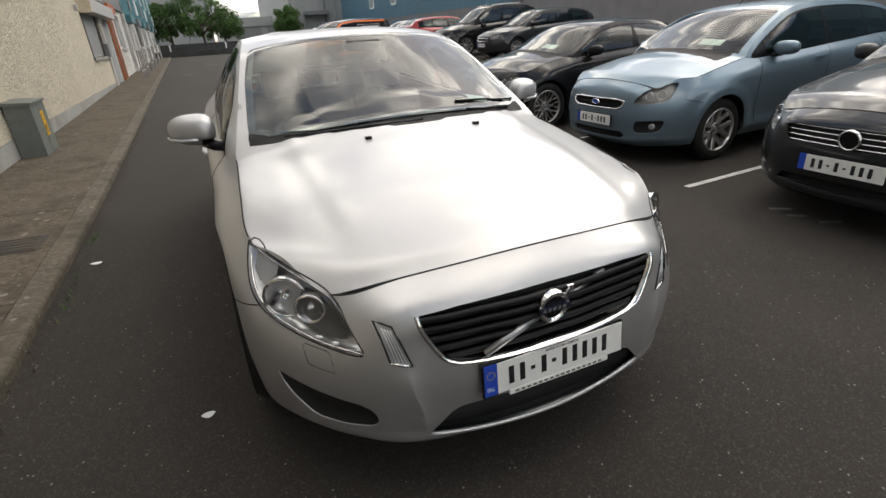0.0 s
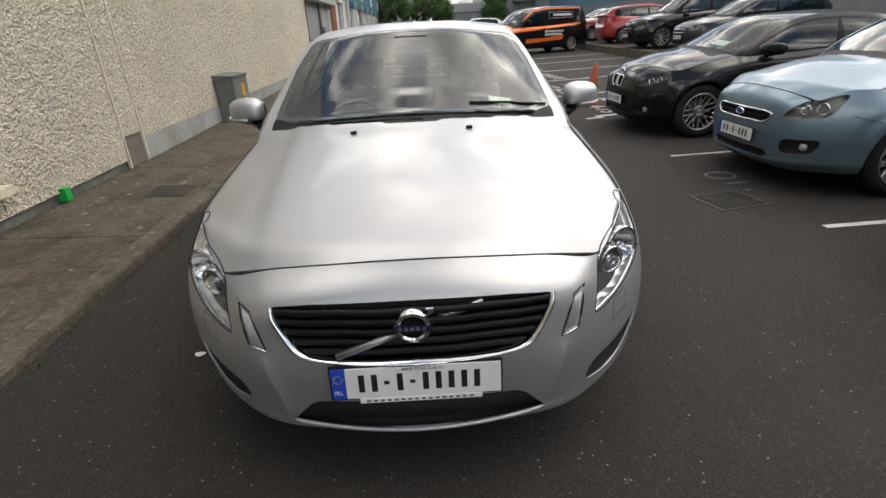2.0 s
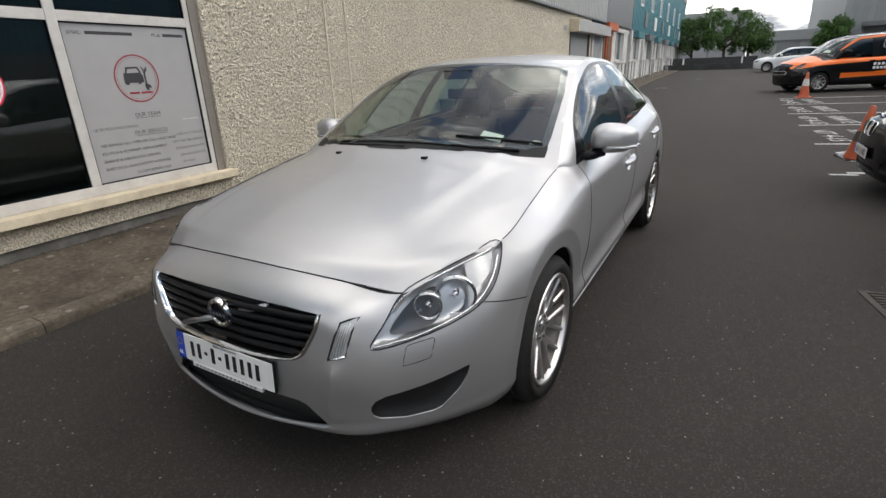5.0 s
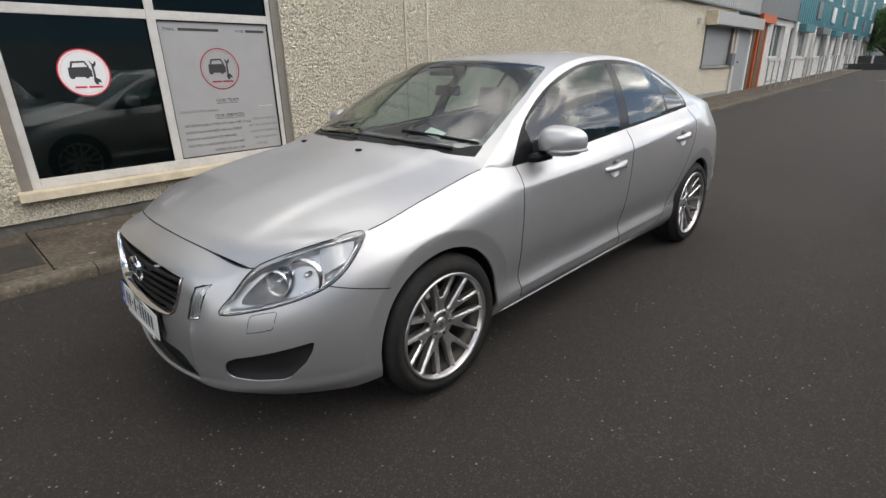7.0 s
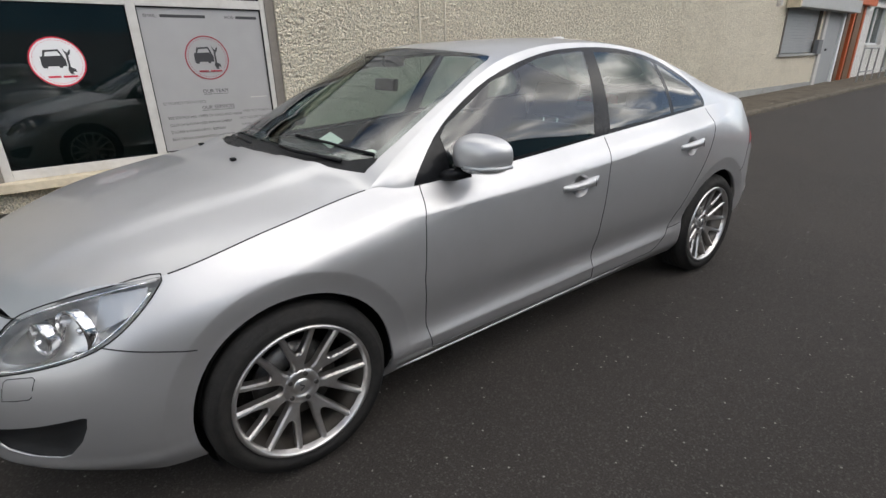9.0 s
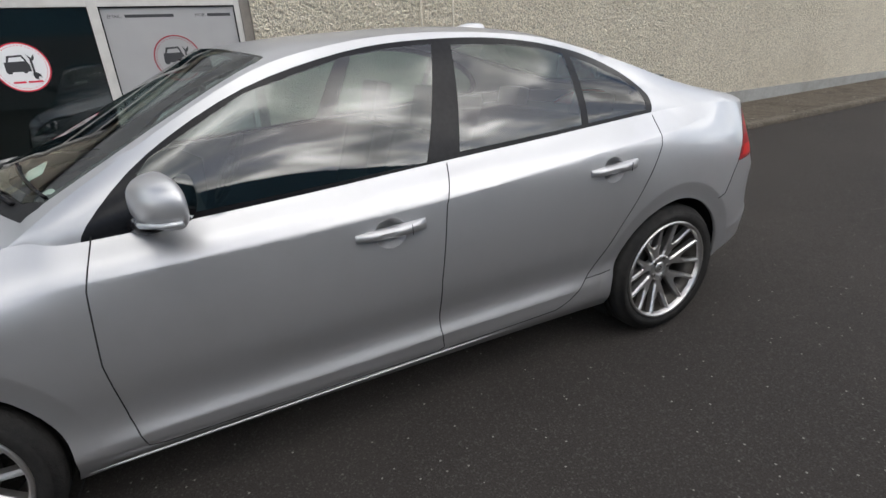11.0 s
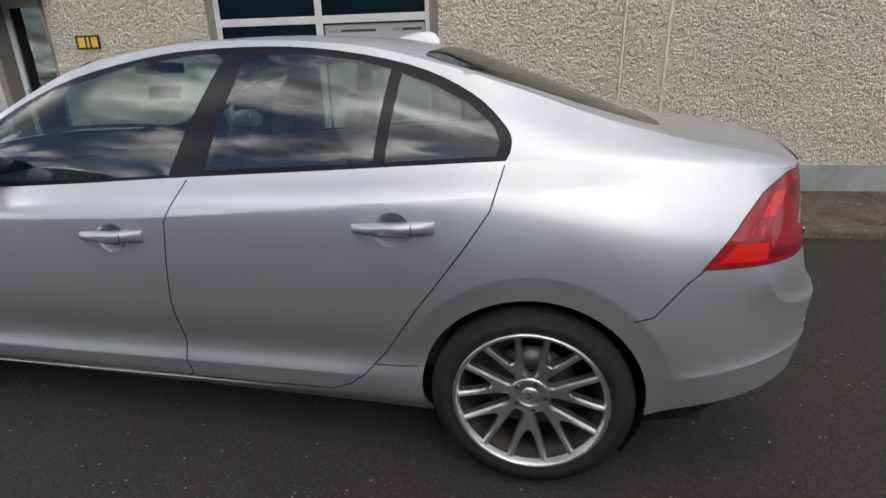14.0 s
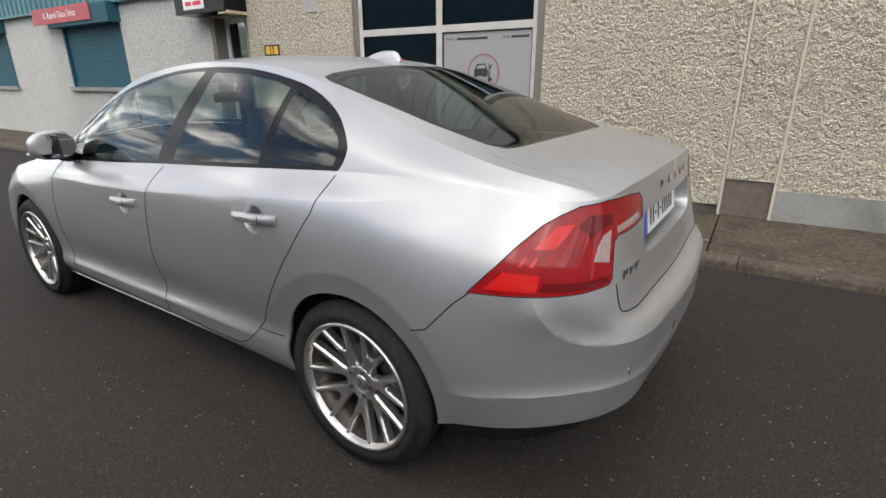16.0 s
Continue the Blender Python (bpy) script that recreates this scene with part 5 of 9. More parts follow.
def wheel(name, parent, x, y, r, width, rim_r, side, spokes, mat_rim, twin=True, dish=0.03, turn=.22):
    """A wheel under a car: tyre, rim with spokes, hub cap, bolts and disc. side: +1 or -1, the way its face looks."""
    w = new(name)
    w.parent = parent
    m = Matrix.Translation((x, y, r)) @ Matrix.Rotation(radians(90 * side), 4, "Y")
    hw = width / 2
    t = bmesh.new()
    prof = [(rim_r - .012, -hw + .02), (rim_r + .02, -hw + .004), (rim_r + .05, -hw - .004), (r - .035, -hw + .004), (r - .012, -hw + .018), (r - .002, -hw + .035)]
    grooves = []
    for g in (-.55, -.18, .18, .55):
        c = g * (hw - .03)
        grooves += [(r, c - .006), (r - .007, c - .004), (r - .007, c + .004), (r, c + .006)]
    prof = prof + grooves + [(a, -b) for a, b in prof[::-1]]
    add_lathe(t, prof, m, 72)
    part("tyre", t, M["rubber"], w, smooth=35)
    rim = bmesh.new()
    add_lathe(rim, [(rim_r - .012, -hw + .02), (rim_r - .03, -hw + .05), (rim_r - .032, 0), (rim_r - .022, hw - .065), (rim_r - .012, hw - .05), (rim_r - .010, hw - .030), (rim_r - .006, hw - .010), (rim_r + .004, hw - .003), (rim_r + .006, hw - .012)], m, 72)
    part("rim", rim, M["alloy_dark"], w, smooth=35)
    lip = bmesh.new()
    add_lathe(lip, [(rim_r - .014, hw - .026), (rim_r - .008, hw - .008), (rim_r - .003, hw - .001), (rim_r + .005, hw - .002), (rim_r + .007, hw - .010)], m, 72)
    part("rim_lip", lip, mat_rim, w, "polished rim edge with kerb scuffs", smooth=35)
    sp = bmesh.new()
    z1, z0 = hw - .020, hw - .020 - dish
    top = rim_r - .006
    hub_r = .080 if twin else .07
    for k in range(spokes):
        a = 2 * math.pi * k / spokes + turn
        if twin:
            # seven stems, each forking into two arms; the pockets between stems are narrow with a round bottom
            for s in (-1, 1):
                prev = None
                for i in range(21):
                    f = (i / 20) ** 1.3
                    rr = .0635 + (top - .0635) * f
                    half = rr * math.pi / spokes
                    gap = .0190 * math.sqrt(min(1.0, max(0.0, (rr - .0650) / .024))) + .0180 * min(1.0, max(0.0, (rr - .090) / .145))
                    wo = half - gap
                    wi = .0470 * max(0.0, (rr - .126) / (top - .126)) ** .68
                    be = min(.0045, wi)
                    zz = z0 + (z1 + .004 - z0) * f ** 1.1
                    row = []
                    for d, e in ((wi, -.036), (wi, -.008 if wi > .001 else 0), (wi + be, -.001 if wi > .001 else 0), ((wi + wo) / 2, .0015), (wo - .0050, -.0010), (wo, -.009), (wo, -.036)):
                        an = a + s * d / rr
                        row.append(sp.verts.new(m @ Vector((rr * math.cos(an), rr * math.sin(an), zz + e))))
                    if prev:
                        for n in range(6):
                            try:
                                sp.faces.new((prev[n], prev[n + 1], row[n + 1], row[n]))
                            except ValueError:
                                pass
                    prev = row
            continue
        prev = None
        for f in (0.0, 0.12, 0.28, 0.45, 0.62, 0.8, 1.0):
            rr = .048 + (rim_r - .010 - .048) * f
            h2 = .024 - .008 * f
            zz = z0 + (z1 - z0) * f ** 1.3
            c, q = math.cos(a), math.sin(a)
            row = []
            for d, e in ((-h2, -.030), (-h2, -.006), (-h2 * .6, .002), (h2 * .6, .002), (h2, -.006), (h2, -.030)):
                row.append(sp.verts.new(m @ Vector((rr * c - d * q, rr * q + d * c, zz + e))))
            if prev:
                for i in range(5):
                    sp.faces.new((prev[i], prev[i + 1], row[i + 1], row[i]))
            prev = row
    bmesh.ops.remove_doubles(sp, verts=sp.verts, dist=.0006)
    part("spokes", sp, mat_rim, w, smooth=30, normals=True)
    hub = bmesh.new()
    add_lathe(hub, [(.0, z0 - .004), (.030, z0 - .004), (.033, z0 - .003), (.036, z0 - .004), (.038, z0 + .0008), (.050, z0 + .0012), (.0655, z0 + .0012), (.0662, z0 - .006), (.0662, z0 - .03)], m, 40)
    part("hub", hub, mat_rim, w, smooth=30)
    cap = bmesh.new()
    add_lathe(cap, [(.0, z0 + .004), (.026, z0 + .0035), (.030, z0 - .002)], m, 32)
    part("centre_cap", cap, M["alloy"], w, "round centre cap with a dark emblem", smooth=30)
    em = bmesh.new()
    for q in (-1, 1):
        add_prism(em, [(-.014 * q, -.008), (-.008 * q, -.008), (0, .006), (-.003 * q, .008)], m @ Matrix.Translation((0, 0, z0 + .0038)), .0012)
    part("emblem", em, M["film_ink"], w, normals=True)
    for k in range(5):
        an = 2 * math.pi * k / 5 + .3
        bo = bmesh.new()
        add_cyl(bo, m @ Vector((.051 * math.cos(an), .051 * math.sin(an), z0 - .006)), m @ Vector((.051 * math.cos(an), .051 * math.sin(an), z0 + .008)), .0095, .008, 6)
        part("wheel_bolt", bo, M["steel"], w)
    d = bmesh.new()
    add_lathe(d, [(.06, -.01), (.15, -.01), (.15, .01), (.06, .01)], m, 48)
    part("brake_disc", d, M["steel"], w, smooth=30)
    return w


def tube_on(skin, pts, axes, r=.0024, lift=-.0006, n=14, where=1):
    """A dark shut line laid into the skin along an outline."""
    bm = bmesh.new()
    out = []
    for (a0, b0), (a1, b1) in zip(pts, pts[1:]):
        for k in range(n):
            f = k / n
            out.append(skin.on(a0 + (a1 - a0) * f, b0 + (b1 - b0) * f, axes, lift))
    out.append(skin.on(*pts[-1], axes, lift))
    keep = [out[0]]
    for p in out[1:]:
        if (p - keep[-1]).length > .004:
            keep.append(p)
    add_tube(bm, keep, r, 6)
    return bm


def seat(parent, x, y, z, mat, wide=.50, back=.62, name="front_seat"):
    s = new(name)
    s.parent = parent
    bm = bmesh.new()
    add_box(bm, x - wide / 2, x + wide / 2, y - .27, y + .25, z, z + .16, .05)
    part("cushion", bm, mat, s, smooth=40)
    bm = bmesh.new()
    add_box(bm, -wide / 2, wide / 2, -.06, .07, 0, back, .05)
    bmesh.ops.transform(bm, matrix=pose(x, y + .24, z + .10, -18, 0, 0), verts=bm.verts)
    part("backrest", bm, mat, s, smooth=40)
    bm = bmesh.new()
    add_box(bm, -.13, .13, -.045, .05, 0, .19, .04)
    bmesh.ops.transform(bm, matrix=pose(x, y + .45, z + .10 + back - .01, -14, 0, 0), verts=bm.verts)
    part("headrest", bm, mat, s, smooth=40)
    bm = bmesh.new()
    for q in (-.05, .05):
        add_cyl(bm, (x + q, y + .43, z + back), (x + q, y + .46, z + back + .14), .007, None, 8)
    part("headrest_posts", bm, M["chrome"], s)
    return s


def interior(parent, cage, dims):
    """Floor, dashboard, wheel, seats and parcel shelf: dims gives the cabin's y for dash, front seat, rear seat, shelf and heights."""
    dash_y, seat_y, rear_y, shelf_y, dash_z, belt_z, half = dims
    bm = box(-half, half, dash_y - .4, shelf_y + .4, .20, .26)
    part("cabin_floor", bm, M["dash"], parent)
    bm = bmesh.new()
    rows = [(dash_y - .62, dash_z - .05), (dash_y - .30, dash_z + .015), (dash_y - .05, dash_z + .02), (dash_y + .06, dash_z - .05), (dash_y + .05, dash_z - .25), (dash_y - .05, dash_z - .5)]
    cols = [-half + .02, -half * .5, 0, half * .5, half - .02]
    vs = [[bm.verts.new((x, y + .05 * (x / half) ** 2, z)) for x in cols] for y, z in rows]
    for i in range(len(rows) - 1):
        for j in range(len(cols) - 1):
            bm.faces.new((vs[i][j], vs[i][j + 1], vs[i + 1][j + 1], vs[i + 1][j]))
    part("dashboard", bm, M["dash"], parent, smooth=50)
    bm = bmesh.new()
    wm = pose(-.36, dash_y + .22, dash_z - .06, 62, 0, 0)
    add_tube(bm, [wm @ Vector((.185 * math.cos(a), .185 * math.sin(a), 0)) for a in [2 * math.pi * k / 32 for k in range(32)]], .015, 8, closed=True)
    add_cyl(bm, wm @ Vector((0, 0, -.03)), wm @ Vector((0, 0, .02)), .07, .06, 20)
    add_box(bm, -.02, .02, -.02, .02, -.02, .02)
    for a in (0, math.pi, 1.5 * math.pi):
        add_cyl(bm, wm @ Vector((0, 0, 0)), wm @ Vector((.18 * math.cos(a), .18 * math.sin(a), 0)), .017, .014, 8)
    part("steering_wheel", bm, M["dash"], parent, "black steering wheel on the car's right side", smooth=40)
    for x in (-.37, .37):
        seat(parent, x, seat_y, .34, M["seat"])
    bm = box(-half + .08, half - .08, rear_y - .28, rear_y + .25, .34, .52, .05)
    part("rear_bench", bm, M["seat"], parent, smooth=40)
    bm = box(-half + .1, half - .1, -.06, .08, 0, .62, .05)
    bmesh.ops.transform(bm, matrix=pose(0, rear_y + .24, .44, -22, 0, 0), verts=bm.verts)
    part("rear_backrest", bm, M["seat"], parent, smooth=40)
    for x in (-.36, .36):
        bm = box(x - .12, x + .12, -.04, .045, 0, .15, .035)
        bmesh.ops.transform(bm, matrix=pose(0, rear_y + .47, .99, -14, 0, 0), verts=bm.verts)
        part("rear_headrest", bm, M["seat"], parent, smooth=40)
    bm = box(-half + .12, half - .12, rear_y + .40, shelf_y, belt_z - .06, belt_z - .02, .01)
    part("parcel_shelf", bm, M["dash"], parent)
    # inner door panels and headlining
    edge = cage.levels[-1]
    for sx in (-1, 1):
        bm = bmesh.new()

        def lining(u, v):
            x, y, z = edge(6.9 + 5.0 * u)
            return Vector((sx * (x - .030 - .045 * math.sin(math.pi * min(1, v * 1.1)) ** .5), y, z - .004 - (z - .36) * v))

        add_grid(bm, lining, 24, 8)
        part("door_lining", bm, M["seat"], parent, smooth=50)
    bm = bmesh.new()
    
    def roof_lining(u, v):
        q = cage.top(8.4 + 2.2 * u, abs(2 * v - 1) * .95)
        return Vector((math.copysign(q.x, v - .5), q.y, q.z - .03))

    add_grid(bm, roof_lining, 12, 16)
    part("headlining", bm, M["headlining"], parent, smooth=50)
    bm = box(-.10, .10, -.008, .012, -.03, .03, .008)
    bmesh.ops.transform(bm, matrix=pose(0, dash_y + .16, dash_z + .33, -8, 0, 0), verts=bm.verts)
    part("rear_view_mirror", bm, M["black_trim"], parent, smooth=40)



def finish(bm, name, mat, thing, skin, label="", both=False, lip=0.0, mirror=True):
    """Links a cut panel and its mirror image, with the skin's normals."""
    if lip:
        lipped(bm, lip)
    obs = []
    if both:
        obs.append(part(name, mirrored(bm, True), mat, thing, label))
        bm.free()
    else:
        if mirror:
            obs.append(part(name, mirrored(bm), mat, thing, label))
        obs.append(part(name, bm, mat, thing, label))
    for ob in obs:
        skin.dress(ob)
    return obs


def number_plate(thing, m, name="number_plate", bars=10, blue=True, text_mat=None, w=.52, h=.11):
    """A plate in a frame with plain bars for its characters. It lies in the x-z plane of m and faces -y."""
    bm = bmesh.new()
    add_box(bm, -w / 2 - .003, w / 2 + .003, -.004, .006, -h / 2 - .003, h / 2 + .003, .002)
    bmesh.ops.transform(bm, matrix=m, verts=bm.verts)
    p = part(name, bm, M["black_trim"], thing)
    bm = bmesh.new()
    add_box(bm, -w / 2 + (.046 if blue else .002), w / 2 - .002, -.007, .0, -h / 2 + .002, h / 2 - .002, .002)
    bmesh.ops.transform(bm, matrix=m, verts=bm.verts)
    part("plate_face", bm, M["plate_white"], p)
    if blue:
        bm = box(-w / 2 + .002, -w / 2 + .046, -.007, .0, -h / 2 + .002, h / 2 - .002, .002)
        bmesh.ops.transform(bm, matrix=m, verts=bm.verts)
        part("country_band", bm, M["plate_blue"], p, "blue country band")
    x = -w / 2 + .085
    step = (w - .13) / bars
    for k in range(bars):
        dash = k in (2, 4)
        wide = step * (.40 if dash else .46)
        lo, hi = (-.006, .006) if dash else (-.030, .030)
        bm = box(x, x + wide, -.0082, -.004, lo, hi, .0)
        bmesh.ops.transform(bm, matrix=m, verts=bm.verts)
        part("character_bar", bm, M["ink"], p)
        x += step
    return p


def star_dots(p, m, w=.52, h=.11):
    bm = bmesh.new()
    for k in range(12):
        a = 2 * math.pi * k / 12
        c = Vector((-w / 2 + .024 + .013 * math.cos(a), -.0078, .018 + .013 * math.sin(a)))
        add_cyl(bm, m @ c, m @ (c + Vector((0, -.0008, 0))), .0019, None, 6)
    part("star_ring", bm, M["yellow"], p)


def to_border(poly, x, y):
    """The distance from a point to an outline, negative outside it."""
    best = 9.0
    for (x0, y0), (x1, y1) in zip(poly, poly[1:] + poly[:1]):
        dx, dy = x1 - x0, y1 - y0
        f = min(1.0, max(0.0, ((x - x0) * dx + (y - y0) * dy) / max(dx * dx + dy * dy, 1e-9)))
        best = min(best, math.hypot(x - x0 - f * dx, y - y0 - f * dy))
    return best if point_in(poly, x, y) else -best


def fair(bm, poly, blend, ny=4, nx=3):
    """Lays the part of a symmetrical sheet inside the outline (x, y) onto one smooth surface, as glass and pressed panels have."""
    picked = [(v, to_border(poly, v.co.x, v.co.y)) for v in bm.verts]
    picked = [(v, d) for v, d in picked if d > -.01]
    y0 = sum(v.co.y for v, d in picked) / len(picked)
    basis = lambda x, y: [(y - y0) ** i * (x * x) ** j for i in range(ny) for j in range(nx)]
    a = np.array([basis(v.co.x, v.co.y) for v, d in picked])
    c = np.linalg.lstsq(a, np.array([v.co.z for v, d in picked]), rcond=None)[0]
    for (v, d), z in zip(picked, a @ c):
        w = min(1.0, max(0.0, d / blend))
        v.co.z += (z - v.co.z) * w * w * (3 - 2 * w)


DAY_LAMP = [(.454, .552), (.480, .558), (.512, .568), (.520, .61), (.528, .65), (.536, .688), (.515, .684), (.494, .677), (.480, .635), (.467, .592)]


def sculpt(low):
    """Creases of the silver car: wheel arch flares, bumper edges."""
    side = lambda c: c.x > .6
    for yc in (-1.388, 1.388):
        for r in (.428, .408):
            score(low, circle(yc, .338, r, 48), AX_SIDE, lambda c: c.x > .6 and c.z > .2)
        for v in low.verts:
            if v.co.x > .6:
                r = math.hypot(v.co.y - yc, v.co.z - .338)
                if r < .429:
                    v.co.x -= .017 * min(1, max(0, (.428 - r) / .070)) * min(1, max(0, (v.co.z - .25) / .30))
    # shoulder line from the front wing to the tail lamp
    shoulder = outline([(-1.0, .848), (-.424, .866), (.204, .897), (.714, .944), (1.0, .969), (1.374, .992), (1.72, 1.035)], 3, False)
    ridge(low, shoulder, AX_SIDE, side, .0065, .07, .085, (.25, .35))
    # the doors turn in along a crease above the sill
    foot = outline([(-.98, .338), (-.6, .345), (.1, .358), (.6, .368), (.90, .372)], 3, False)
    ridge(low, foot, AX_SIDE, side, .0060, .06, .035, (.15, .12))
    shelf = outline([(.847, .795), (.872, .739), (.926, .683), (1.012, .654), (1.096, .648), (1.206, .648), (1.428, .642), (1.66, .640)], 3, False)
    ridge(low, shelf, AX_RCORNER, lambda c: c.y > 1.7, .011, .075, .20, (.05, 0))
    lower = outline([(.62, .455), (.70, .470), (.798, .486), (.944, .501), (1.046, .510), (1.3, .522), (1.66, .53)], 3, False)
    ridge(low, lower, AX_RCORNER, lambda c: c.y > 1.7, .007, .035, .12, (.06, 0))
    pillar = outline([(.470, .548), (.462, .48), (.440, .40), (.428, .34), (.432, .285)], 3, False)
    ridge(low, pillar, AX_FRONT, lambda c: c.y < -1.9, .011, .09, .05, (.05, .04))


def build_silver_car():
    thing = empty("silver_car")
    tagged(thing, "silver metallic four-door saloon with aftermarket multi-spoke alloy wheels", "car")
    cage = Cage(SILVER_LEVELS, SILVER_RAIL, SILVER_CROWN, fine=True)
    low, upper, topm = shell(cage, nl=52)
    sculpt(low)
    hood_end = [(.80, -.98), (.72, -1.00), (.62, -1.065), (.45, -1.165), (.25, -1.245), (.0, -1.28), (-.1, -1.28)]
    ws = [(-.1, -1.165), (.0, -1.165), (.25, -1.145), (.45, -1.095), (.62, -1.01), (.705, -.935), (.70, -.87), (.655, -.55), (.598, -.300), (.575, -.268), (.40, -.345), (.2, -.395), (.0, -.412), (-.1, -.412)]
    rs = [(-.1, 1.035), (.0, 1.035), (.30, 1.022), (.50, .992), (.555, 1.00), (.575, 1.05), (.575, 1.25), (.555, 1.50), (.525, 1.70), (.49, 1.755), (.40, 1.775), (.0, 1.79), (-.1, 1.79)]
    lid_o = [(-.1, 1.81), (.0, 1.81), (.42, 1.795), (.56, 1.75), (.60, 1.80), (.605, 2.0), (.60, 2.3), (-.1, 2.3)]
    # glass and pressed panels are smooth sheets
    fair(topm, [(-.3, -2.19), (0, -2.19), (.3, -2.165), (.52, -2.11), (.62, -2.05), (.71, -1.90), (.78, -1.72), (.79, -1.39), (.775, -1.02)] + hood_end[1:-1] + [(-.3, -1.28)], .10)
    fair(topm, [(-.3, -1.165)] + ws[1:-1] + [(-.3, -.412)], .025, 3)
    fair(topm, [(-.3, 1.035)] + rs[1:-1] + [(-.3, 1.79)], .025, 3)
    # bonnet sculpture: a raised middle between two creases that run back from the grille's corners
    for v in topm.verts:
        if v.co.y < -1.0:
            f = min(max((v.co.y + 2.15) / 1.1, 0), 1)
            d = (abs(v.co.x) - .50 - .075 * f) / .020
            fade = min(max((v.co.y + 2.18) / .35, 0), 1)
            v.co.z += .0105 * fade * (.5 - .5 * math.tanh(d)) - .005 * fade
            # the trailing edge kicks up over the scuttle
            k = min(max((v.co.y + 1.42 - .22 * v.co.x ** 2) / .14, 0), 1)
            if point_in([(-.3, -3), (1.2, -3), (1.2, -.98)] + hood_end[:-1] + [(-.3, -1.28)], v.co.x, v.co.y - .012):
                v.co.z += .012 * k * k * min(1.0, max(0.0, (.66 - v.co.x) / .22))
    skin = Skin(low, upper, topm)
    paint = M["silver"]
    side = lambda c: c.x > .6
    # wheel arches
    for yc in (-1.388, 1.388):
        cut(low, circle(yc, .338, .352, 56), AX_SIDE, side).free()
    # headlamp, day lamp, grille, intakes
    head = outline([(-1.155, .585), (-1.10, .66), (-1.035, .732), (-.93, .775), (-.80, .808), (-.66, .826), (-.655, .79), (-.70, .72), (-.765, .668), (-.86, .632), (-1.0, .600)], 4)
    lens = cut(low, head, AX_FCORNER, lambda c: c.x > .35 and c.y < -1.4)
    dayl = cut(low, DAY_LAMP, AX_FRONT, lambda c: c.y < -1.9)
    grille = [(-.1, .712), (.30, .708), (.415, .700), (.428, .685), (.418, .655), (.385, .590), (.355, .550), (.30, .530), (.15, .516), (-.1, .513)]
    cut(low, grille, AX_FRONT, lambda c: c.y < -2.0).free()
    intake = [(-.1, .374), (.20, .372), (.315, .366), (.345, .352), (.415, .274), (.38, .262), (.2, .246), (-.1, .240)]
    cut(low, intake, AX_FRONT, lambda c: c.y < -2.0).free()
    fog = [(-1.175, .350), (-1.172, .373), (-1.157, .395), (-1.123, .411), (-.98, .437), (-.840, .468), (-.828, .466), (-.838, .43), (-.868, .38), (-.93, .318), (-.96, .307), (-1.06, .304), (-1.145, .314), (-1.168, .330)]
    cut(low, fog, AX_FCORNER, lambda c: c.x > .35 and c.y < -1.4).free()
    # tail lamp
    tail_o = [(.684, .795), (.74, .855), (.82, .93), (.892, .986), (.94, 1.012), (.995, 1.036), (1.08, 1.046), (1.177, 1.048), (1.235, 1.040), (1.254, 1.022), (1.258, .962), (1.20, .952), (1.118, .946), (1.100, .932), (1.088, .832), (1.075, .819), (.991, .808), (.92, .803), (.848, .800), (.76, .797)]
    tail = cut(low, tail_o, AX_RCORNER, lambda c: c.x > .3 and c.y > 1.5)
    # doors
    fdoor = [(-.82, 1.2), (-.835, .96), (-.87, .83), (-.89, .61), (-.875, .40), (-.85, .285), (-.80, .277), (.15, .285), (.175, .30), (.165, .38), (.17, .60), (.205, .88), (.24, .97), (.26, 1.2)]
    rdoor = [(.26, 1.2), (.24, .97), (.205, .88), (.17, .60), (.165, .38), (.175, .30), (.20, .285), (.72, .30), (.79, .33), (.85, .38), (.92, .46), (1.03, .63), (1.175, .83), (1.255, .95), (1.282, 1.05), (1.285, 1.2)]
    scoops = []
    for hy, hz in ((-.01, .822), (.97, .888)):
        bowl = cut(low, circle(hy, hz, .058, 28, .052), AX_SIDE, side)
        scoops.append(bowl)
    door_f = cut(low, fdoor, AX_SIDE, side)
    door_r = cut(low, rdoor, AX_SIDE, side)
    fender = cut(low, [(-1.96, .685), (-1.905, .668), (-1.66, .603), (-1.40, .50), (-1.05, .10), (-.80, .10), (-.80, 1.3), (-1.96, 1.3)], AX_SIDE, lambda c: c.x > .6 and c.y < -.7)
    bumper_r = cut(low, [(1.60, .10), (1.60, .60), (1.66, .64), (1.72, .66), (1.80, .755), (1.845, .795), (2.0, .800), (2.13, .815), (2.165, .800), (2.18, .745), (2.195, .730), (2.6, .715), (2.6, .10)], AX_SIDE, lambda c: c.y > 1.5)
    valance = cut(bumper_r, [(1.4, .0), (1.4, .26), (1.72, .300), (1.80, .332), (2.03, .378), (2.19, .402), (2.3, .43), (2.6, .43), (2.6, .0)], AX_SIDE)
    score(low, [(.622, .6), (.622, .96)], AX_FRONT, lambda c: c.y > 1.95, .05, False)
    lid_low = take(low, [f for f in low.faces if f.calc_center_median().y > 1.95 and f.calc_center_median().x < .622])
    pocket = outline([(.0, .838), (.20, .836), (.335, .836), (.375, .850), (.388, .885), (.388, .93), (.384, .962), (.36, .972), (.20, .978), (.0, .98)], 3, False)
    cut(lid_low, [(-.1, .838)] + pocket + [(-.1, .98)], AX_FRONT, lambda c: c.y > 2.0).free()
    bumper_f = take(low, [f for f in low.faces if f.calc_center_median().y < -1.45])
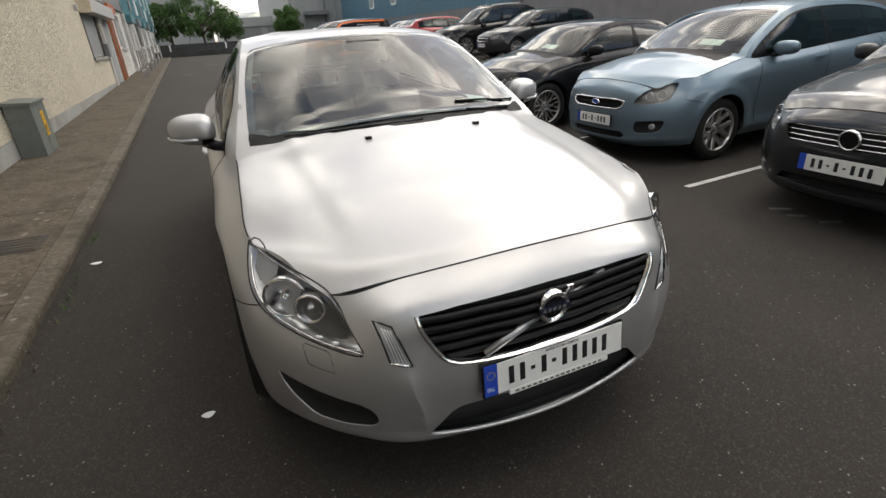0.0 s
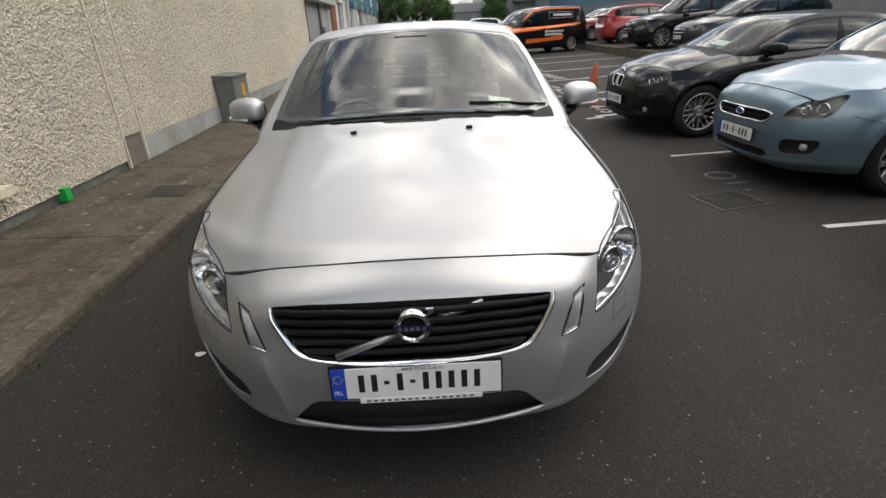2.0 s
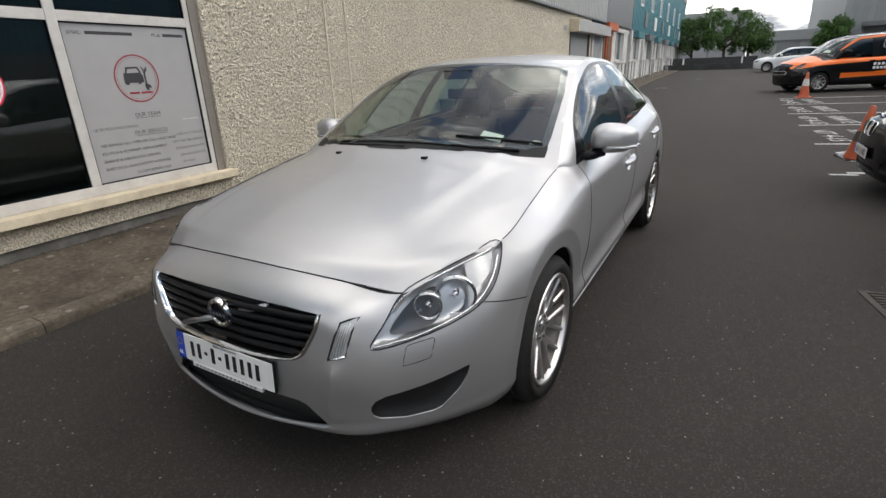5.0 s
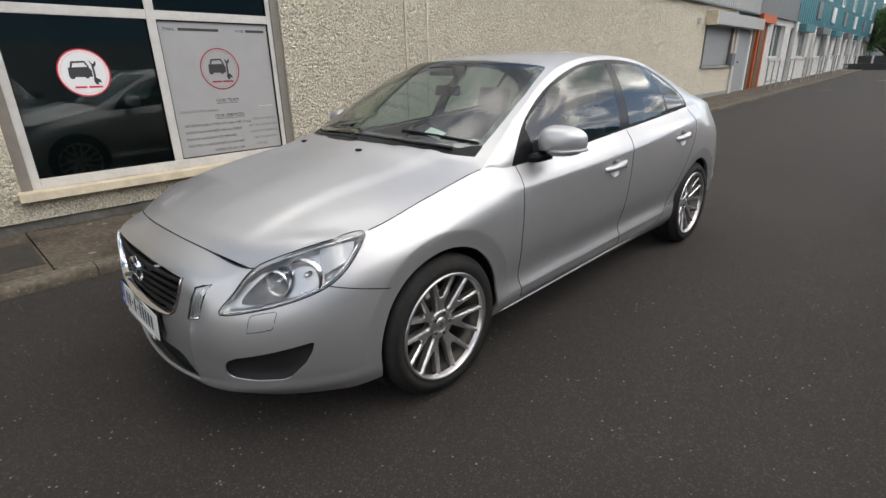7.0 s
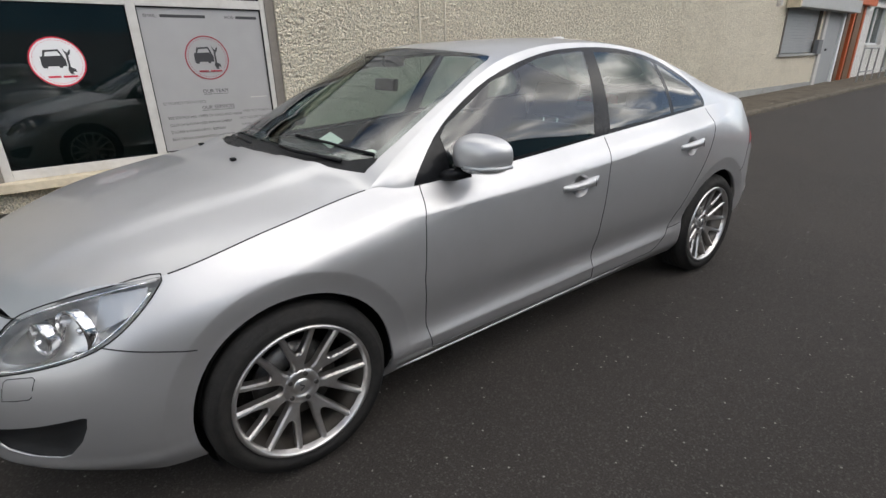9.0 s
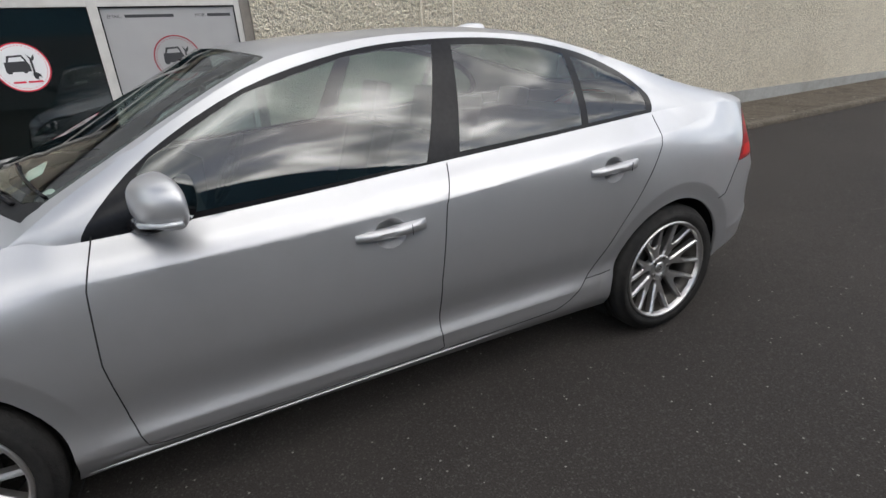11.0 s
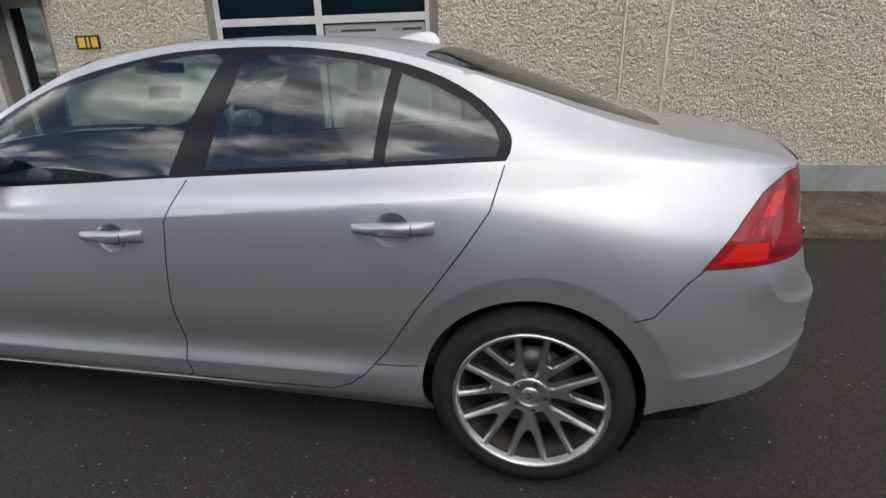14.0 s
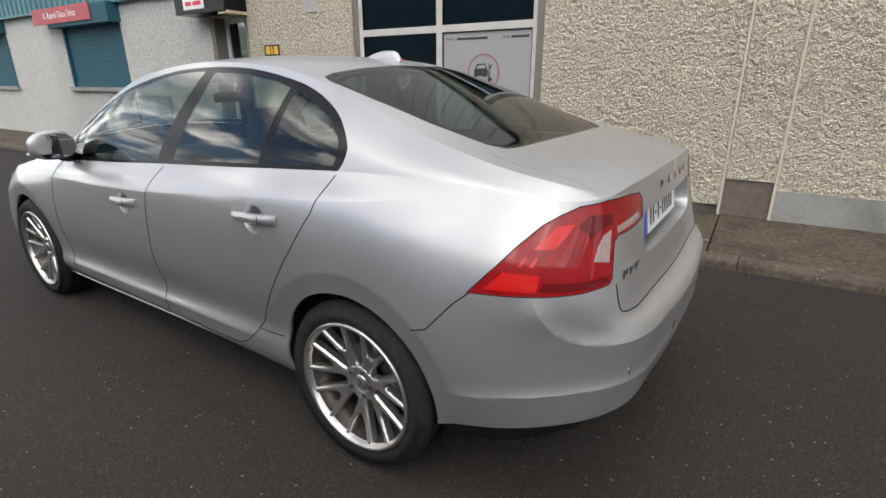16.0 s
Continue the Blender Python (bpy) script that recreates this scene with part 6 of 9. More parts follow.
    # glasshouse
    dlo = outline([(-.87, .90), (-.84, .985), (-.66, 1.145), (-.36, 1.300), (-.02, 1.388), (.28, 1.416), (.63, 1.408), (.96, 1.350), (1.17, 1.262), (1.285, 1.165), (1.302, 1.11), (1.285, 1.07)], 4, closed=False) + [(1.27, .95), (-.87, .85)]
    trim = cut(upper, dlo, AX_SIDE, lambda c: c.x > .45)
    pane_f = cut(trim, [(-.80, 1.0), (-.655, 1.137), (-.362, 1.287), (-.02, 1.374), (.15, 1.393), (.322, 1.400), (.18, 1.018), (-.3, .990), (-.77, .968)], AX_SIDE)
    pane_r = cut(trim, [(.400, 1.394), (.63, 1.387), (.80, 1.364), (.908, 1.336), (.885, 1.066), (.312, 1.036)], AX_SIDE)
    pane_q = cut(trim, [(.945, 1.324), (1.06, 1.284), (1.16, 1.236), (1.245, 1.172), (1.268, 1.125), (1.258, 1.088), (.922, 1.068)], AX_SIDE)
    # top: bonnet, cowl, windscreen, roof, rear screen, boot lid
    hood = cut(topm, [(-.1, -3), (1.2, -3), (1.2, -.98)] + hood_end, AX_TOP, lambda c: c.y < -.8)
    screen = cut(topm, ws, AX_TOP, lambda c: c.y < .2)
    cowl = cut(topm, [(-.1, -1.45), (.66, -1.45), (.715, -1.02), (.712, -.955), (.690, -.905), (-.1, -.905)], AX_TOP, lambda c: c.y < -.85)
    rear_screen = cut(topm, rs, AX_TOP, lambda c: c.y > .8)
    lid = cut(topm, lid_o, AX_TOP, lambda c: c.y > 1.6)
    # ---- panels ----
    P = lambda bm, name, label="", both=False, lip=.012, mat=paint: finish(bm, name, mat, thing, skin, label, both, lip)
    P(hood, "bonnet", "silver bonnet with two soft creases", True)
    P(topm, "roof", "", True, 0)
    P(upper, "side_frame", "", False, 0)
    P(lid, "boot_lid_top", "silver boot lid, slightly dusty", True)
    P(lid_low, "boot_lid_face", "", True, 0)
    P(bumper_f, "front_bumper", "", True, .006)
    P(bumper_r, "rear_bumper", "", True, .015)
    for v in valance.verts:
        v.co.y -= .055 * max(0, v.co.y - 1.7) / .5
        v.co.x -= .030 * min(1.0, v.co.x / .3)
    P(valance, "rear_valance", "black plastic lower valance", False, 0, M["plastic"])
    P(fender, "front_wing", "", False, .015)
    P(door_f, "front_door")
    P(door_r, "rear_door")
    P(low, "rear_wing", "", False, .015)
    for v in cowl.verts:
        v.co.z -= .014 * min(1.0, max(0.0, (.66 - v.co.x) / .22))
    P(cowl, "scuttle", "black plastic scuttle below the windscreen", True, 0, M["plastic"])
    P(trim, "window_trim", "black window surround", False, .006, M["black_trim"])
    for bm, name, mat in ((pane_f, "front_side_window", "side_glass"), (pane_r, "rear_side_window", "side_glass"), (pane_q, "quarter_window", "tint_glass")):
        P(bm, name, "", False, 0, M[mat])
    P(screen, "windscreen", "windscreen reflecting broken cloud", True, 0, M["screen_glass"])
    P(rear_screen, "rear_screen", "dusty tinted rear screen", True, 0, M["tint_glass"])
    # dark ceramic band round the screens, just inside the glass
    for pts, w in ((ws, .028), (rs, .026)):
        mid = Vector((0, sum(p[1] for p in pts) / len(pts)))
        bm = bmesh.new()
        ring_o = [skin.on(max(x, 0), y, AX_TOP, -.004) for x, y in pts]
        ring_i = []
        for x, y in pts:
            q = Vector((max(x, 0), y))
            d = (Vector((0, mid.y)) - q)
            d = Vector((d.x * .9, d.y * .7))
            q = q + d.normalized() * w * 1.25
            ring_i.append(skin.on(max(q.x, 0) if x > 0 else 0, q.y, AX_TOP, -.004))
        for a, b, c, d in zip(ring_o, ring_o[1:], ring_i[1:], ring_i):
            vs = [bm.verts.new(v) for v in (a, b, c, d)]
            bm.faces.new(vs)
        bmesh.ops.remove_doubles(bm, verts=bm.verts, dist=.0005)
        part("screen_border", mirrored(bm, True), M["gloss_black"], thing)
        bm.free()
    # shut lines
    lines = [(fdoor[1:-1] + [(.252, 1.006)], AX_SIDE), (rdoor[6:-1] + [(1.286, 1.066)], AX_SIDE), ([(.875, .412), (.93, .414), (1.025, .416)], AX_SIDE), ([(-1.905, .668), (-1.80, .640), (-1.685, .610)], AX_SIDE), ([(1.668, .645), (1.72, .66), (1.80, .755), (1.845, .795)], AX_SIDE)]
    for pts, axes in lines:
        bm = tube_on(skin, pts, axes)
        part("shut_line", mirrored(bm), M["gap"], thing)
        part("shut_line", bm, M["gap"], thing)
    front = [Vector(cage.levels[-1](2.0 * k / 30)) for k in range(31)]
    sidel = [Vector(cage.levels[-1](4.0 + 1.95 * k / 30)) for k in range(31)]
    deck = [skin.on(x, y, AX_TOP, -.001) for x, y in outline([(.607, 2.095), (.600, 2.05), (.597, 1.95), (.597, 1.86), (.594, 1.79), (.590, 1.73)], 5, False)]
    gutter = [skin.on(x, y, AX_TOP, -.001) for x, y in ((.50, 1.79), (.42, 1.797), (.3, 1.803), (.2, 1.807), (.1, 1.809), (0, 1.81))]
    sill_of_lid = [skin.on(x, z, AX_FRONT, 0, -1) for x, z in outline([(.622, .815), (.624, .755), (.612, .733), (.56, .724), (.44, .716), (.2, .712), (0, .710)], 6, False)]
    for pts, r in ((front, .0028), (gutter, .0010), (sill_of_lid, .0022)):
        bm = bmesh.new()
        add_tube(bm, pts, r, 6)
        part("shut_line", mirrored(bm, True), M["gap"], thing)
        bm.free()
    bm = bmesh.new()
    for pts, r in ((sidel, .0022), (deck, .0013)):
        bm = bmesh.new()
        add_tube(bm, pts, r, 6)
        part("shut_line", mirrored(bm), M["gap"], thing)
        part("shut_line", bm, M["gap"], thing)
    # rounded lip of the sill
    bm = bmesh.new()
    add_tube(bm, [(.879, y, .266 + .018 * y) for y in [-1.02 + 2.05 * k / 20 for k in range(21)]], [.001] + [.0045] * 19 + [.001], 10)
    part("sill_lip", mirrored(bm), paint, thing, smooth=60)
    part("sill_lip", bm, paint, thing, smooth=60)
    # plate pocket in the boot lid
    poly = pocket[:-1] + [pocket[-1]]
    full = poly + [(-x, z) for x, z in poly[::-1][1:-1]]
    bm = bmesh.new()
    rows = []
    for f, lift in ((1.0, 0.0), (.992, -.012), (.972, -.060), (.7, -.063), (.25, -.063)):
        ring = []
        for x, z in full:
            q = skin.on(abs(x) * f, .908 + (z - .908) * f, AX_FRONT, lift, -1)
            q.x = math.copysign(q.x, x) if x else 0.0
            ring.append(bm.verts.new(q))
        rows.append(ring)
    for p, q in zip(rows, rows[1:]):
        for i in range(len(full)):
            bm.faces.new((p[i], p[(i + 1) % len(full)], q[(i + 1) % len(full)], q[i]))
    bm.faces.new(rows[-1])
    part("plate_recess", bm, paint, thing, smooth=50, normals=True)
    # door handles in their scoops
    for bowl, (hy, hz), nm in zip(scoops, ((-.01, .822), (.97, .888)), ("front", "rear")):
        bowl.normal_update()
        for v in bowl.verts:
            q = min(1.0, math.hypot((v.co.y - hy) / .058, (v.co.z - hz) / .052))
            v.co.x -= .036 * (1 - q ** 2.4)
        part("handle_scoop", mirrored(bowl), paint, thing, smooth=60)
        part("handle_scoop", bowl, paint, thing, smooth=60)
        x0 = skin.on(hy, hz, AX_SIDE).x
        bar = bmesh.new()
        secs = []
        for k in range(15):
            f = k / 14
            y = hy - .122 + .25 * f
            lift = .010 + .026 * math.sin(math.pi * min(1, max(0, f))) ** .55
            w = .013 + .006 * f
            xx = skin.on(y, hz + .006, AX_SIDE).x
            secs.append([bar.verts.new((xx - .004 + lift * (.55 + .45 * c) if c > -.2 else xx - .006, y, hz + .002 + .010 * f + w * q)) for c, q in ((-1, -1), (.4, -.95), (1, -.45), (1, .45), (.4, .95), (-1, 1))])
        for a, b in zip(secs, secs[1:]):
            for i in range(6):
                bar.faces.new((a[i], a[(i + 1) % 6], b[(i + 1) % 6], b[i]))
        bar.faces.new(secs[0])
        bar.faces.new(secs[-1][::-1])
        h1 = part("door_handle", mirrored(bar), paint, thing, smooth=50, normals=True)
        h2 = part("door_handle", bar, paint, thing, smooth=50, normals=True)
        for h, sx in ((h1, -1), (h2, 1)):
            lk = bmesh.new()
            yk = hy + .066
            xx = skin.on(yk, hz + .01, AX_SIDE).x + .0335
            add_tube(lk, [(sx * xx, yk, hz - .008), (sx * (xx + .001), yk, hz + .012), (sx * xx, yk, hz + .028)], .0012, 6)
            part("handle_joint", lk, M["gap"], h)
    # wheel wells
    for yc in (-1.388, 1.388):
        for sx in (-1, 1):
            bm = bmesh.new()
            rows = []
            for x, r in ((.90, .357), (.84, .362), (.58, .364), (.56, .0)):
                rows.append([bm.verts.new((sx * x, yc + r * math.cos(a), .338 + r * math.sin(a))) for a in [math.radians(-35 + 250 * k / 30) for k in range(31)]])
            for a, b in zip(rows, rows[1:]):
                for i in range(30):
                    bm.faces.new((a[i], a[i + 1], b[i + 1], b[i]))
            for v in rows[0]:
                hit = skin.on(v.co.y, max(v.co.z, .24), AX_SIDE)
                v.co.x = sx * (hit.x - .028)
            bmesh.ops.remove_doubles(bm, verts=bm.verts, dist=.001)
            part("wheel_arch_liner", bm, M["plastic"], thing, smooth=50)
    bm = box(-.56, .56, -1.95, 1.95, .19, .26)
    part("underbody", bm, M["plastic"], thing)
    # wheels
    for y in (-1.388, 1.388):
        for sx in (-1, 1):
            wheel("wheel", thing, sx * .79, y, .325, .235, .242, sx, 7, M["alloy"], turn=math.pi if y < 0 else 0.0)
    interior(thing, cage, (-.62, -.05, .85, 1.55, .93, 1.05, .72))
    return thing, cage, skin, dict(lens=lens, dayl=dayl, head=head, grille=grille, intake=intake, fog=fog, tail=tail, tail_o=tail_o)


SILVER_CAR, V_CAGE, V_SKIN, V_BITS = build_silver_car()


def head_lamps(thing, skin, lens_bm):
    axis = Vector((.45, -.89, 0)).normalized()
    for sx in (-1, 1):
        lens = mirrored(lens_bm) if sx < 0 else lens_bm.copy()
        flip = Matrix.Diagonal((sx, 1, 1, 1))
        lamp = part("headlamp", lens, M["lens"], thing, "clear headlamp with twin round reflectors")
        skin.dress(lamp)
        # bucket behind the lens
        bk = lens_bm.copy()
        bk.normal_update()
        rim = {v for e in bk.edges if len(e.link_faces) == 1 for v in e.verts}
        for v in bk.verts:
            v.co -= v.normal * (.004 if v in rim else .045)
        bmesh.ops.smooth_vert(bk, verts=[v for v in bk.verts if v not in rim], factor=.5, use_axis_x=True, use_axis_y=True, use_axis_z=True)
        bmesh.ops.transform(bk, matrix=flip, verts=bk.verts)
        part("lamp_bucket", bk, M["lamp_silver"], lamp, smooth=60)
        bm = bmesh.new()
        dark = [(-1.085, .620), (-1.05, .672), (-.985, .722), (-.92, .742), (-.90, .70), (-.92, .645), (-.985, .622)]
        rows = []
        for f, lift in ((1.0, -.030), (.75, -.034), (.4, -.036), (.1, -.036)):
            rows.append([bm.verts.new(flip @ skin.on(-.98 + (a + .98) * f, .675 + (z - .675) * f, AX_FCORNER, lift)) for a, z in outline(dark, 4)])
        for p, q in zip(rows, rows[1:]):
            for i in range(len(p)):
                bm.faces.new((p[i], p[(i + 1) % len(p)], q[(i + 1) % len(p)], q[i]))
        part("lamp_bezel", bm, M["lamp_bezel"], lamp, smooth=60, normals=True)
        for (a, z), r, tilt in (((-.857, .700), .064, 0), ((-.955, .684), .043, 0)):
            c = skin.on(a, z, AX_FCORNER, -.012, 1)
            m = flip @ Matrix.Translation(c) @ axis.to_track_quat("Z", "Y").to_matrix().to_4x4()
            bm = bmesh.new()
            add_lathe(bm, [(.012, -.060), (r * .45, -.050), (r * .8, -.028), (r * .96, -.006), (r, 0), (r * 1.06, -.004), (r * 1.07, -.03)], m, 36)
            part("reflector", bm, M["reflector"], lamp, smooth=45)
            bm = bmesh.new()
            add_lathe(bm, [(.0, -.012), (.010, -.014), (.013, -.022), (.013, -.058)], m, 20)
            part("bulb_shield", bm, M["chrome"], lamp, smooth=45)
            bm = bmesh.new()
            add_lathe(bm, [(r * 1.04, -.01), (r * 1.08, .002), (r * 1.14, -.006)], m, 36)
            part("reflector_ring", bm, M["chrome"], lamp, smooth=45)
        # pale clear corner behind the reflectors and the bright strip along the lower edge
        bm = bmesh.new()
        add_grid(bm, lambda u, v: flip @ skin.on(-.80 + .12 * u, .700 + .055 * u + (.095 - .045 * u) * v, AX_FCORNER, -.022), 8, 8)
        part("corner_reflector", bm, M["lamp_white"], lamp, smooth=60)
        bm = bmesh.new()
        low_edge = [(-1.15, .588), (-1.08, .596), (-1.0, .606), (-.86, .640), (-.775, .676), (-.71, .73), (-.668, .79)]
        add_tube(bm, [flip @ skin.on(a, z, AX_FCORNER, -.006) for a, z in outline(low_edge, 6, False)], .004, 6)
        part("chrome_strip", bm, M["reflector"], lamp, smooth=60)
        bm = bmesh.new()
        up_edge = [(-1.125, .63), (-1.085, .675), (-1.03, .725), (-.93, .764), (-.80, .796), (-.68, .815)]
        add_tube(bm, [flip @ skin.on(a, z, AX_FCORNER, -.006) for a, z in outline(up_edge, 6, False)], .003, 6)
        part("chrome_strip", bm, M["reflector"], lamp, smooth=60)
        bm = bmesh.new()
        add_tube(bm, [flip @ skin.on(a, z, AX_FCORNER, .0) for a, z in V_BITS["head"]], .0024, 6, closed=True)
        part("lamp_seal", bm, M["gap"], lamp)
        # headlamp washer cover
        sq = [(-1.062, .517), (-1.02, .521), (-.974, .529), (-.966, .535), (-.958, .56), (-.949, .588), (-.956, .593), (-1.0, .588), (-1.036, .583), (-1.046, .576), (-1.055, .548)]
        bm = bmesh.new()
        add_tube(bm, [flip @ skin.on(a, z, AX_FCORNER, -.0005) for a, z in sq], .0016, 6, closed=True)
        part("washer_cover_joint", bm, M["gap"], thing)
    lens_bm.free()


def day_lamps(thing, skin, bm0):
    for sx in (-1, 1):
        flip = Matrix.Diagonal((sx, 1, 1, 1))
        bm = bm0.copy()
        bm.normal_update()
        for v in bm.verts:
            v.co -= v.normal * .003
        bmesh.ops.transform(bm, matrix=flip, verts=bm.verts)
        lamp = part("position_lamp", bm, M["lamp_white"], thing, "upright frosted position lamp", smooth=60)
        for k in range(4):
            f = .18 + .2 * k
            b2 = bmesh.new()
            lo, hi = (.459 + .049 * f, .555 + .012 * f), (.498 + .031 * f, .672 + .011 * f)
            add_tube(b2, [flip @ skin.on(lo[0] + (hi[0] - lo[0]) * q, lo[1] + (hi[1] - lo[1]) * q, AX_FRONT, -.002) for q in (.06, .3, .5, .7, .94)], .0024, 6)
            part("lamp_rib", b2, M["lamp_silver"], lamp, smooth=60)
        b2 = bmesh.new()
        add_tube(b2, [flip @ skin.on(a, z, AX_FRONT, .0) for a, z in DAY_LAMP], .0034, 6, closed=True)
        part("lamp_frame", b2, M["gap"], lamp, smooth=60)
        b2 = bmesh.new()
        add_tube(b2, [flip @ skin.on(a, z, AX_FRONT, .001) for a, z in DAY_LAMP[:3]], .004, 6)
        part("chrome_foot", b2, M["chrome"], lamp, smooth=60)
    bm0.free()


def front_face(thing, skin):
    g = new("grille")
    g.parent = thing
    tagged(g, "black slatted grille in a chrome surround with a diagonal bar")
    y_at = lambda x, z, lift: skin.on(abs(x), z, AX_FRONT, lift).y
    bm = bmesh.new()
    add_grid(bm, lambda u, v: Vector((-.46 + .92 * u, y_at(-.46 + .92 * u, .60, 0) + .050, .505 + .20 * v)), 24, 2)
    part("backing", bm, M["gap"], g)
    for k in range(5):
        z = .546 + .034 * k
        half = .36 + .065 * (k / 4)
        bm = bmesh.new()
        secs = []
        for i in range(41):
            x = -half + 2 * half * i / 40
            wob = .0012 * math.cos(x * 28)
            y = y_at(x, .60, 0) + .016
            secs.append([bm.verts.new((x, y + dy, z + dz + wob)) for dy, dz in ((0, -.010), (-.004, 0), (0, .010), (.022, .006), (.022, -.006))])
        for p, q in zip(secs, secs[1:]):
            for i in range(5):
                bm.faces.new((p[i], p[(i + 1) % 5], q[(i + 1) % 5], q[i]))
        part("slat", bm, M["slat"], g, smooth=50)
    path = [(-.425, .700), (-.418, .655), (-.385, .590), (-.355, .550), (-.30, .530), (-.15, .516), (0, .513), (.15, .516), (.30, .530), (.355, .550), (.385, .590), (.418, .655), (.425, .700)]
    bm = bmesh.new()
    sm = outline(path, 6, False)
    secs = []
    for i, (x, z) in enumerate(sm):
        c = Vector((x, y_at(x, z, 0), z))
        d = Vector((-x, 0, .63 - z)).normalized()
        secs.append([bm.verts.new(c + d * a + Vector((0, b, 0))) for a, b in ((-.008, .004), (-.006, -.005), (.0, -.008), (.009, -.005), (.012, .02))])
    for p, q in zip(secs, secs[1:]):
        for i in range(4):
            bm.faces.new((p[i], p[i + 1], q[i + 1], q[i]))
    part("chrome_surround", bm, M["chrome"], g, smooth=60)
    bm = bmesh.new()
    add_tube(bm, [(x, y_at(x, .715, 0) + .003, .7085 - .006 * (x / .42) ** 8) for x in [-.42 + .84 * k / 30 for k in range(31)]], .003, 6)
    part("upper_trim", bm, M["chrome"], g, smooth=60)
    bm = bmesh.new()
    p0, p1 = Vector((-.236, y_at(.236, .56, 0) - .001, .540)), Vector((.212, y_at(.212, .68, 0) + .012, .692))
    d = (p1 - p0).normalized()
    up = d.cross(Vector((0, 1, 0))).normalized()
    for a, b in ((p0, p0.lerp(p1, .43)), (p0.lerp(p1, .57), p1)):
        vs = [bm.verts.new(c + up * u + Vector((0, w, 0))) for c in (a, b) for u, w in ((-.009, .012), (-.009, -.003), (0, -.005), (.009, -.003), (.009, .012))]
        for i in range(4):
            bm.faces.new((vs[i], vs[i + 1], vs[i + 6], vs[i + 5]))
        bm.faces.new(vs[:5][::-1])
        bm.faces.new(vs[5:])
    part("diagonal_bar", bm, M["bar_silver"], g, smooth=40)
    # round badge: chrome ring with an arrow tip and a dark blue band
    bm = bmesh.new()
    m = Matrix.Translation((0, -2.316, .634)) @ Matrix.Rotation(radians(96), 4, "X") @ Matrix.Diagonal((1.24, 1.24, 1, 1))
    add_lathe(bm, [(.030, -.004), (.031, .004), (.036, .008), (.043, .006), (.046, -.004), (.046, -.02)], m, 44)
    add_prism(bm, [(.026, .030), (.030, .026), (.046, .042), (.050, .036), (.052, .054), (.034, .054), (.041, .047)], m @ Matrix.Translation((0, 0, -.002)), .008)
    part("badge_ring", bm, M["chrome"], g, smooth=40, normals=True)
    bm = bmesh.new()
    add_prism(bm, [(-.046, -.010), (.046, -.010), (.046, .010), (-.046, .010)], m @ Matrix.Translation((0, 0, .001)), .009)
    part("badge_band", bm, M["badge_blue"], g, "dark blue badge band", normals=True)
    for k in range(5):
        bm = bmesh.new()
        x = -.030 + .0145 * k
        add_prism(bm, [(x - .0045, -.005), (x + .0045, -.005), (x + .0045, .005), (x - .0045, .005)], m @ Matrix.Translation((0, 0, .0095)), .001)
        part("badge_mark", bm, M["bar_silver"], g, normals=True)
    bm = bmesh.new()
    add_cyl(bm, m @ Vector((0, 0, -.02)), m @ Vector((0, 0, .002)), .033, None, 30)
    part("badge_centre", bm, M["black_trim"], g)
    # lower intake with its dark backing and crossbars
    it = new("lower_intake")
    it.parent = thing
    bm = bmesh.new()
    add_grid(bm, lambda u, v: Vector((-.46 + .92 * u, y_at(-.46 + .92 * u, .33, 0) + .05, .22 + .19 * v)), 24, 2)
    part("intake_backing", bm, M["gap"], it)
    bm = bmesh.new()
    secs = []
    for i in range(31):
        x = -.40 + .8 * i / 30
        y = y_at(x, .30, 0)
        secs.append([bm.verts.new((x, y + dy, z)) for dy, z in ((.06, .330), (.040, .322), (.034, .300), (.034, .262), (.06, .245))])
    for p, q in zip(secs, secs[1:]):
        for i in range(4):
            bm.faces.new((p[i], p[i + 1], q[i + 1], q[i]))
    part("intake_shelf", bm, M["plastic"], it, smooth=50)
    bm = bmesh.new()
    add_tube(bm, [(x, y_at(x, .245, 0) + .002, .236 + .032 * (abs(x) / .43) ** 1.8) for x in [-.43 + .86 * k / 30 for k in range(31)]], .0085, 10)
    part("lower_lip", bm, M["silver"], thing, smooth=60)
    for sx in (-1, 1):
        flip = Matrix.Diagonal((sx, 1, 1, 1))
        bm = bmesh.new()
        cen = Vector((-.99, .375))
        fo = V_BITS["fog"]
        rows = []
        for f, lift in ((1.02, -.0075), (.90, -.020), (.75, -.028), (.4, -.032), (.05, -.032)):
            rows.append([bm.verts.new(flip @ skin.on(cen.x + (a - cen.x) * f, cen.y + (z - cen.y) * f, AX_FCORNER, lift)) for a, z in fo])
        for p, q in zip(rows, rows[1:]):
            for i in range(len(fo)):
                bm.faces.new((p[i], p[(i + 1) % len(fo)], q[(i + 1) % len(fo)], q[i]))
        bm.faces.new(rows[-1])
        part("fog_lamp_blank", bm, M["plastic"], thing, "black grained blanking insert", smooth=50)
    # plate with a small holder lip
    pm = pose(0, -2.338, .460, -4, 0, 0)
    p = number_plate(thing, pm, bars=10)
    star_dots(p, pm)
    letters("country_code", "IRL", .020, pm @ pose(-.238, -.0075, -.030, 90, 0, 0), M["sticker_white"], p, .0006)
    letters("plate_county", "BAILE ATHA CLIATH", .0135, pm @ pose(.02, -.0075, .0435, 90, 0, 0), M["ink"], p, .0006)
    bm = box(-.175, .20, -.009, .0, -.070, -.054, .002)
    bmesh.ops.transform(bm, matrix=pm, verts=bm.verts)
    part("holder_strip", bm, M["plate_white"], p)
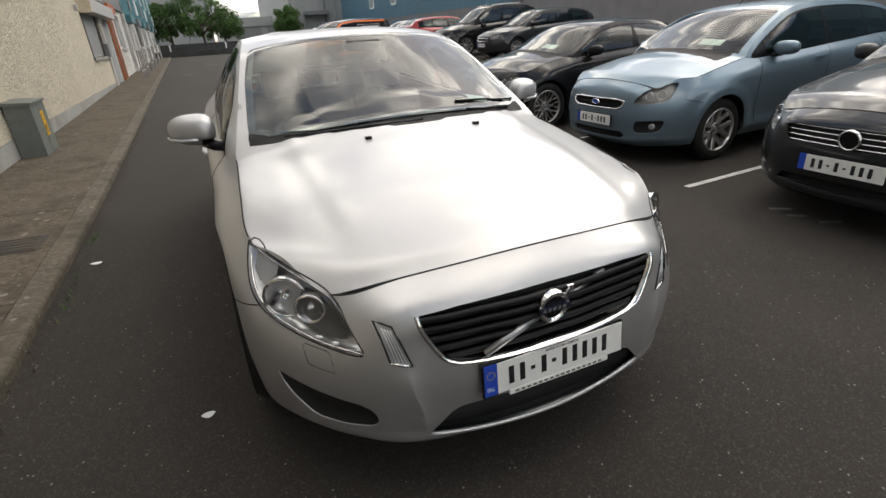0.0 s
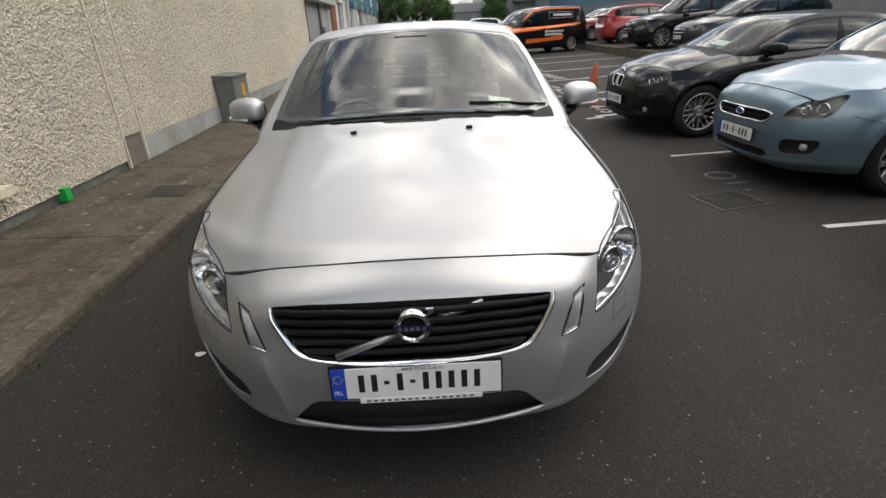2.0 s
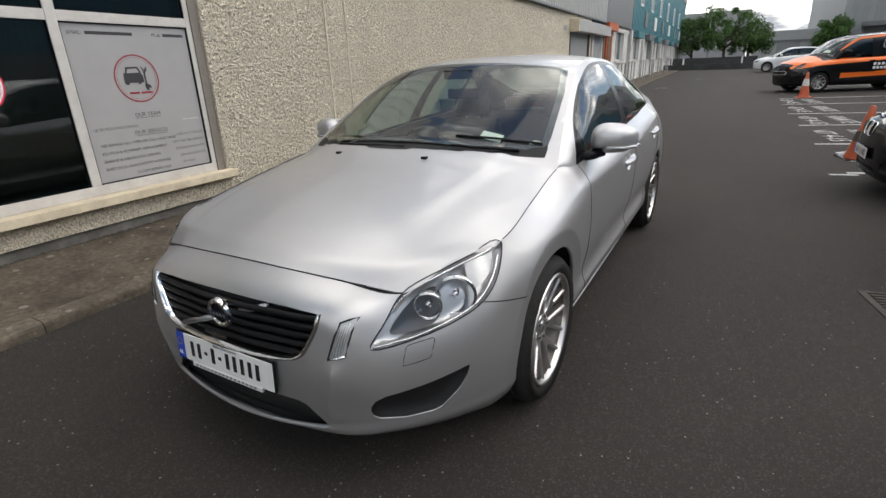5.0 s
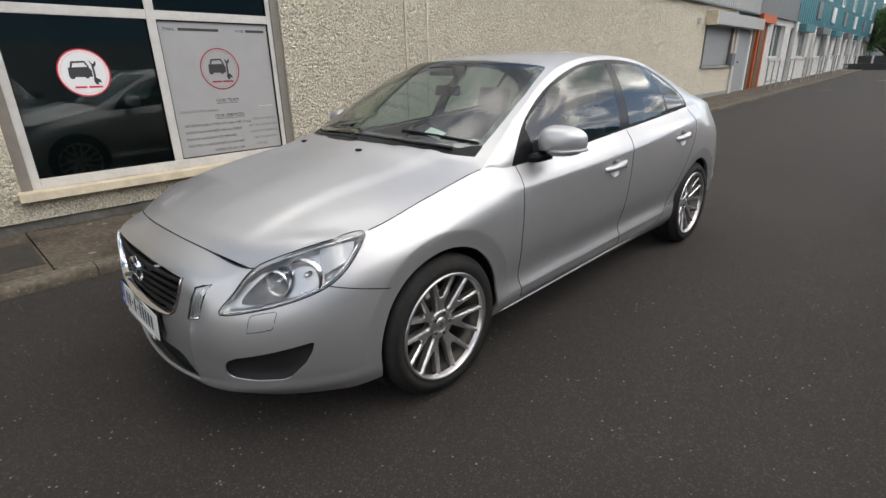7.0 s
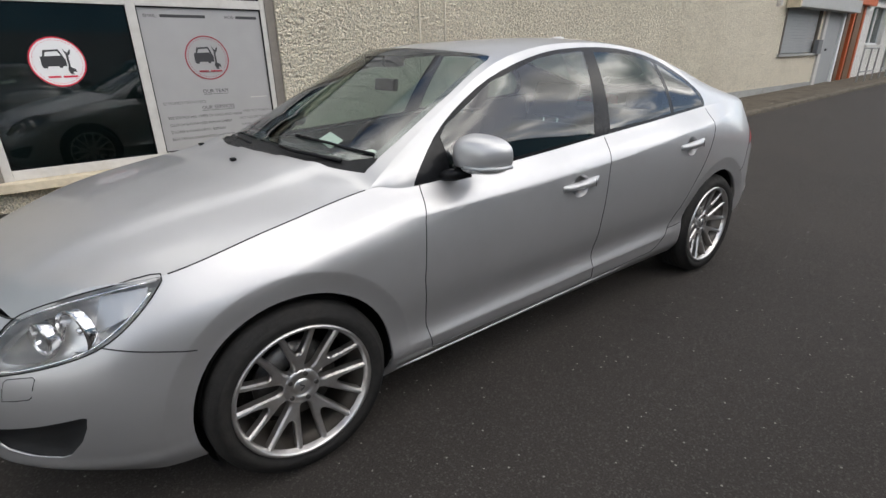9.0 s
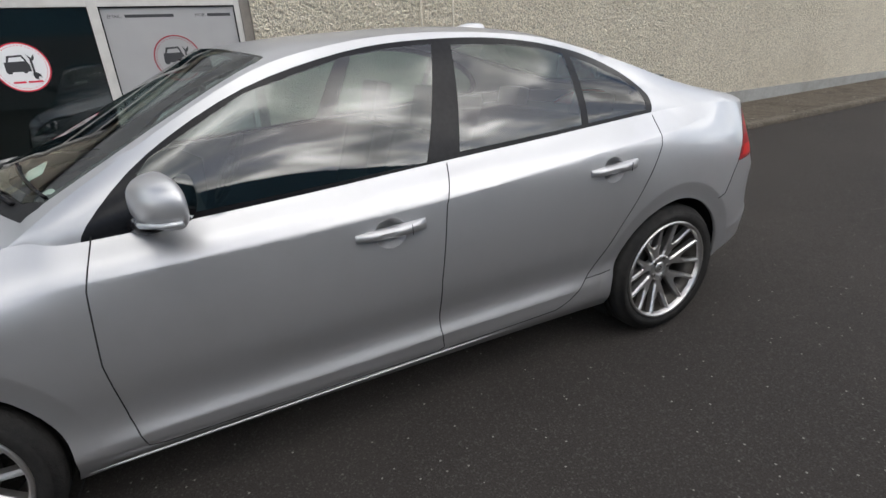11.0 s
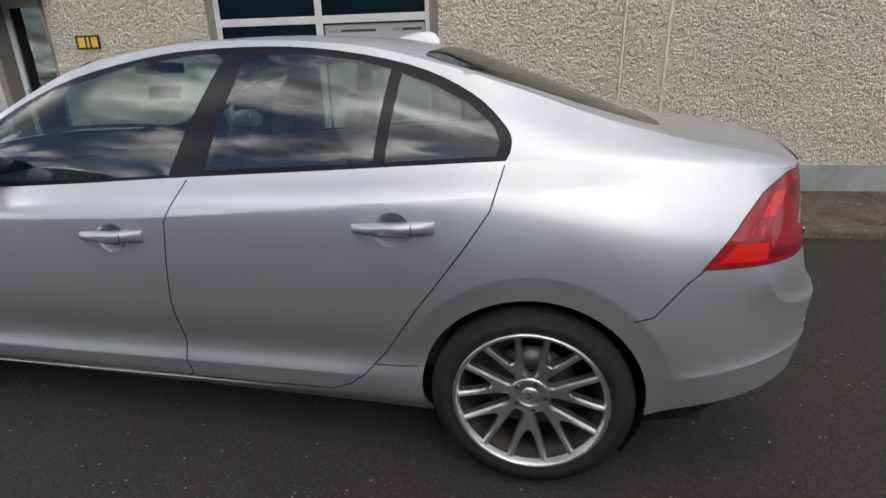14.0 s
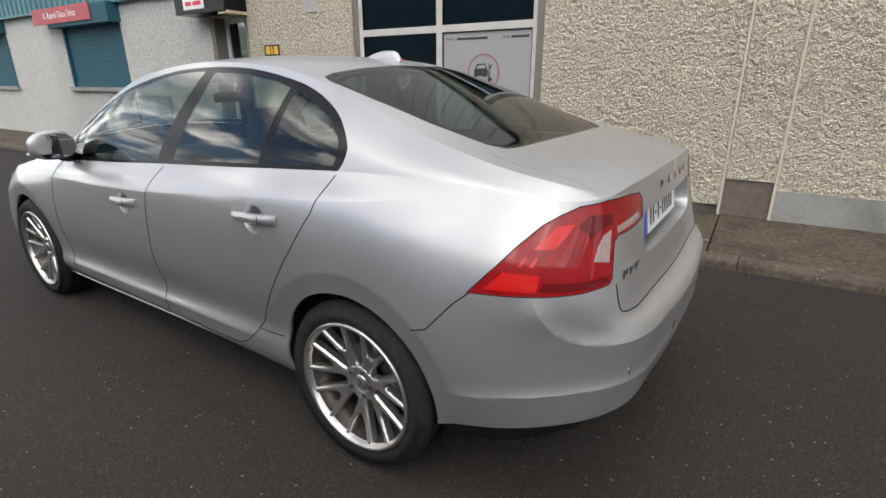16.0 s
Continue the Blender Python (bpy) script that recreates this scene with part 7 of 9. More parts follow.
    for k in range(16):
        bm = box(-.155 + .021 * k, -.155 + .021 * k + .013, -.0098, -.006, -.0655, -.0585)
        bmesh.ops.transform(bm, matrix=pm, verts=bm.verts)
        part("print_bar", bm, M["film_grey"], p)


def tail_face(thing, skin, tail_bm):
    for sx in (-1, 1):
        flip = Matrix.Diagonal((sx, 1, 1, 1))
        lb = mirrored(tail_bm) if sx < 0 else tail_bm.copy()
        lamp = part("tail_lamp", lb, M["red_lens"], thing, "glossy red wraparound tail lamp with a clear reversing section")
        skin.dress(lamp)

        def panel(name, pts, mat, lift):
            bm = bmesh.new()
            poly = []
            for (a0, b0), (a1, b1) in zip(pts, pts[1:] + pts[:1]):
                poly += [(a0 + (a1 - a0) * k / 6, b0 + (b1 - b0) * k / 6) for k in range(6)]
            c = Vector((sum(p[0] for p in poly) / len(poly), sum(p[1] for p in poly) / len(poly)))
            rows = []
            for f in (1.0, .66, .33):
                rows.append([bm.verts.new(flip @ skin.on(c.x + (a - c.x) * f, c.y + (z - c.y) * f, AX_RCORNER, lift)) for a, z in poly])
            for p, q in zip(rows, rows[1:]):
                for i in range(len(poly)):
                    bm.faces.new((p[i], p[(i + 1) % len(poly)], q[(i + 1) % len(poly)], q[i]))
            bm.faces.new(rows[-1])
            return part(name, bm, mat, lamp, smooth=50, normals=True)

        panel("reversing_lens", [(1.090, .968), (1.060, .955), (1.040, .925), (1.026, .888), (1.078, .880), (1.086, .93)], M["lamp_clear"], .0012)
        panel("dark_band", [(.865, .815), (.880, .838), (1.0, .838), (1.076, .845), (1.078, .826), (.98, .815)], M["red_dark"], .0012)
        panel("fog_segment", [(.726, .812), (.778, .862), (.872, .858), (.858, .812)], M["red_bright"], .0012)
        panel("upper_segment", [(.863, .925), (.93, .985), (.980, .990), (.948, .955), (.915, .925)], M["red_bright"], .0012)
        panel("dark_corner", [(.985, .985), (1.022, 1.010), (1.095, 1.012), (1.096, .982), (1.055, .972), (1.020, .948), (1.005, .965)], M["red_dark"], .0012)
        panel("inner_clear", [(1.112, .972), (1.226, .990), (1.236, .968), (1.112, .953)], M["lamp_clear"], .0012)
        for k in range(2):
            panel("lamp_rib", [(.815 + .03 * k, .880), (.835 + .03 * k, .904), (.842 + .03 * k, .904), (.824 + .03 * k, .878)], M["red_bright"], .0014)
        bm = bmesh.new()
        loop = []
        for (a0, b0), (a1, b1) in zip(V_BITS["tail_o"], V_BITS["tail_o"][1:] + V_BITS["tail_o"][:1]):
            loop += [(a0 + (a1 - a0) * k / 4, b0 + (b1 - b0) * k / 4) for k in range(4)]
        add_tube(bm, [flip @ skin.on(a, z, AX_RCORNER, 0) for a, z in loop], .0017, 6, closed=True)
        part("lamp_seal", bm, M["gap"], lamp)
    tail_bm.free()
    # plate recess and plate on the boot lid
    pm = pose(0, 2.158, .905, 0, 0, 180) @ pose(0, 0, 0, -8, 0, 0)
    bm = bmesh.new()
    number_plate(thing, pm, "rear_number_plate")
    for k in range(5):
        x = -.20 + .10 * k
        c = skin.on(abs(x), 1.035, AX_FRONT, .001, -1)
        bm = box(x - .017, x + .017, c.y - .002, c.y + .004, c.z - .013, c.z + .013, .003)
        part("boot_letter_block", bm, M["chrome"], thing)
    for k in range(3):
        x = .575 - .043 * k
        c = skin.on(x, .835, AX_FRONT, .001, -1)
        bm = box(x - .017, x + .017, c.y - .004, c.y + .004, c.z - .014, c.z + .014, .003)
        part("model_badge_block", bm, M["chrome"], thing)
    for x in (-.60, -.22, .22, .60):
        c = skin.on(abs(x), .545, AX_FRONT, -.001, -1)
        c.x = x
        bm = bmesh.new()
        add_cyl(bm, c + Vector((0, -.010, 0)), c + Vector((0, .001, 0)), .0125, .011, 20)
        part("parking_sensor", bm, M["silver"], thing, smooth=40)
        b2 = bmesh.new()
        add_tube(b2, [c + Vector((.014 * math.cos(t), .0015, .014 * math.sin(t))) for t in [2 * math.pi * k / 20 for k in range(20)]], .0012, 6, closed=True)
        part("sensor_joint", b2, M["gap"], thing)


def mirrors_and_trim(thing, skin):
    for sx in (-1, 1):
        mir = new("door_mirror")
        mir.parent = thing
        tagged(mir, "silver door mirror with a black base and an indicator strip")
        flip = Matrix.Diagonal((sx, 1, 1, 1))
        c = Vector((.950, -.625, 1.048))

        def shell_at(u, v, k=1.0):
            # rounded shell: flat towards the rear, bulging forwards, tapering outwards
            a, b = 2 * math.pi * u, math.pi * v
            e = lambda t, p: math.copysign(abs(t) ** p, t)
            x = .108 * e(math.cos(a) * math.sin(b), .75)
            z = .074 * e(math.sin(a) * math.sin(b), .75)
            y = -.085 * math.cos(b) * (1.0 if math.cos(b) > 0 else .35)
            z *= 1 - .12 * (x / .108)
            y += .035 * (x / .108)
            return c + Vector((x, y, z)) * k

        bm = bmesh.new()
        add_grid(bm, lambda u, v: flip @ shell_at(u, v), 36, 20)
        bmesh.ops.remove_doubles(bm, verts=bm.verts, dist=.0008)
        part("mirror_cap", bm, M["silver"], mir, smooth=60, normals=True)
        bm = bmesh.new()

        def under(u, v):
            p = shell_at(u, v, 1.0)
            q = c + (p - c) * 1.012
            q.x = c.x + (q.x - c.x) * .86 - .012
            q.z = max(min(q.z, c.z - .040), c.z - .078)
            return flip @ q

        add_grid(bm, under, 36, 20)
        bmesh.ops.remove_doubles(bm, verts=bm.verts, dist=.0008)
        part("mirror_base", bm, M["black_trim"], mir, smooth=60, normals=True)
        bm = bmesh.new()
        add_tube(bm, [flip @ Vector(p) for p in ((.80, -.74, .962), (.86, -.70, .970), (.905, -.655, .982))], [.022, .026, .022], 12)
        part("mirror_arm", bm, M["black_trim"], mir, smooth=60)
        bm = bmesh.new()
        add_tube(bm, [flip @ (c + Vector(p) * 1.0) for p in ((-.02, -.088, -.040), (.05, -.068, -.040), (.10, -.015, -.037), (.112, .03, -.034))], .0075, 8)
        part("indicator_strip", bm, M["lamp_white"], mir, smooth=60)
        bm = bmesh.new()
        add_prism(bm, [(.094 * math.copysign(abs(math.cos(t)) ** .7, math.cos(t)), .062 * math.copysign(abs(math.sin(t)) ** .7, math.sin(t))) for t in [2 * math.pi * k / 28 for k in range(28)]],
                  flip @ Matrix.Translation((.950, -.592, 1.048)) @ Matrix.Rotation(radians(-90), 4, "X") @ Matrix.Rotation(radians(20), 4, "Y"), .004)
        part("mirror_glass", bm, M["mirror"], mir, normals=True)
        # black sail panel where the mirror meets the door
        bm = bmesh.new()
        add_grid(bm, lambda u, v: flip @ skin.on(-.845 + .15 * u, .955 + .02 * u + v * (.01 + .115 * u), AX_SIDE, .003), 6, 6)
        part("mirror_sail", bm, M["black_trim"], mir, smooth=60)
    # wipers
    for name, pts in (("wiper", ((.60, -1.035), (.48, -1.10), (.40, -1.135), (.30, -1.155))), ("wiper", ((-.56, -1.06), (-.40, -1.135), (-.2, -1.185), (.05, -1.20)))):
        w = new(name)
        w.parent = thing
        bm = bmesh.new()
        arm = [skin.on(abs(x), y, AX_TOP, .006 if pts[0][0] > 0 else -.012) for x, y in pts]
        for p, (x, y) in zip(arm, pts):
            p.x = x
        add_tube(bm, arm, [.008, .008, .007, .006], 8)
        part("wiper_arm", bm, M["black_trim"], w, smooth=50)
        bm = bmesh.new()
        blade = []
        x0, y0 = pts[0]
        x1, y1 = pts[-1]
        for k in range(9):
            f = k / 8
            x = x0 + .10 * (1 if x0 > 0 else 0) * (1 - f) + (x1 - x0) * f - .02
            y = -1.10 + .13 * min(1, abs(x) / .72) ** 2 * 1.4 + .0
            q = skin.on(abs(x), y - (.0 if x0 > 0 else .012), AX_TOP, .005 if x0 > 0 else -.010)
            q.x = x
            blade.append(q)
        add_tube(bm, blade, .006, 6)
        part("wiper_blade", bm, M["black_trim"], w, smooth=50)
    for x in (-.255, .255):
        c = skin.on(abs(x), -1.335, AX_TOP, .0)
        bm = box(x - .014, x + .014, c.y - .010, c.y + .012, c.z - .002, c.z + .010, .004)
        part("washer_jet", bm, M["black_trim"], thing, smooth=40)
    # roof fin
    bm = bmesh.new()
    secs = []
    for f in [k / 12 for k in range(13)]:
        y = .735 + .20 * f
        h = .045 * math.sin(math.pi * min(1, f * .62 + .02)) ** .8 * (1 if f < .9 else (1 - f) / .1 * .6 + .4)
        w = .024 * math.sin(math.pi * (.08 + .84 * f)) ** .6
        z = skin.on(.0, y, AX_TOP).z - .003
        secs.append([bm.verts.new((w * q, y, z + h * r)) for q, r in ((-1, 0), (-.8, .5), (-.35, .92), (0, 1), (.35, .92), (.8, .5), (1, 0))])
    for p, q in zip(secs, secs[1:]):
        for i in range(6):
            bm.faces.new((p[i], p[i + 1], q[i + 1], q[i]))
    bm.faces.new(secs[-1])
    bm.faces.new(secs[0][::-1])
    part("aerial_fin", bm, M["silver"], thing, "pale roof aerial fin", smooth=50, normals=True)
    # paper discs behind the windscreen
    for x, y, w, h in ((.44, -1.0, .055, .032), (.66, -.955, .040, .040)):
        bm = bmesh.new()
        c = skin.on(x, y, AX_TOP, -.008)
        dx = skin.on(x + .03, y, AX_TOP, -.008) - skin.on(x - .03, y, AX_TOP, -.008)
        dy = skin.on(x, y + .03, AX_TOP, -.008) - skin.on(x, y - .03, AX_TOP, -.008)
        m = Matrix.Translation(c)
        poly = [(-1, -1), (1, -1), (1, 1), (-1, 1)] if w > h else [(math.cos(t), math.sin(t)) for t in [2 * math.pi * k / 24 for k in range(24)]]
        vs = [bm.verts.new(c + dx.normalized() * a * w + dy.normalized() * b * h) for a, b in poly]
        bm.faces.new(vs)
        ret = bmesh.ops.extrude_face_region(bm, geom=bm.faces[:])
        bmesh.ops.translate(bm, vec=(0, .001, -.002), verts=[v for v in ret["geom"] if isinstance(v, bmesh.types.BMVert)])
        part("windscreen_disc", bm, M["paper"], thing, "paper disc on the windscreen")
    # sensor housing at the top of the windscreen
    bm = bmesh.new()
    add_box(bm, -.10, .10, -.52, -.40, 1.345, 1.40, .02)
    part("sensor_housing", bm, M["black_trim"], thing, smooth=40)


M["red_bright"] = material("red_lens_bright", (0.56, 0.012, 0.010), rough=0.3, coat=0.45, spec=0.2)
M["lamp_clear"] = material("clear_lens", (0.42, 0.30, 0.29), rough=0.2, metal=0.2, coat=1.0, vary=0.15, scale=60)
M["badge_blue"] = material("badge_blue", (0.01, 0.013, 0.03), rough=0.25, coat=0.5)
head_lamps(SILVER_CAR, V_SKIN, V_BITS["lens"])
day_lamps(SILVER_CAR, V_SKIN, V_BITS["dayl"])
front_face(SILVER_CAR, V_SKIN)
tail_face(SILVER_CAR, V_SKIN, V_BITS["tail"])
mirrors_and_trim(SILVER_CAR, V_SKIN)


# ---- the other vehicles ----
def stretch(xs, ys):
    """A piecewise linear map."""
    return lambda t: float(np.interp(t, xs, ys)) if xs[0] <= t <= xs[-1] else (ys[0] + t - xs[0] if t < xs[0] else ys[-1] + t - xs[-1])


def warp_levels(sx, fy, fz, blunt=0.0):
    out = []
    for rows in SILVER_LEVELS:
        out.append([(s, x * sx, fy(y), fz(z)) for s, x, y, z in rows])
    return out


def hatch_cage(sx=.985, nose=-2.20, half_wb=1.32, tail=2.14, top=1.49, belt=1.0, flare=.012):
    fy = stretch([-2.345, -1.388, 1.388, 2.3], [nose, -half_wb, half_wb, tail])
    fz = stretch([0, .2, .8, 1.1], [0, .2, .8 * belt, 1.06 * belt])
    k = (top - .97 * belt) / (1.49 - .97)
    h = lambda z: .97 * belt + (z - .97) * k
    rear = tail - 2.14
    mid = lambda y: y + rear * max(0, min(1, (y + .3) / 2))
    levels = warp_levels(sx, fy, fz)
    s6 = levels[-1][6]
    s15 = levels[-1][15]
    rail = [(6, *s6[1:]), (7, .735 * sx, -.78, h(1.12)), (8, .65 * sx, -.28, h(1.375)), (8.6, .61 * sx, mid(.08), h(1.44)), (9.2, .595 * sx, mid(.5), h(1.455)), (10, .59 * sx, mid(.9), h(1.447)),
            (10.7, .585 * sx, mid(1.2), h(1.425)), (11.5, .58 * sx, mid(1.5), h(1.385)), (12.2, .585 * sx, mid(1.74), h(1.315)), (13, .60 * sx, mid(1.93), h(1.20)), (14, .60 * sx, mid(2.03), h(1.10)), (15, *s15[1:])]
    c15 = levels[-1][17]
    crown = [(2, levels[-1][0][2], levels[-1][0][3], 2.0), (3, fy(-2.07), fz(.862), 2.4), (4, fy(-1.90), fz(.905), 2.4), (5, fy(-1.60), fz(.98), 2.4), (6, -1.22, fz(1.04), 2.2), (7, -.88, h(1.17), 2.0), (8.2, -.36, h(1.43), 2.2),
             (9, mid(.2), h(1.49), 2.6), (10, mid(.8), h(1.485), 2.6), (10.7, mid(1.2), h(1.465), 2.4), (12, mid(1.76), h(1.375), 2.3), (13, mid(1.98), h(1.22), 2.2), (14, mid(2.07), h(1.11), 2.2), (15, c15[2], c15[3], 2.0)]
    return Cage(levels, rail, crown, (-half_wb, half_wb), flare)


def saloon_cage(sx=.975, nose=-2.15, half_wb=1.38, tail=2.36, top=1.42, flare=.010):
    fy = stretch([-2.345, -1.388, 1.388, 2.3], [nose, -half_wb, half_wb, tail])
    k = (top - .9) / (1.475 - .9)
    fz = lambda z: z if z < .9 else .9 + (z - .9) * k
    levels = warp_levels(sx, fy, fz)
    rail = [(s, x * sx, fy(y), fz(z)) for s, x, y, z in SILVER_RAIL]
    crown = [(s, fy(y), fz(z), k2) for s, y, z, k2 in SILVER_CROWN]
    return Cage(levels, rail, crown, (-half_wb, half_wb), flare)


def vehicle(name, label, cage, paint, spec, m, group="parked cars", res=(110, 26)):
    """A parked car from its cage: panels, glass, lamps, grille, plate, wheels and a plain cabin."""
    thing = empty(name)
    low, upper, topm = shell(cage, res[0], res[1], 14)
    skin = Skin(low, upper, topm)
    L, R = cage.levels[-1], cage.rail
    side = lambda c: c.x > .55
    r = spec.get("r", .32)
    for yc in cage.axles:
        cut(low, circle(yc, r + .012, r + .028, 32), AX_SIDE, side).free()
    corner = lambda c: c.x > .3 and c.y < cage.axles[0]
    lamp = cut(low, outline(spec["lamp"], 3), AX_FCORNER, corner) if "lamp" in spec else None
    front = lambda c: c.y < cage.axles[0] - .3
    opened = []
    for poly in spec.get("grilles", ()):
        cut(low, poly, AX_FRONT, front).free()
        opened.append(poly)
    for poly in spec.get("fogs", ()):
        cut(low, outline(poly, 3), AX_FCORNER, corner).free()
    black = cut(low, spec["black"], AX_FRONT, front) if "black" in spec else None
    tail = cut(low, spec["tail"], AX_RCORNER, lambda c: c.x > .3 and c.y > cage.axles[1] + .1) if "tail" in spec else None
    bands = [(cut(low, poly, AX_SIDE, lambda c: c.x > .5), mat) for poly, mat in spec.get("bands", ())]
    bands += [(cut(upper, poly, AX_SIDE, lambda c: c.x > .3), mat) for poly, mat in spec.get("bands_up", ())]
    # side windows between the belt line and the roof rail
    s0, s1 = spec.get("dlo", (6.5, 12.2))
    n = 22
    inset = spec.get("inset", .05)
    topl = [(R(s0 + (s1 - s0) * k / n)[1], R(s0 + (s1 - s0) * k / n)[2] - inset) for k in range(n + 1)]
    topl = [(y, max(z, np.interp(y, [L(6 + .25 * j)[1] for j in range(34)], [L(6 + .25 * j)[2] for j in range(34)]) + .02)) for y, z in topl]
    y_a, y_b = topl[0][0], topl[-1][0]
    dlo = topl + [(y_b + .02, .7), (y_a - .08, .7)]
    trim = cut(upper, dlo, AX_SIDE, lambda c: c.x > .4)
    panes = []
    belt = lambda y: float(np.interp(y, [L(6 + .25 * j)[1] for j in range(34)], [L(6 + .25 * j)[2] for j in range(34)])) + .022
    roofl = lambda y: float(np.interp(y, [q[0] for q in topl], [q[1] for q in topl])) - .022
    for a, b, lean in spec.get("panes", ((-.75, .22, .06), (.32, 1.25, .05))):
        ys = [a + (b - a) * k / 8 for k in range(9)]
        poly = [(y + (lean if k == 8 else 0), max(roofl(y), belt(y) + .004)) for k, y in enumerate(ys)] + [(y, belt(y)) for y in ys[::-1]]
        panes.append(cut(trim, poly, AX_SIDE))
    es = lambda s, u: cage.top(s, u)
    a, b = spec.get("screen", (6.2, 8.1))
    ring = [(-.1, es(a, 0).y)] + [(es(a, u).x, es(a, u).y) for u in (0, .3, .6, .8, .92)] + [(es(a + (b - a) * f, .93).x, es(a + (b - a) * f, .93).y) for f in (.3, .6, .9)] + [(es(b, u).x, es(b, u).y) for u in (.9, .6, .3, 0)] + [(-.1, es(b, 0).y)]
    screen = cut(topm, ring, AX_TOP, lambda c: c.y < .3)
    a, b = spec.get("rear", (10.9, 12.8))
    rear = None
    if a:
        ring = [(-.1, es(a, 0).y)] + [(es(a, u).x, es(a, u).y) for u in (0, .3, .6, .8, .9)] + [(es(b, u).x, es(b, u).y) for u in (.85, .6, .3, 0)] + [(-.1, es(b, 0).y)]
        rear = cut(topm, ring, AX_TOP, lambda c: c.y > .6)
    cowl = take(topm, [f for f in topm.faces if es(5.9, 0).y < f.calc_center_median().y < es(6.25, .95).y + .01 and f.calc_center_median().x < .68])
    F = lambda bm, nm, mat, both=False, lb="", lip=0: finish(bm, nm, mat, thing, skin, lb, both, lip)
    if "bonnet_mat" in spec:
        yb = es(5.85, 0).y
        F(take(topm, [f for f in topm.faces if f.calc_center_median().y < yb]), "bonnet", spec["bonnet_mat"], True)
        F(topm, "roof", paint, True)
    else:
        F(topm, "bonnet_and_roof", paint, True)
    F(upper, "side_frame", paint)
    F(low, "body_side", paint, True, lip=.012)
    F(cowl, "scuttle", M["plastic"], True)
    F(trim, "window_trim", M["black_trim"], lip=.006)
    for p in panes:
        F(p, "side_window", M["tint_glass"])
    F(screen, "windscreen", M["car_glass"], True)
    if rear:
        F(rear, "rear_window", M["tint_glass"], True)
    if black:
        F(black, "lower_bumper", M["plastic"], True, "black plastic lower bumper")
    for bm, mat in bands:
        F(bm, "stripe", mat)
    if tail:
        F(tail, "tail_lamp", M["red_lens"], False, "red tail lamp")
    if lamp:
        bk = lamp.copy()
        bk.normal_update()
        rim = {v for e in bk.edges if len(e.link_faces) == 1 for v in e.verts}
        for v in bk.verts:
            v.co -= v.normal * (.003 if v in rim else .035)
        part("lamp_bucket", mirrored(bk), M["lamp_bezel"], thing, smooth=60)
        part("lamp_bucket", bk, M["lamp_bezel"], thing, smooth=60)
        F(lamp, "headlamp", M["lens"], False, "clear headlamp")
        cx = sum(p[0] for p in spec["lamp"]) / len(spec["lamp"])
        cz = sum(p[1] for p in spec["lamp"]) / len(spec["lamp"])
        axis = Vector((.45, -.89, 0)).normalized()
        for sx in (-1, 1):
            for da, rr in spec.get("bulbs", ((-.06, .038), (.05, .045))):
                c = skin.on(cx + da, cz + da * .12, AX_FCORNER, -.012)
                mm = Matrix.Diagonal((sx, 1, 1, 1)) @ Matrix.Translation(c) @ axis.to_track_quat("Z", "Y").to_matrix().to_4x4()
                part("reflector", add_lathe(bmesh.new(), [(.008, -.035), (rr * .6, -.026), (rr * .95, -.005), (rr, 0), (rr * 1.06, -.01)], mm, 24), M["reflector"], thing, smooth=50)
    y_at = lambda x, z: skin.on(abs(x), z, AX_FRONT).y
    for gi, poly in enumerate(opened):
        g = new("grille")
        g.parent = thing
        xs, zs = [p[0] for p in poly], [p[1] for p in poly]
        x0, x1, z0, z1 = min(xs), max(xs), min(zs), max(zs)
        if x0 < 0:
            x0 = -x1
        for sx in ((1,) if x0 < 0 else (1, -1)):
            bm = bmesh.new()
            add_grid(bm, lambda u, v: Vector((sx * (x0 + (x1 - x0) * u), y_at(x0 + (x1 - x0) * u, (z0 + z1) / 2) + .04, z0 - .02 + (z1 - z0 + .04) * v)), 12, 2)
            part("backing", bm, M["gap"], g)
            nb = max(2, int((z1 - z0) / .03))
            for k in range(nb):
                z = z0 + (z1 - z0) * (k + .5) / nb
                bm = bmesh.new()
                add_tube(bm, [(sx * x, y_at(x, z) + .014, z) for x in [x0 + (x1 - x0) * j / 12 for j in range(13)]], .005, 6)
                part("slat", bm, M["chrome"] if spec.get("chrome_slats") and gi == 0 else M["black_trim"], g, smooth=60)
            if gi < spec.get("chrome_rings", 1):
                bm = bmesh.new()
                pts = [p for p in poly if p[0] >= 0] if x0 >= 0 else [(max(p[0], 0), p[1]) for p in poly]
                if x0 < 0:
                    half = [p for p in poly if p[0] > 0]
                    loop = half + [(-p[0], p[1]) for p in half[::-1]]
                else:
                    loop = [(p[0], p[1]) for p in poly]
                dense = []
                for (a0, b0), (a1, b1) in zip(loop, loop[1:] + loop[:1]):
                    dense += [(a0 + (a1 - a0) * f / 6, b0 + (b1 - b0) * f / 6) for f in range(6)]
                add_tube(bm, [(sx * x, y_at(x, z) - .002, z) for x, z in dense], .009, 6, closed=True)
                part("chrome_frame", bm, M["chrome"], g, smooth=60)
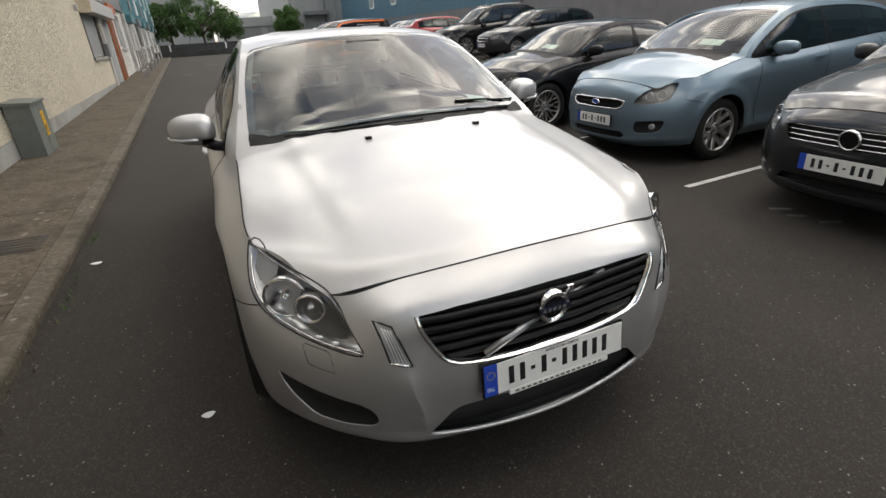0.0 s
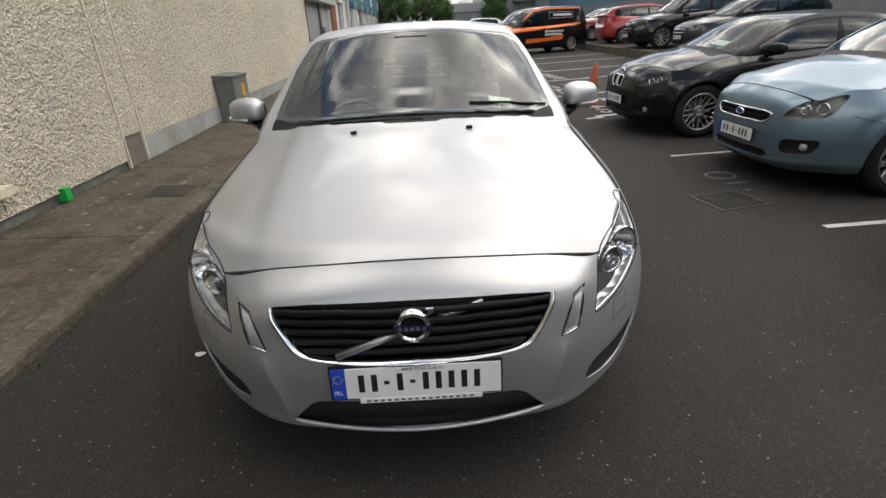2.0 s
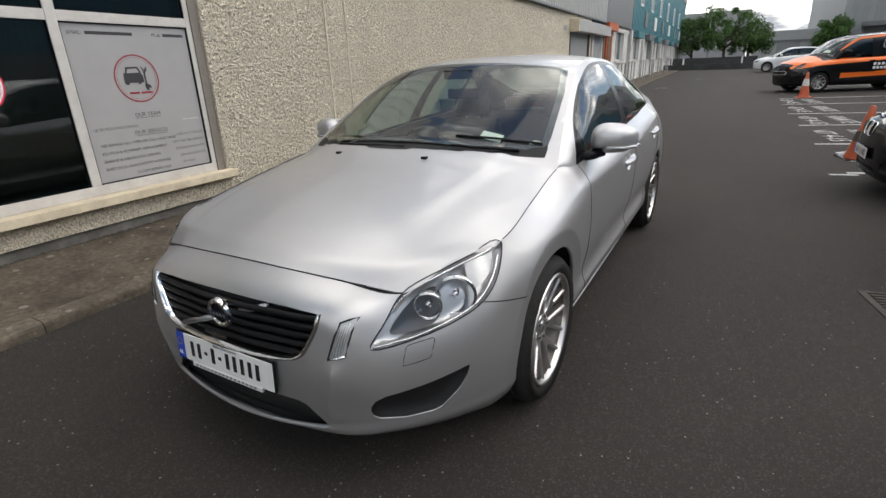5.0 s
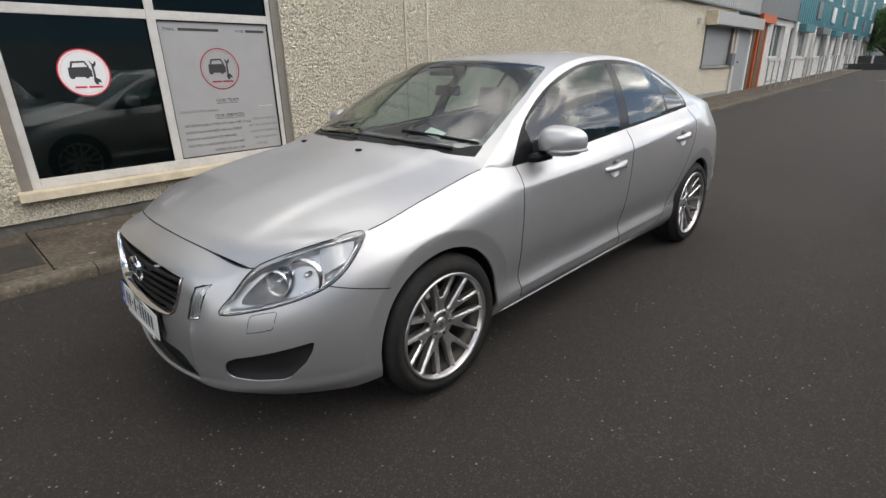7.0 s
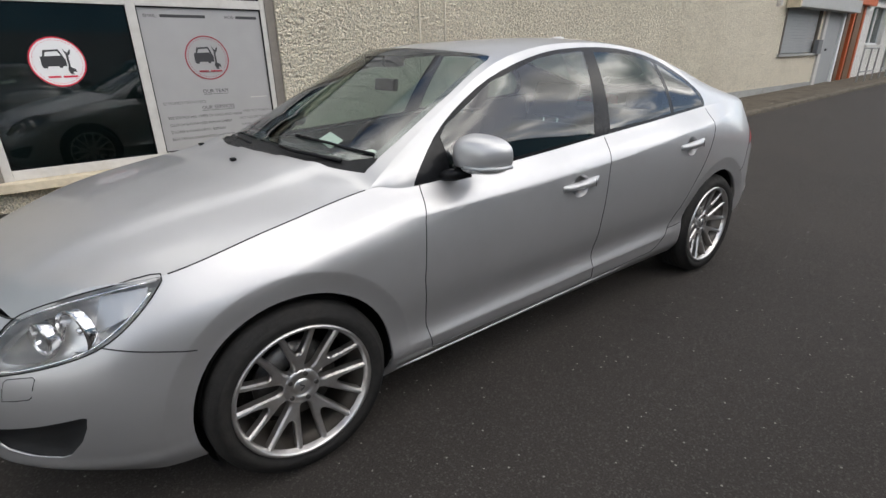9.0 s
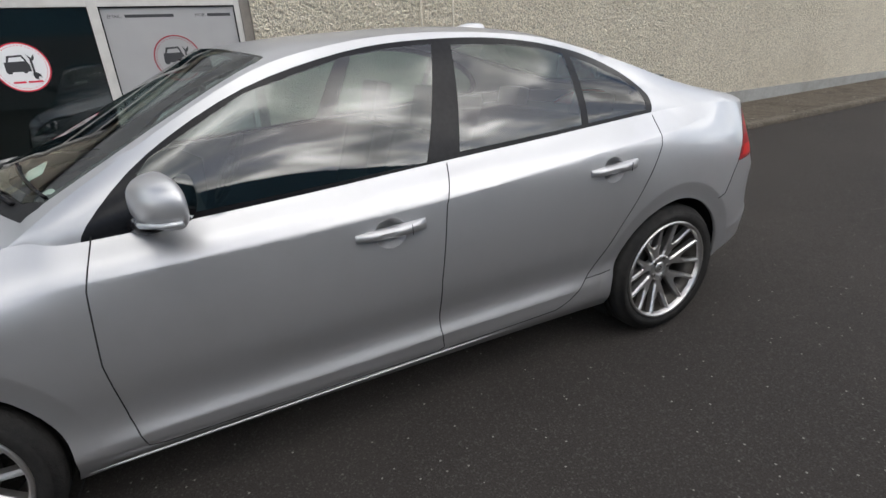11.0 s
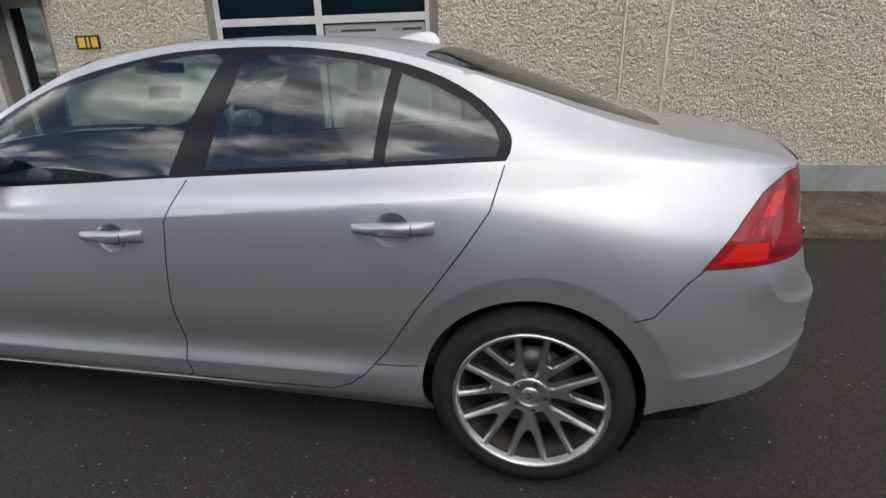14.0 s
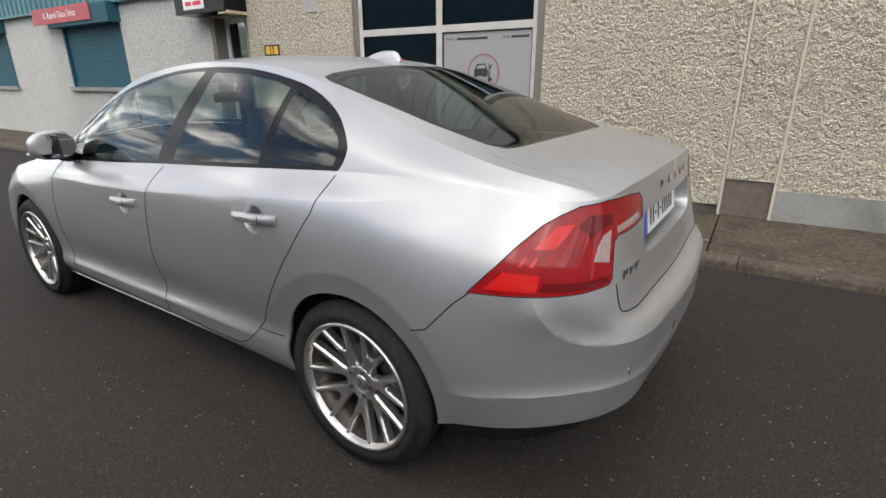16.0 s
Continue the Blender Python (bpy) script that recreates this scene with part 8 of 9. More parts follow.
    for poly in spec.get("fogs", ()):
        for sx in (-1, 1):
            bm = bmesh.new()
            fo = outline(poly, 3)
            cen = Vector((sum(p[0] for p in fo) / len(fo), sum(p[1] for p in fo) / len(fo)))
            rows = [[bm.verts.new(Matrix.Diagonal((sx, 1, 1, 1)) @ skin.on(cen.x + (q - cen.x) * f, cen.y + (z - cen.y) * f, AX_FCORNER, lift)) for q, z in fo] for f, lift in ((1.03, -.010), (.8, -.022), (.2, -.026))]
            for p, q in zip(rows, rows[1:]):
                for i in range(len(fo)):
                    bm.faces.new((p[i], p[(i + 1) % len(fo)], q[(i + 1) % len(fo)], q[i]))
            bm.faces.new(rows[-1])
            part("fog_recess", bm, M["plastic"], thing, smooth=50)
            c = skin.on(cen.x + .03, cen.y, AX_FCORNER, -.012)
            mm = Matrix.Diagonal((sx, 1, 1, 1)) @ Matrix.Translation(c) @ Vector((.35, -.93, 0)).to_track_quat("Z", "Y").to_matrix().to_4x4()
            part("fog_lamp", add_lathe(bmesh.new(), [(0, .004), (.022, .002), (.030, -.004), (.032, -.02)], mm, 20), M["lamp_white"], thing, smooth=50)
    if "badge" in spec:
        z, rx, rz, mat = spec["badge"]
        y = y_at(0, z)
        bm = bmesh.new()
        mm = Matrix.Translation((0, y - .004, z)) @ Matrix.Rotation(radians(95), 4, "X") @ Matrix.Diagonal((rx, rz, 1, 1))
        add_lathe(bm, [(0, .006), (.8, .005), (1.0, .002), (1.04, -.01)], mm, 30)
        b = part("badge", bm, mat, thing, smooth=50)
        part("badge_rim", add_lathe(bmesh.new(), [(.86, .0), (.9, .010), (1.05, .008), (1.08, -.008)], mm, 30), M["chrome"], b, smooth=50)
    if "plate" in spec:
        z = spec["plate"]
        number_plate(thing, Matrix.Translation((0, y_at(0, z) - .012, z)), bars=8)
    lines = spec.get("lines", ())
    for pts in lines:
        bm = tube_on(skin, pts, AX_SIDE, .0028, -.0005, 6)
        part("shut_line", mirrored(bm), M["gap"], thing)
        part("shut_line", bm, M["gap"], thing)
    bm = bmesh.new()
    for pts in ([Vector(L(2.0 * k / 16)) for k in range(17)], [Vector(L(4.0 + 1.9 * k / 16)) for k in range(17)]):
        b2 = bmesh.new()
        add_tube(b2, pts, .0035, 6)
        part("bonnet_joint", mirrored(b2), M["gap"], thing)
        part("bonnet_joint", b2, M["gap"], thing)
    bm.free()
    # mirrors, door handles
    my, mz = spec.get("mirror", (-.62, 1.03))
    for sx in (-1, 1):
        flip = Matrix.Diagonal((sx, 1, 1, 1))
        c = Vector((.93 * spec.get("sx", 1), my, mz))
        bm = bmesh.new()
        bmesh.ops.create_uvsphere(bm, u_segments=20, v_segments=12, radius=1)
        for v in bm.verts:
            q = v.co
            e = lambda t: math.copysign(abs(t) ** .75, t)
            v.co = flip @ (c + Vector((.105 * e(q.x), .065 * e(q.y) + .03 * q.x, .068 * e(q.z))))
        mi = part("door_mirror", bm, spec.get("mirror_mat", paint), thing, smooth=60, normals=True)
        part("mirror_arm", add_tube(bmesh.new(), [flip @ Vector(p) for p in ((.78, my - .06, mz - .08), (.90, my, mz - .05))], .026, 8), M["black_trim"], mi, smooth=60)
        part("mirror_glass", add_box(bmesh.new(), *sorted((sx * (c.x - .08), sx * (c.x + .085))), my + .060, my + .066, mz - .045, mz + .045), M["mirror"], mi)
        for hy in spec.get("handles", (.05, .95)):
            q = skin.on(hy, belt(hy) - .12, AX_SIDE)
            bm = box(*sorted((sx * (q.x - .002), sx * (q.x + .026))), hy - .09, hy + .09, q.z - .015, q.z + .015, .008)
            part("door_handle", bm, paint, thing, smooth=50)
    for yc in cage.axles:
        for sx in (-1, 1):
            bm = bmesh.new()
            rows = []
            for x, rr in ((.85, r + .034), (.55, r + .036), (.53, .0)):
                rows.append([bm.verts.new((sx * x, yc + rr * math.cos(t), r + .012 + rr * math.sin(t))) for t in [math.radians(-35 + 250 * k / 20) for k in range(21)]])
            for p, q in zip(rows, rows[1:]):
                for i in range(20):
                    bm.faces.new((p[i], p[i + 1], q[i + 1], q[i]))
            part("wheel_arch_liner", bm, M["plastic"], thing, smooth=50)
            wheel("wheel", thing, sx * spec.get("track", .77), yc, r, .215, r - .105, sx, spec.get("spokes", 5), M["alloy"], spec.get("twin", True))
    part("underbody", box(-.55, .55, cage.axles[0] - .5, cage.axles[1] + .5, .19, .26), M["plastic"], thing)
    if spec.get("cabin", True):
        interior(thing, cage, (-.66, -.08, .82, 1.5, .93, 1.0, .70))
    if spec.get("sheet", True):
        a, b, c, d = (cage.top(6.55, u) for u in (.30, .62, .62, .30))
        up = (cage.top(6.9, .45) - cage.top(6.55, .45)).normalized()
        bm = bmesh.new()
        vs = [bm.verts.new(p + up * h + Vector((0, .012, -.012))) for p, h in ((a, 0), (b, 0), (c, .11), (d, .11))]
        vt = [bm.verts.new(v.co + Vector((0, .002, -.001))) for v in vs]
        bm.faces.new(vs)
        bm.faces.new(vt[::-1])
        for k in range(4):
            bm.faces.new((vs[k], vt[k], vt[(k + 1) % 4], vs[(k + 1) % 4]))
        part("permit_sheet", bm, M["paper"], thing, "paper sheet behind the windscreen", normals=True)
    if "aerial" in spec:
        ya = spec["aerial"]
        q = skin.on(.0, ya, AX_TOP)
        part("aerial", add_tube(bmesh.new(), [q, q + Vector((0, .10, .08)), q + Vector((0, .22, .17))], .004, 6), M["black_trim"], thing)
    thing.matrix_world = m
    return tagged(thing, label, "car", group)


HATCHBACK = dict(r=.315, lamp=[(-1.16, .625), (-1.11, .70), (-1.0, .765), (-.86, .80), (-.76, .815), (-.79, .735), (-.85, .65), (-.98, .625), (-1.08, .615)],
             grilles=[[(-.1, .655), (.30, .655), (.385, .640), (.36, .585), (.30, .560), (-.1, .555)], [(-.1, .335), (.36, .335), (.40, .300), (.36, .265), (-.1, .262)]],
             fogs=[[(-1.13, .34), (-1.13, .445), (-1.0, .46), (-.86, .46), (-.90, .36), (-1.0, .335)]], chrome_rings=1, badge=(.615, .055, .027, M["plate_blue"]), plate=.44,
             lines=[[(-.80, 1.0), (-.86, .8), (-.87, .55), (-.80, .30), (.10, .30)], [(.26, 1.02), (.2, .85), (.18, .55), (.20, .30), (.78, .31), (.95, .5), (1.1, .72), (1.2, .95), (1.22, 1.05)], [(-1.80, .665), (-1.62, .62)]],
             panes=((-.72, .22, .06), (.32, .98, .05), (1.04, 1.45, .02)), dlo=(6.5, 12.0), rear=(11.9, 13.2), spokes=5, aerial=-.16, mirror=(-.58, 1.05), tail=[(.60, .80), (.80, .80), (.82, 1.05), (.62, 1.1)])
vehicle("blue_hatchback", "pale metallic blue five-door hatchback, nose out of its bay", hatch_cage(belt=1.045, top=1.50), M["blue"], HATCHBACK, pose(5.12, 1.08, 0, 0, 0, -89.0), res=(150, 34))
SALOON = dict(r=.325, lamp=[(-1.10, .635), (-1.03, .70), (-.92, .735), (-.80, .765), (-.72, .785), (-.72, .74), (-.80, .69), (-.90, .655), (-1.0, .64)],
              grilles=[[(.025, .735), (.115, .735), (.165, .715), (.150, .625), (.125, .605), (.045, .600), (.025, .615)], [(-.1, .33), (.36, .33), (.42, .27), (-.1, .26)]],
              fogs=[[(-1.12, .30), (-1.12, .38), (-1.0, .40), (-.88, .40), (-.90, .32), (-1.0, .29)]], chrome_rings=1, badge=(.785, .036, .036, M["plate_blue"]), plate=.44,
              lines=[[(-.82, .98), (-.87, .8), (-.88, .55), (-.82, .30), (.12, .30)], [(.26, 1.0), (.2, .85), (.18, .55), (.20, .30), (.78, .31), (1.0, .56), (1.18, .80), (1.25, 1.0)]],
              panes=((-.72, .22, .08), (.34, .92, .03), (.97, 1.22, 0)), dlo=(6.5, 11.8), spokes=9, track=.775, mirror_mat=M["black_trim"], mirror=(-.60, 1.02), bulbs=((-.05, .040), (.05, .040)))
vehicle("black_saloon", "glossy black four-door saloon with twin kidney grilles and alloy wheels", saloon_cage(), M["black_paint"], SALOON, pose(4.80, 3.60, 0, 0, 0, -88.0), res=(140, 30))
ESTATE = dict(r=.325, lamp=[(-1.13, .605), (-1.08, .68), (-.96, .745), (-.82, .79), (-.72, .80), (-.74, .74), (-.84, .68), (-.96, .63), (-1.05, .605)],
              grilles=[[(-.1, .700), (.36, .690), (.455, .675), (.43, .60), (.38, .575), (-.1, .565)], [(-.1, .36), (.40, .35), (.46, .29), (-.1, .27)]],
              fogs=[[(-1.14, .28), (-1.14, .36), (-1.0, .38), (-.88, .39), (-.9, .31), (-1.0, .28)]], chrome_rings=0, chrome_slats=True, badge=(.632, .062, .062, M["black_trim"]), plate=.46,
              lines=[[(-.82, .98), (-.87, .8), (-.88, .55), (-.82, .30), (.12, .30)], [(.26, 1.0), (.2, .85), (.18, .55), (.20, .30), (.78, .31), (1.0, .56), (1.18, .80), (1.25, 1.0)]],
              panes=((-.72, .22, .08), (.34, .92, .03), (.97, 1.22, 0)), dlo=(6.5, 11.8), spokes=5)
vehicle("grey_saloon", "dark grey saloon with a chrome barred grille", saloon_cage(.98, -2.34, 1.355, 2.42, 1.47), M["grey_paint"], ESTATE, pose(5.10, -1.55, 0, 0, 0, -90.0), res=(150, 32))

FAR = dict(r=.315, lamp=HATCHBACK["lamp"], grilles=HATCHBACK["grilles"], plate=.44, panes=HATCHBACK["panes"], dlo=(6.5, 12.0), rear=(11.9, 13.2), tail=HATCHBACK["tail"], cabin=False, sheet=False)
SUVS = dict(FAR, r=.36, panes=((-.70, .22, .06), (.32, 1.05, .04), (1.12, 1.6, .02)))


def far_pose(x, v, up, heading):
    return SITE @ pose(x, v, rise(v) + up, 0, 0, heading)


STEP = .27
suv = vehicle("dark_off_roader", "black five-door off-roader with silver roof bars", hatch_cage(1.0, -2.30, 1.33, 2.30, 1.74, 1.14), M["black_paint"], SUVS, far_pose(13.30, 15.2, STEP, -92), res=(90, 22))
for sx in (-1, 1):
    bm = bmesh.new()
    add_tube(bm, [(sx * .60, y, z) for y, z in ((-.10, 1.665), (.0, 1.715), (.5, 1.745), (1.1, 1.735), (1.55, 1.68), (1.62, 1.63))], .022, 8)
    part("roof_bar", bm, M["alloy"], suv, "silver roof bar", smooth=50)
vehicle("red_hatchback", "bright red hatchback parked tail out", hatch_cage(), M["red_paint"], FAR, far_pose(13.6, 19.3, STEP, 88), res=(80, 20))
vehicle("maroon_saloon", "maroon saloon in the raised car park", saloon_cage(), M["maroon_paint"], dict(FAR, panes=SALOON["panes"], dlo=(6.5, 11.8), rear=(10.9, 12.8), tail=[]) if False else {k: v for k, v in dict(FAR, panes=SALOON["panes"], dlo=(6.5, 11.8), rear=(10.9, 12.8)).items() if k != "tail"}, far_pose(13.4, 22.4, STEP, -92), res=(80, 20))
vehicle("silver_saloon", "silver grey saloon in the raised car park", saloon_cage(), M["silver"], {k: v for k, v in dict(FAR, panes=SALOON["panes"], dlo=(6.5, 11.8), rear=(10.9, 12.8)).items() if k != "tail"}, far_pose(13.9, 25.4, STEP, -92), res=(80, 20))
vehicle("dark_hatchback", "dark grey hatchback beside the off-roader", hatch_cage(), M["grey_paint"], dict(FAR, chrome_slats=True), far_pose(13.7, 12.4, STEP, -92), res=(80, 20))
vehicle("white_hatchback", "white hatchback parked at the far end of the yard", hatch_cage(), M["white_paint"], FAR, far_pose(8.55, 38.4, 0, -96), res=(80, 20))


def build_van():
    half = 1.53
    fy = stretch([-2.345, -1.388, 1.388, 2.3], [-2.42, -half, half, 2.34])
    levels = warp_levels(.985, fy, stretch([0, .2, .8, 1.1], [0, .22, .95, 1.12]))
    for rows in levels:
        # an upright, nearly square tail
        for i in (13, 14, 15, 16, 17):
            s, x, y, z = rows[i]
            rows[i] = (s, {13: .88, 14: .86, 15: .80, 16: .45, 17: 0}[i], {13: 1.95, 14: 2.25, 15: 2.34, 16: 2.37, 17: 2.38}[i], z if i > 20 else min(z, 1.10))
    top = levels[-1]
    rail = [(6, *top[6][1:]), (7, .76, -.98, 1.32), (8, .70, -.50, 1.66), (8.6, .68, -.05, 1.755), (9.2, .68, .5, 1.785), (10, .68, 1.0, 1.79), (10.7, .68, 1.4, 1.785), (11.5, .68, 1.75, 1.775), (12.2, .68, 2.0, 1.765), (13, .68, 2.15, 1.74), (14, .68, 2.27, 1.55), (15, *top[15][1:])]
    crown = [(2, top[0][2], top[0][3], 2.0), (3, fy(-2.07), 1.0, 2.4), (4, fy(-1.9), 1.05, 2.4), (5, fy(-1.7), 1.12, 2.4), (6, -1.42, 1.20, 2.2), (7, -1.08, 1.40, 2.0), (8.2, -.52, 1.73, 2.2), (9, .2, 1.83, 3), (10, 1.0, 1.845, 3), (10.7, 1.4, 1.84, 3), (12, 2.0, 1.82, 3), (13, 2.2, 1.79, 3), (14, 2.33, 1.55, 3), (15, 2.38, 1.10, 2.0)]
    cage = Cage(levels, rail, crown, (-half, half), .01)
    orange = M["orange_wrap"]
    spec = dict(r=.325, lamp=[(-1.20, .78), (-1.10, .86), (-.95, .93), (-.86, .95), (-.90, .86), (-1.0, .80)], grilles=[[(-.1, .70), (.36, .69), (.40, .60), (-.1, .58)]], panes=((-.95, .02, -.05),), dlo=(6.4, 8.75), inset=.07, rear=(0, 0), cabin=True, spokes=5, mirror=(-.82, 1.25), mirror_mat=M["black_trim"], handles=(.0,),
                bonnet_mat=orange, bands=[([(-2.6, .74), (-2.0, .80), (-1.6, .86), (-1.2, .88), (-.9, .90), (-.9, 1.4), (-2.6, 1.4)], orange), ([(-.9, .90), (.2, .96), (1.9, 1.10), (1.9, 1.22), (.2, 1.12), (-.9, 1.2)], orange), ([(-.9, .44), (.6, .50), (1.0, .52), (1.05, .72), (.1, .62), (-.9, .60)], orange)],
                bands_up=[([(-1.3, .9), (-.95, 1.06), (.2, 1.07), (1.95, 1.17), (1.95, 1.08), (.2, 1.0), (-1.3, .85)], orange), ([(-1.0, 1.42), (-.45, 1.70), (.3, 1.765), (2.0, 1.755), (2.0, 1.70), (.3, 1.70), (-.42, 1.63), (-1.0, 1.30)], orange)])
    van = vehicle("panel_van", "black panel van with orange wrap stripes and white lettering bars", cage, M["black_paint"], spec, far_pose(8.60, 19.62, 0, -90 + 23), "parked cars", (120, 28))
    # name board and lettering as plain bars on the left side
    x = .835
    bm = box(x, x + .004, .28, 1.55, 1.36, 1.60, .003)
    part("name_board", bm, M["black_trim"], van)
    fr = bmesh.new()
    for q in ((.28, 1.55, 1.36, 1.375), (.28, 1.55, 1.585, 1.60), (.28, .295, 1.375, 1.585), (1.535, 1.55, 1.375, 1.585)):
        add_box(fr, x + .003, x + .007, *q)
    part("name_board_edge", fr, M["sticker_white"], van)
    part("name_bar", box(x + .004, x + .007, .50, 1.47, 1.44, 1.53), M["sticker_white"], van)
    for y0, y1, z in ((.05, 1.05, .86), (.05, .95, .74)):
        q = .93
        n = 8
        for k in range(n):
            a = y0 + (y1 - y0) * k / n
            part("number_bar", box(.915, .925, a, a + (y1 - y0) / n * .66, z - .04, z + .04), M["sticker_white"], van)
    return van


build_van()


# ---- cones, markings and the far end of the yard ----
def cone(name, label, x, v, h, banded, world=False, lean=0):
    c = empty(name)
    part("base", add_box(bmesh.new(), -.20, .20, -.20, .20, 0, .035, .012), M["cone_orange"] if banded else M["black_trim"], c)
    body = bmesh.new()
    add_lathe(body, [(.155, .035), (.145, .06), (.085, .06 + (h - .06) * .45), (.03, h - .01), (.022, h), (.0, h)], Matrix(), 28)
    part("cone_body", body, M["cone_orange"], c, smooth=40)
    f0, f1 = (.42, .72) if banded else (.30, .50)
    r = lambda f: .146 + (.028 - .146) * f
    band = bmesh.new()
    add_lathe(band, [(r(f0) + .004, .06 + (h - .06) * f0), (r(f1) + .004, .06 + (h - .06) * f1)], Matrix(), 28)
    part("band", band, M["cone_white"] if banded else M["cone_dirty"], c, "reflective band" if banded else "band black with dirt", smooth=40)
    c.matrix_world = pose(x, v, 0, lean, lean, 14) if world else SITE @ pose(x, v, rise(v), 0, 0, 10)
    return tagged(c, label, "traffic cone", "traffic cones", "thing")


M["cone_dirty"] = material("cone_dirty_band", (0.06, 0.045, 0.04), rough=0.7, vary=0.3, scale=20)
cone("traffic_cone", "dirty orange traffic cone leaning by the black saloon", 2.98, 5.62, .74, False, True, 3)
cone("traffic_cone", "orange and white traffic cone by the van", 6.95, 16.2, .75, True)


def build_markings():
    base = empty("road_markings")

    def stripe(x0, v0, x1, v1, w=.09, z=.004, mat="road_white"):
        bm = bmesh.new()
        a, b = Vector((x0, v0, 0)), Vector((x1, v1, 0))
        d = (b - a).normalized()
        s = Vector((-d.y, d.x, 0)) * w / 2
        n = max(2, int((b - a).length / .5))
        rows = []
        for k in range(n + 1):
            p = a.lerp(b, k / n)
            rows.append([bm.verts.new((q.x, q.y, rise(q.y) + z)) for q in (p + s, p - s)])
        for p, q in zip(rows, rows[1:]):
            bm.faces.new((p[0], p[1], q[1], q[0]))
        part("bay_line", bm, M[mat], base)

    for x0, v0, x1, v1 in ((6.15, 4.30, 10.6, 5.3), (6.10, 6.60, 10.7, 7.7), (6.12, 9.05, 10.8, 10.2), (6.12, 11.25, 10.8, 12.4), (6.2, 13.75, 10.9, 14.9), (6.3, 15.8, 11, 17.2), (7.1, 21.5, 11, 22.6), (7.1, 24.0, 11, 25.2), (6.9, 30, 9.6, 30.8)):
        stripe(x0, v0, x1, v1)
    # private-parking lettering along the mouths of the bays
    def words(text, x, v, size, turn, name="road_lettering", gap=.006):
        ob = letters(name, text, size, Matrix.Translation((x, v, rise(v) + gap)) @ Matrix.Rotation(radians(turn), 4, "Z"), M["road_white"], base, .001, "CENTER", 1.0)
        return ob

    for v in (5.45, 7.85, 10.2, 12.55, 14.9):
        words("UNIT 4-15", 6.42, v, .44, -86)
        words("PRIVATE", 6.98, v + .08, .46, -86)
    stripe(6.13, -.525, 10.6, -.40, .06)
    stripe(6.08, 1.655, 10.6, 1.9, .05)
    # half worn-away figures on the ground
    bm = bmesh.new()
    add_lathe(bm, [(.115, 0), (.150, 0)], Matrix.Translation((6.16, .83, .004)) @ Matrix.Diagonal((1, .86, 1, 1)), 36)
    part("worn_figure", bm, M["faded"], base)
    for x0, v0, x1, v1 in ((6.06, .57, 6.30, .60), (6.10, .36, 6.17, .385), (6.16, -1.26, 6.28, -1.36), (6.12, -1.42, 6.22, -1.50), (6.16, -1.62, 6.30, -1.70)):
        stripe(x0, v0, x1, v1, .045, mat="faded")
    for x0, v0, x1, v1 in ((5.95, 4.15, 6.25, 4.2), (2.0, 22, 2.5, 22.1), (3.2, 30, 3.9, 30.1)):
        stripe(x0, v0, x1, v1, .07)
    put(base, "worn white bay lines and lettering on the asphalt", "markings")


build_markings()


def build_raised_yard():
    k = empty("retaining_kerb")
    for n in range(26):
        v0 = 3 + 1.5 * n
        part("kerb_block", box(11.1, 11.28, v0 + .005, v0 + 1.495, -.1 + rise(v0), STEP + rise(v0 + .75), .012), M["kerb"], k)
    put(k, "low concrete kerb wall below the raised car park", "kerb")
    bm = bmesh.new()
    vs = [3 + 1.5 * n for n in range(27)]
    rows = [[bm.verts.new((x, v, rise(v) + STEP - .006)) for x in (11.27, 20.2)] for v in vs]
    for p, q in zip(rows, rows[1:]):
        bm.faces.new((p[0], p[1], q[1], q[0]))
    put(part("raised_yard", bm, M["asphalt"]), "raised asphalt car park behind the kerb", "ground")


build_raised_yard()


def ribbed(name, axis, at, a0, a1, z0, z1, mat, label, pitch=.33, depth=.03):
    """A profiled sheet wall along x or y."""
    bm = bmesh.new()
    prof = []
    a = a0
    while a < a1:
        prof += [(0, a), (0, a + pitch * .6), (depth, a + pitch * .7), (depth, a + pitch * .9)]
        a += pitch
    for i, (d, t) in enumerate(prof):
        prof[i] = (d, min(t, a1))
    mk = (lambda d, t, z: (at - d, t, z)) if axis == "y" else (lambda d, t, z: (t, at - d, z))
    lo = [bm.verts.new(mk(d, t, z0)) for d, t in prof]
    hi = [bm.verts.new(mk(d, t, z1)) for d, t in prof]
    for i in range(len(prof) - 1):
        bm.faces.new((lo[i], lo[i + 1], hi[i + 1], hi[i]))
    return put(part(name, bm, mat), label, "wall")


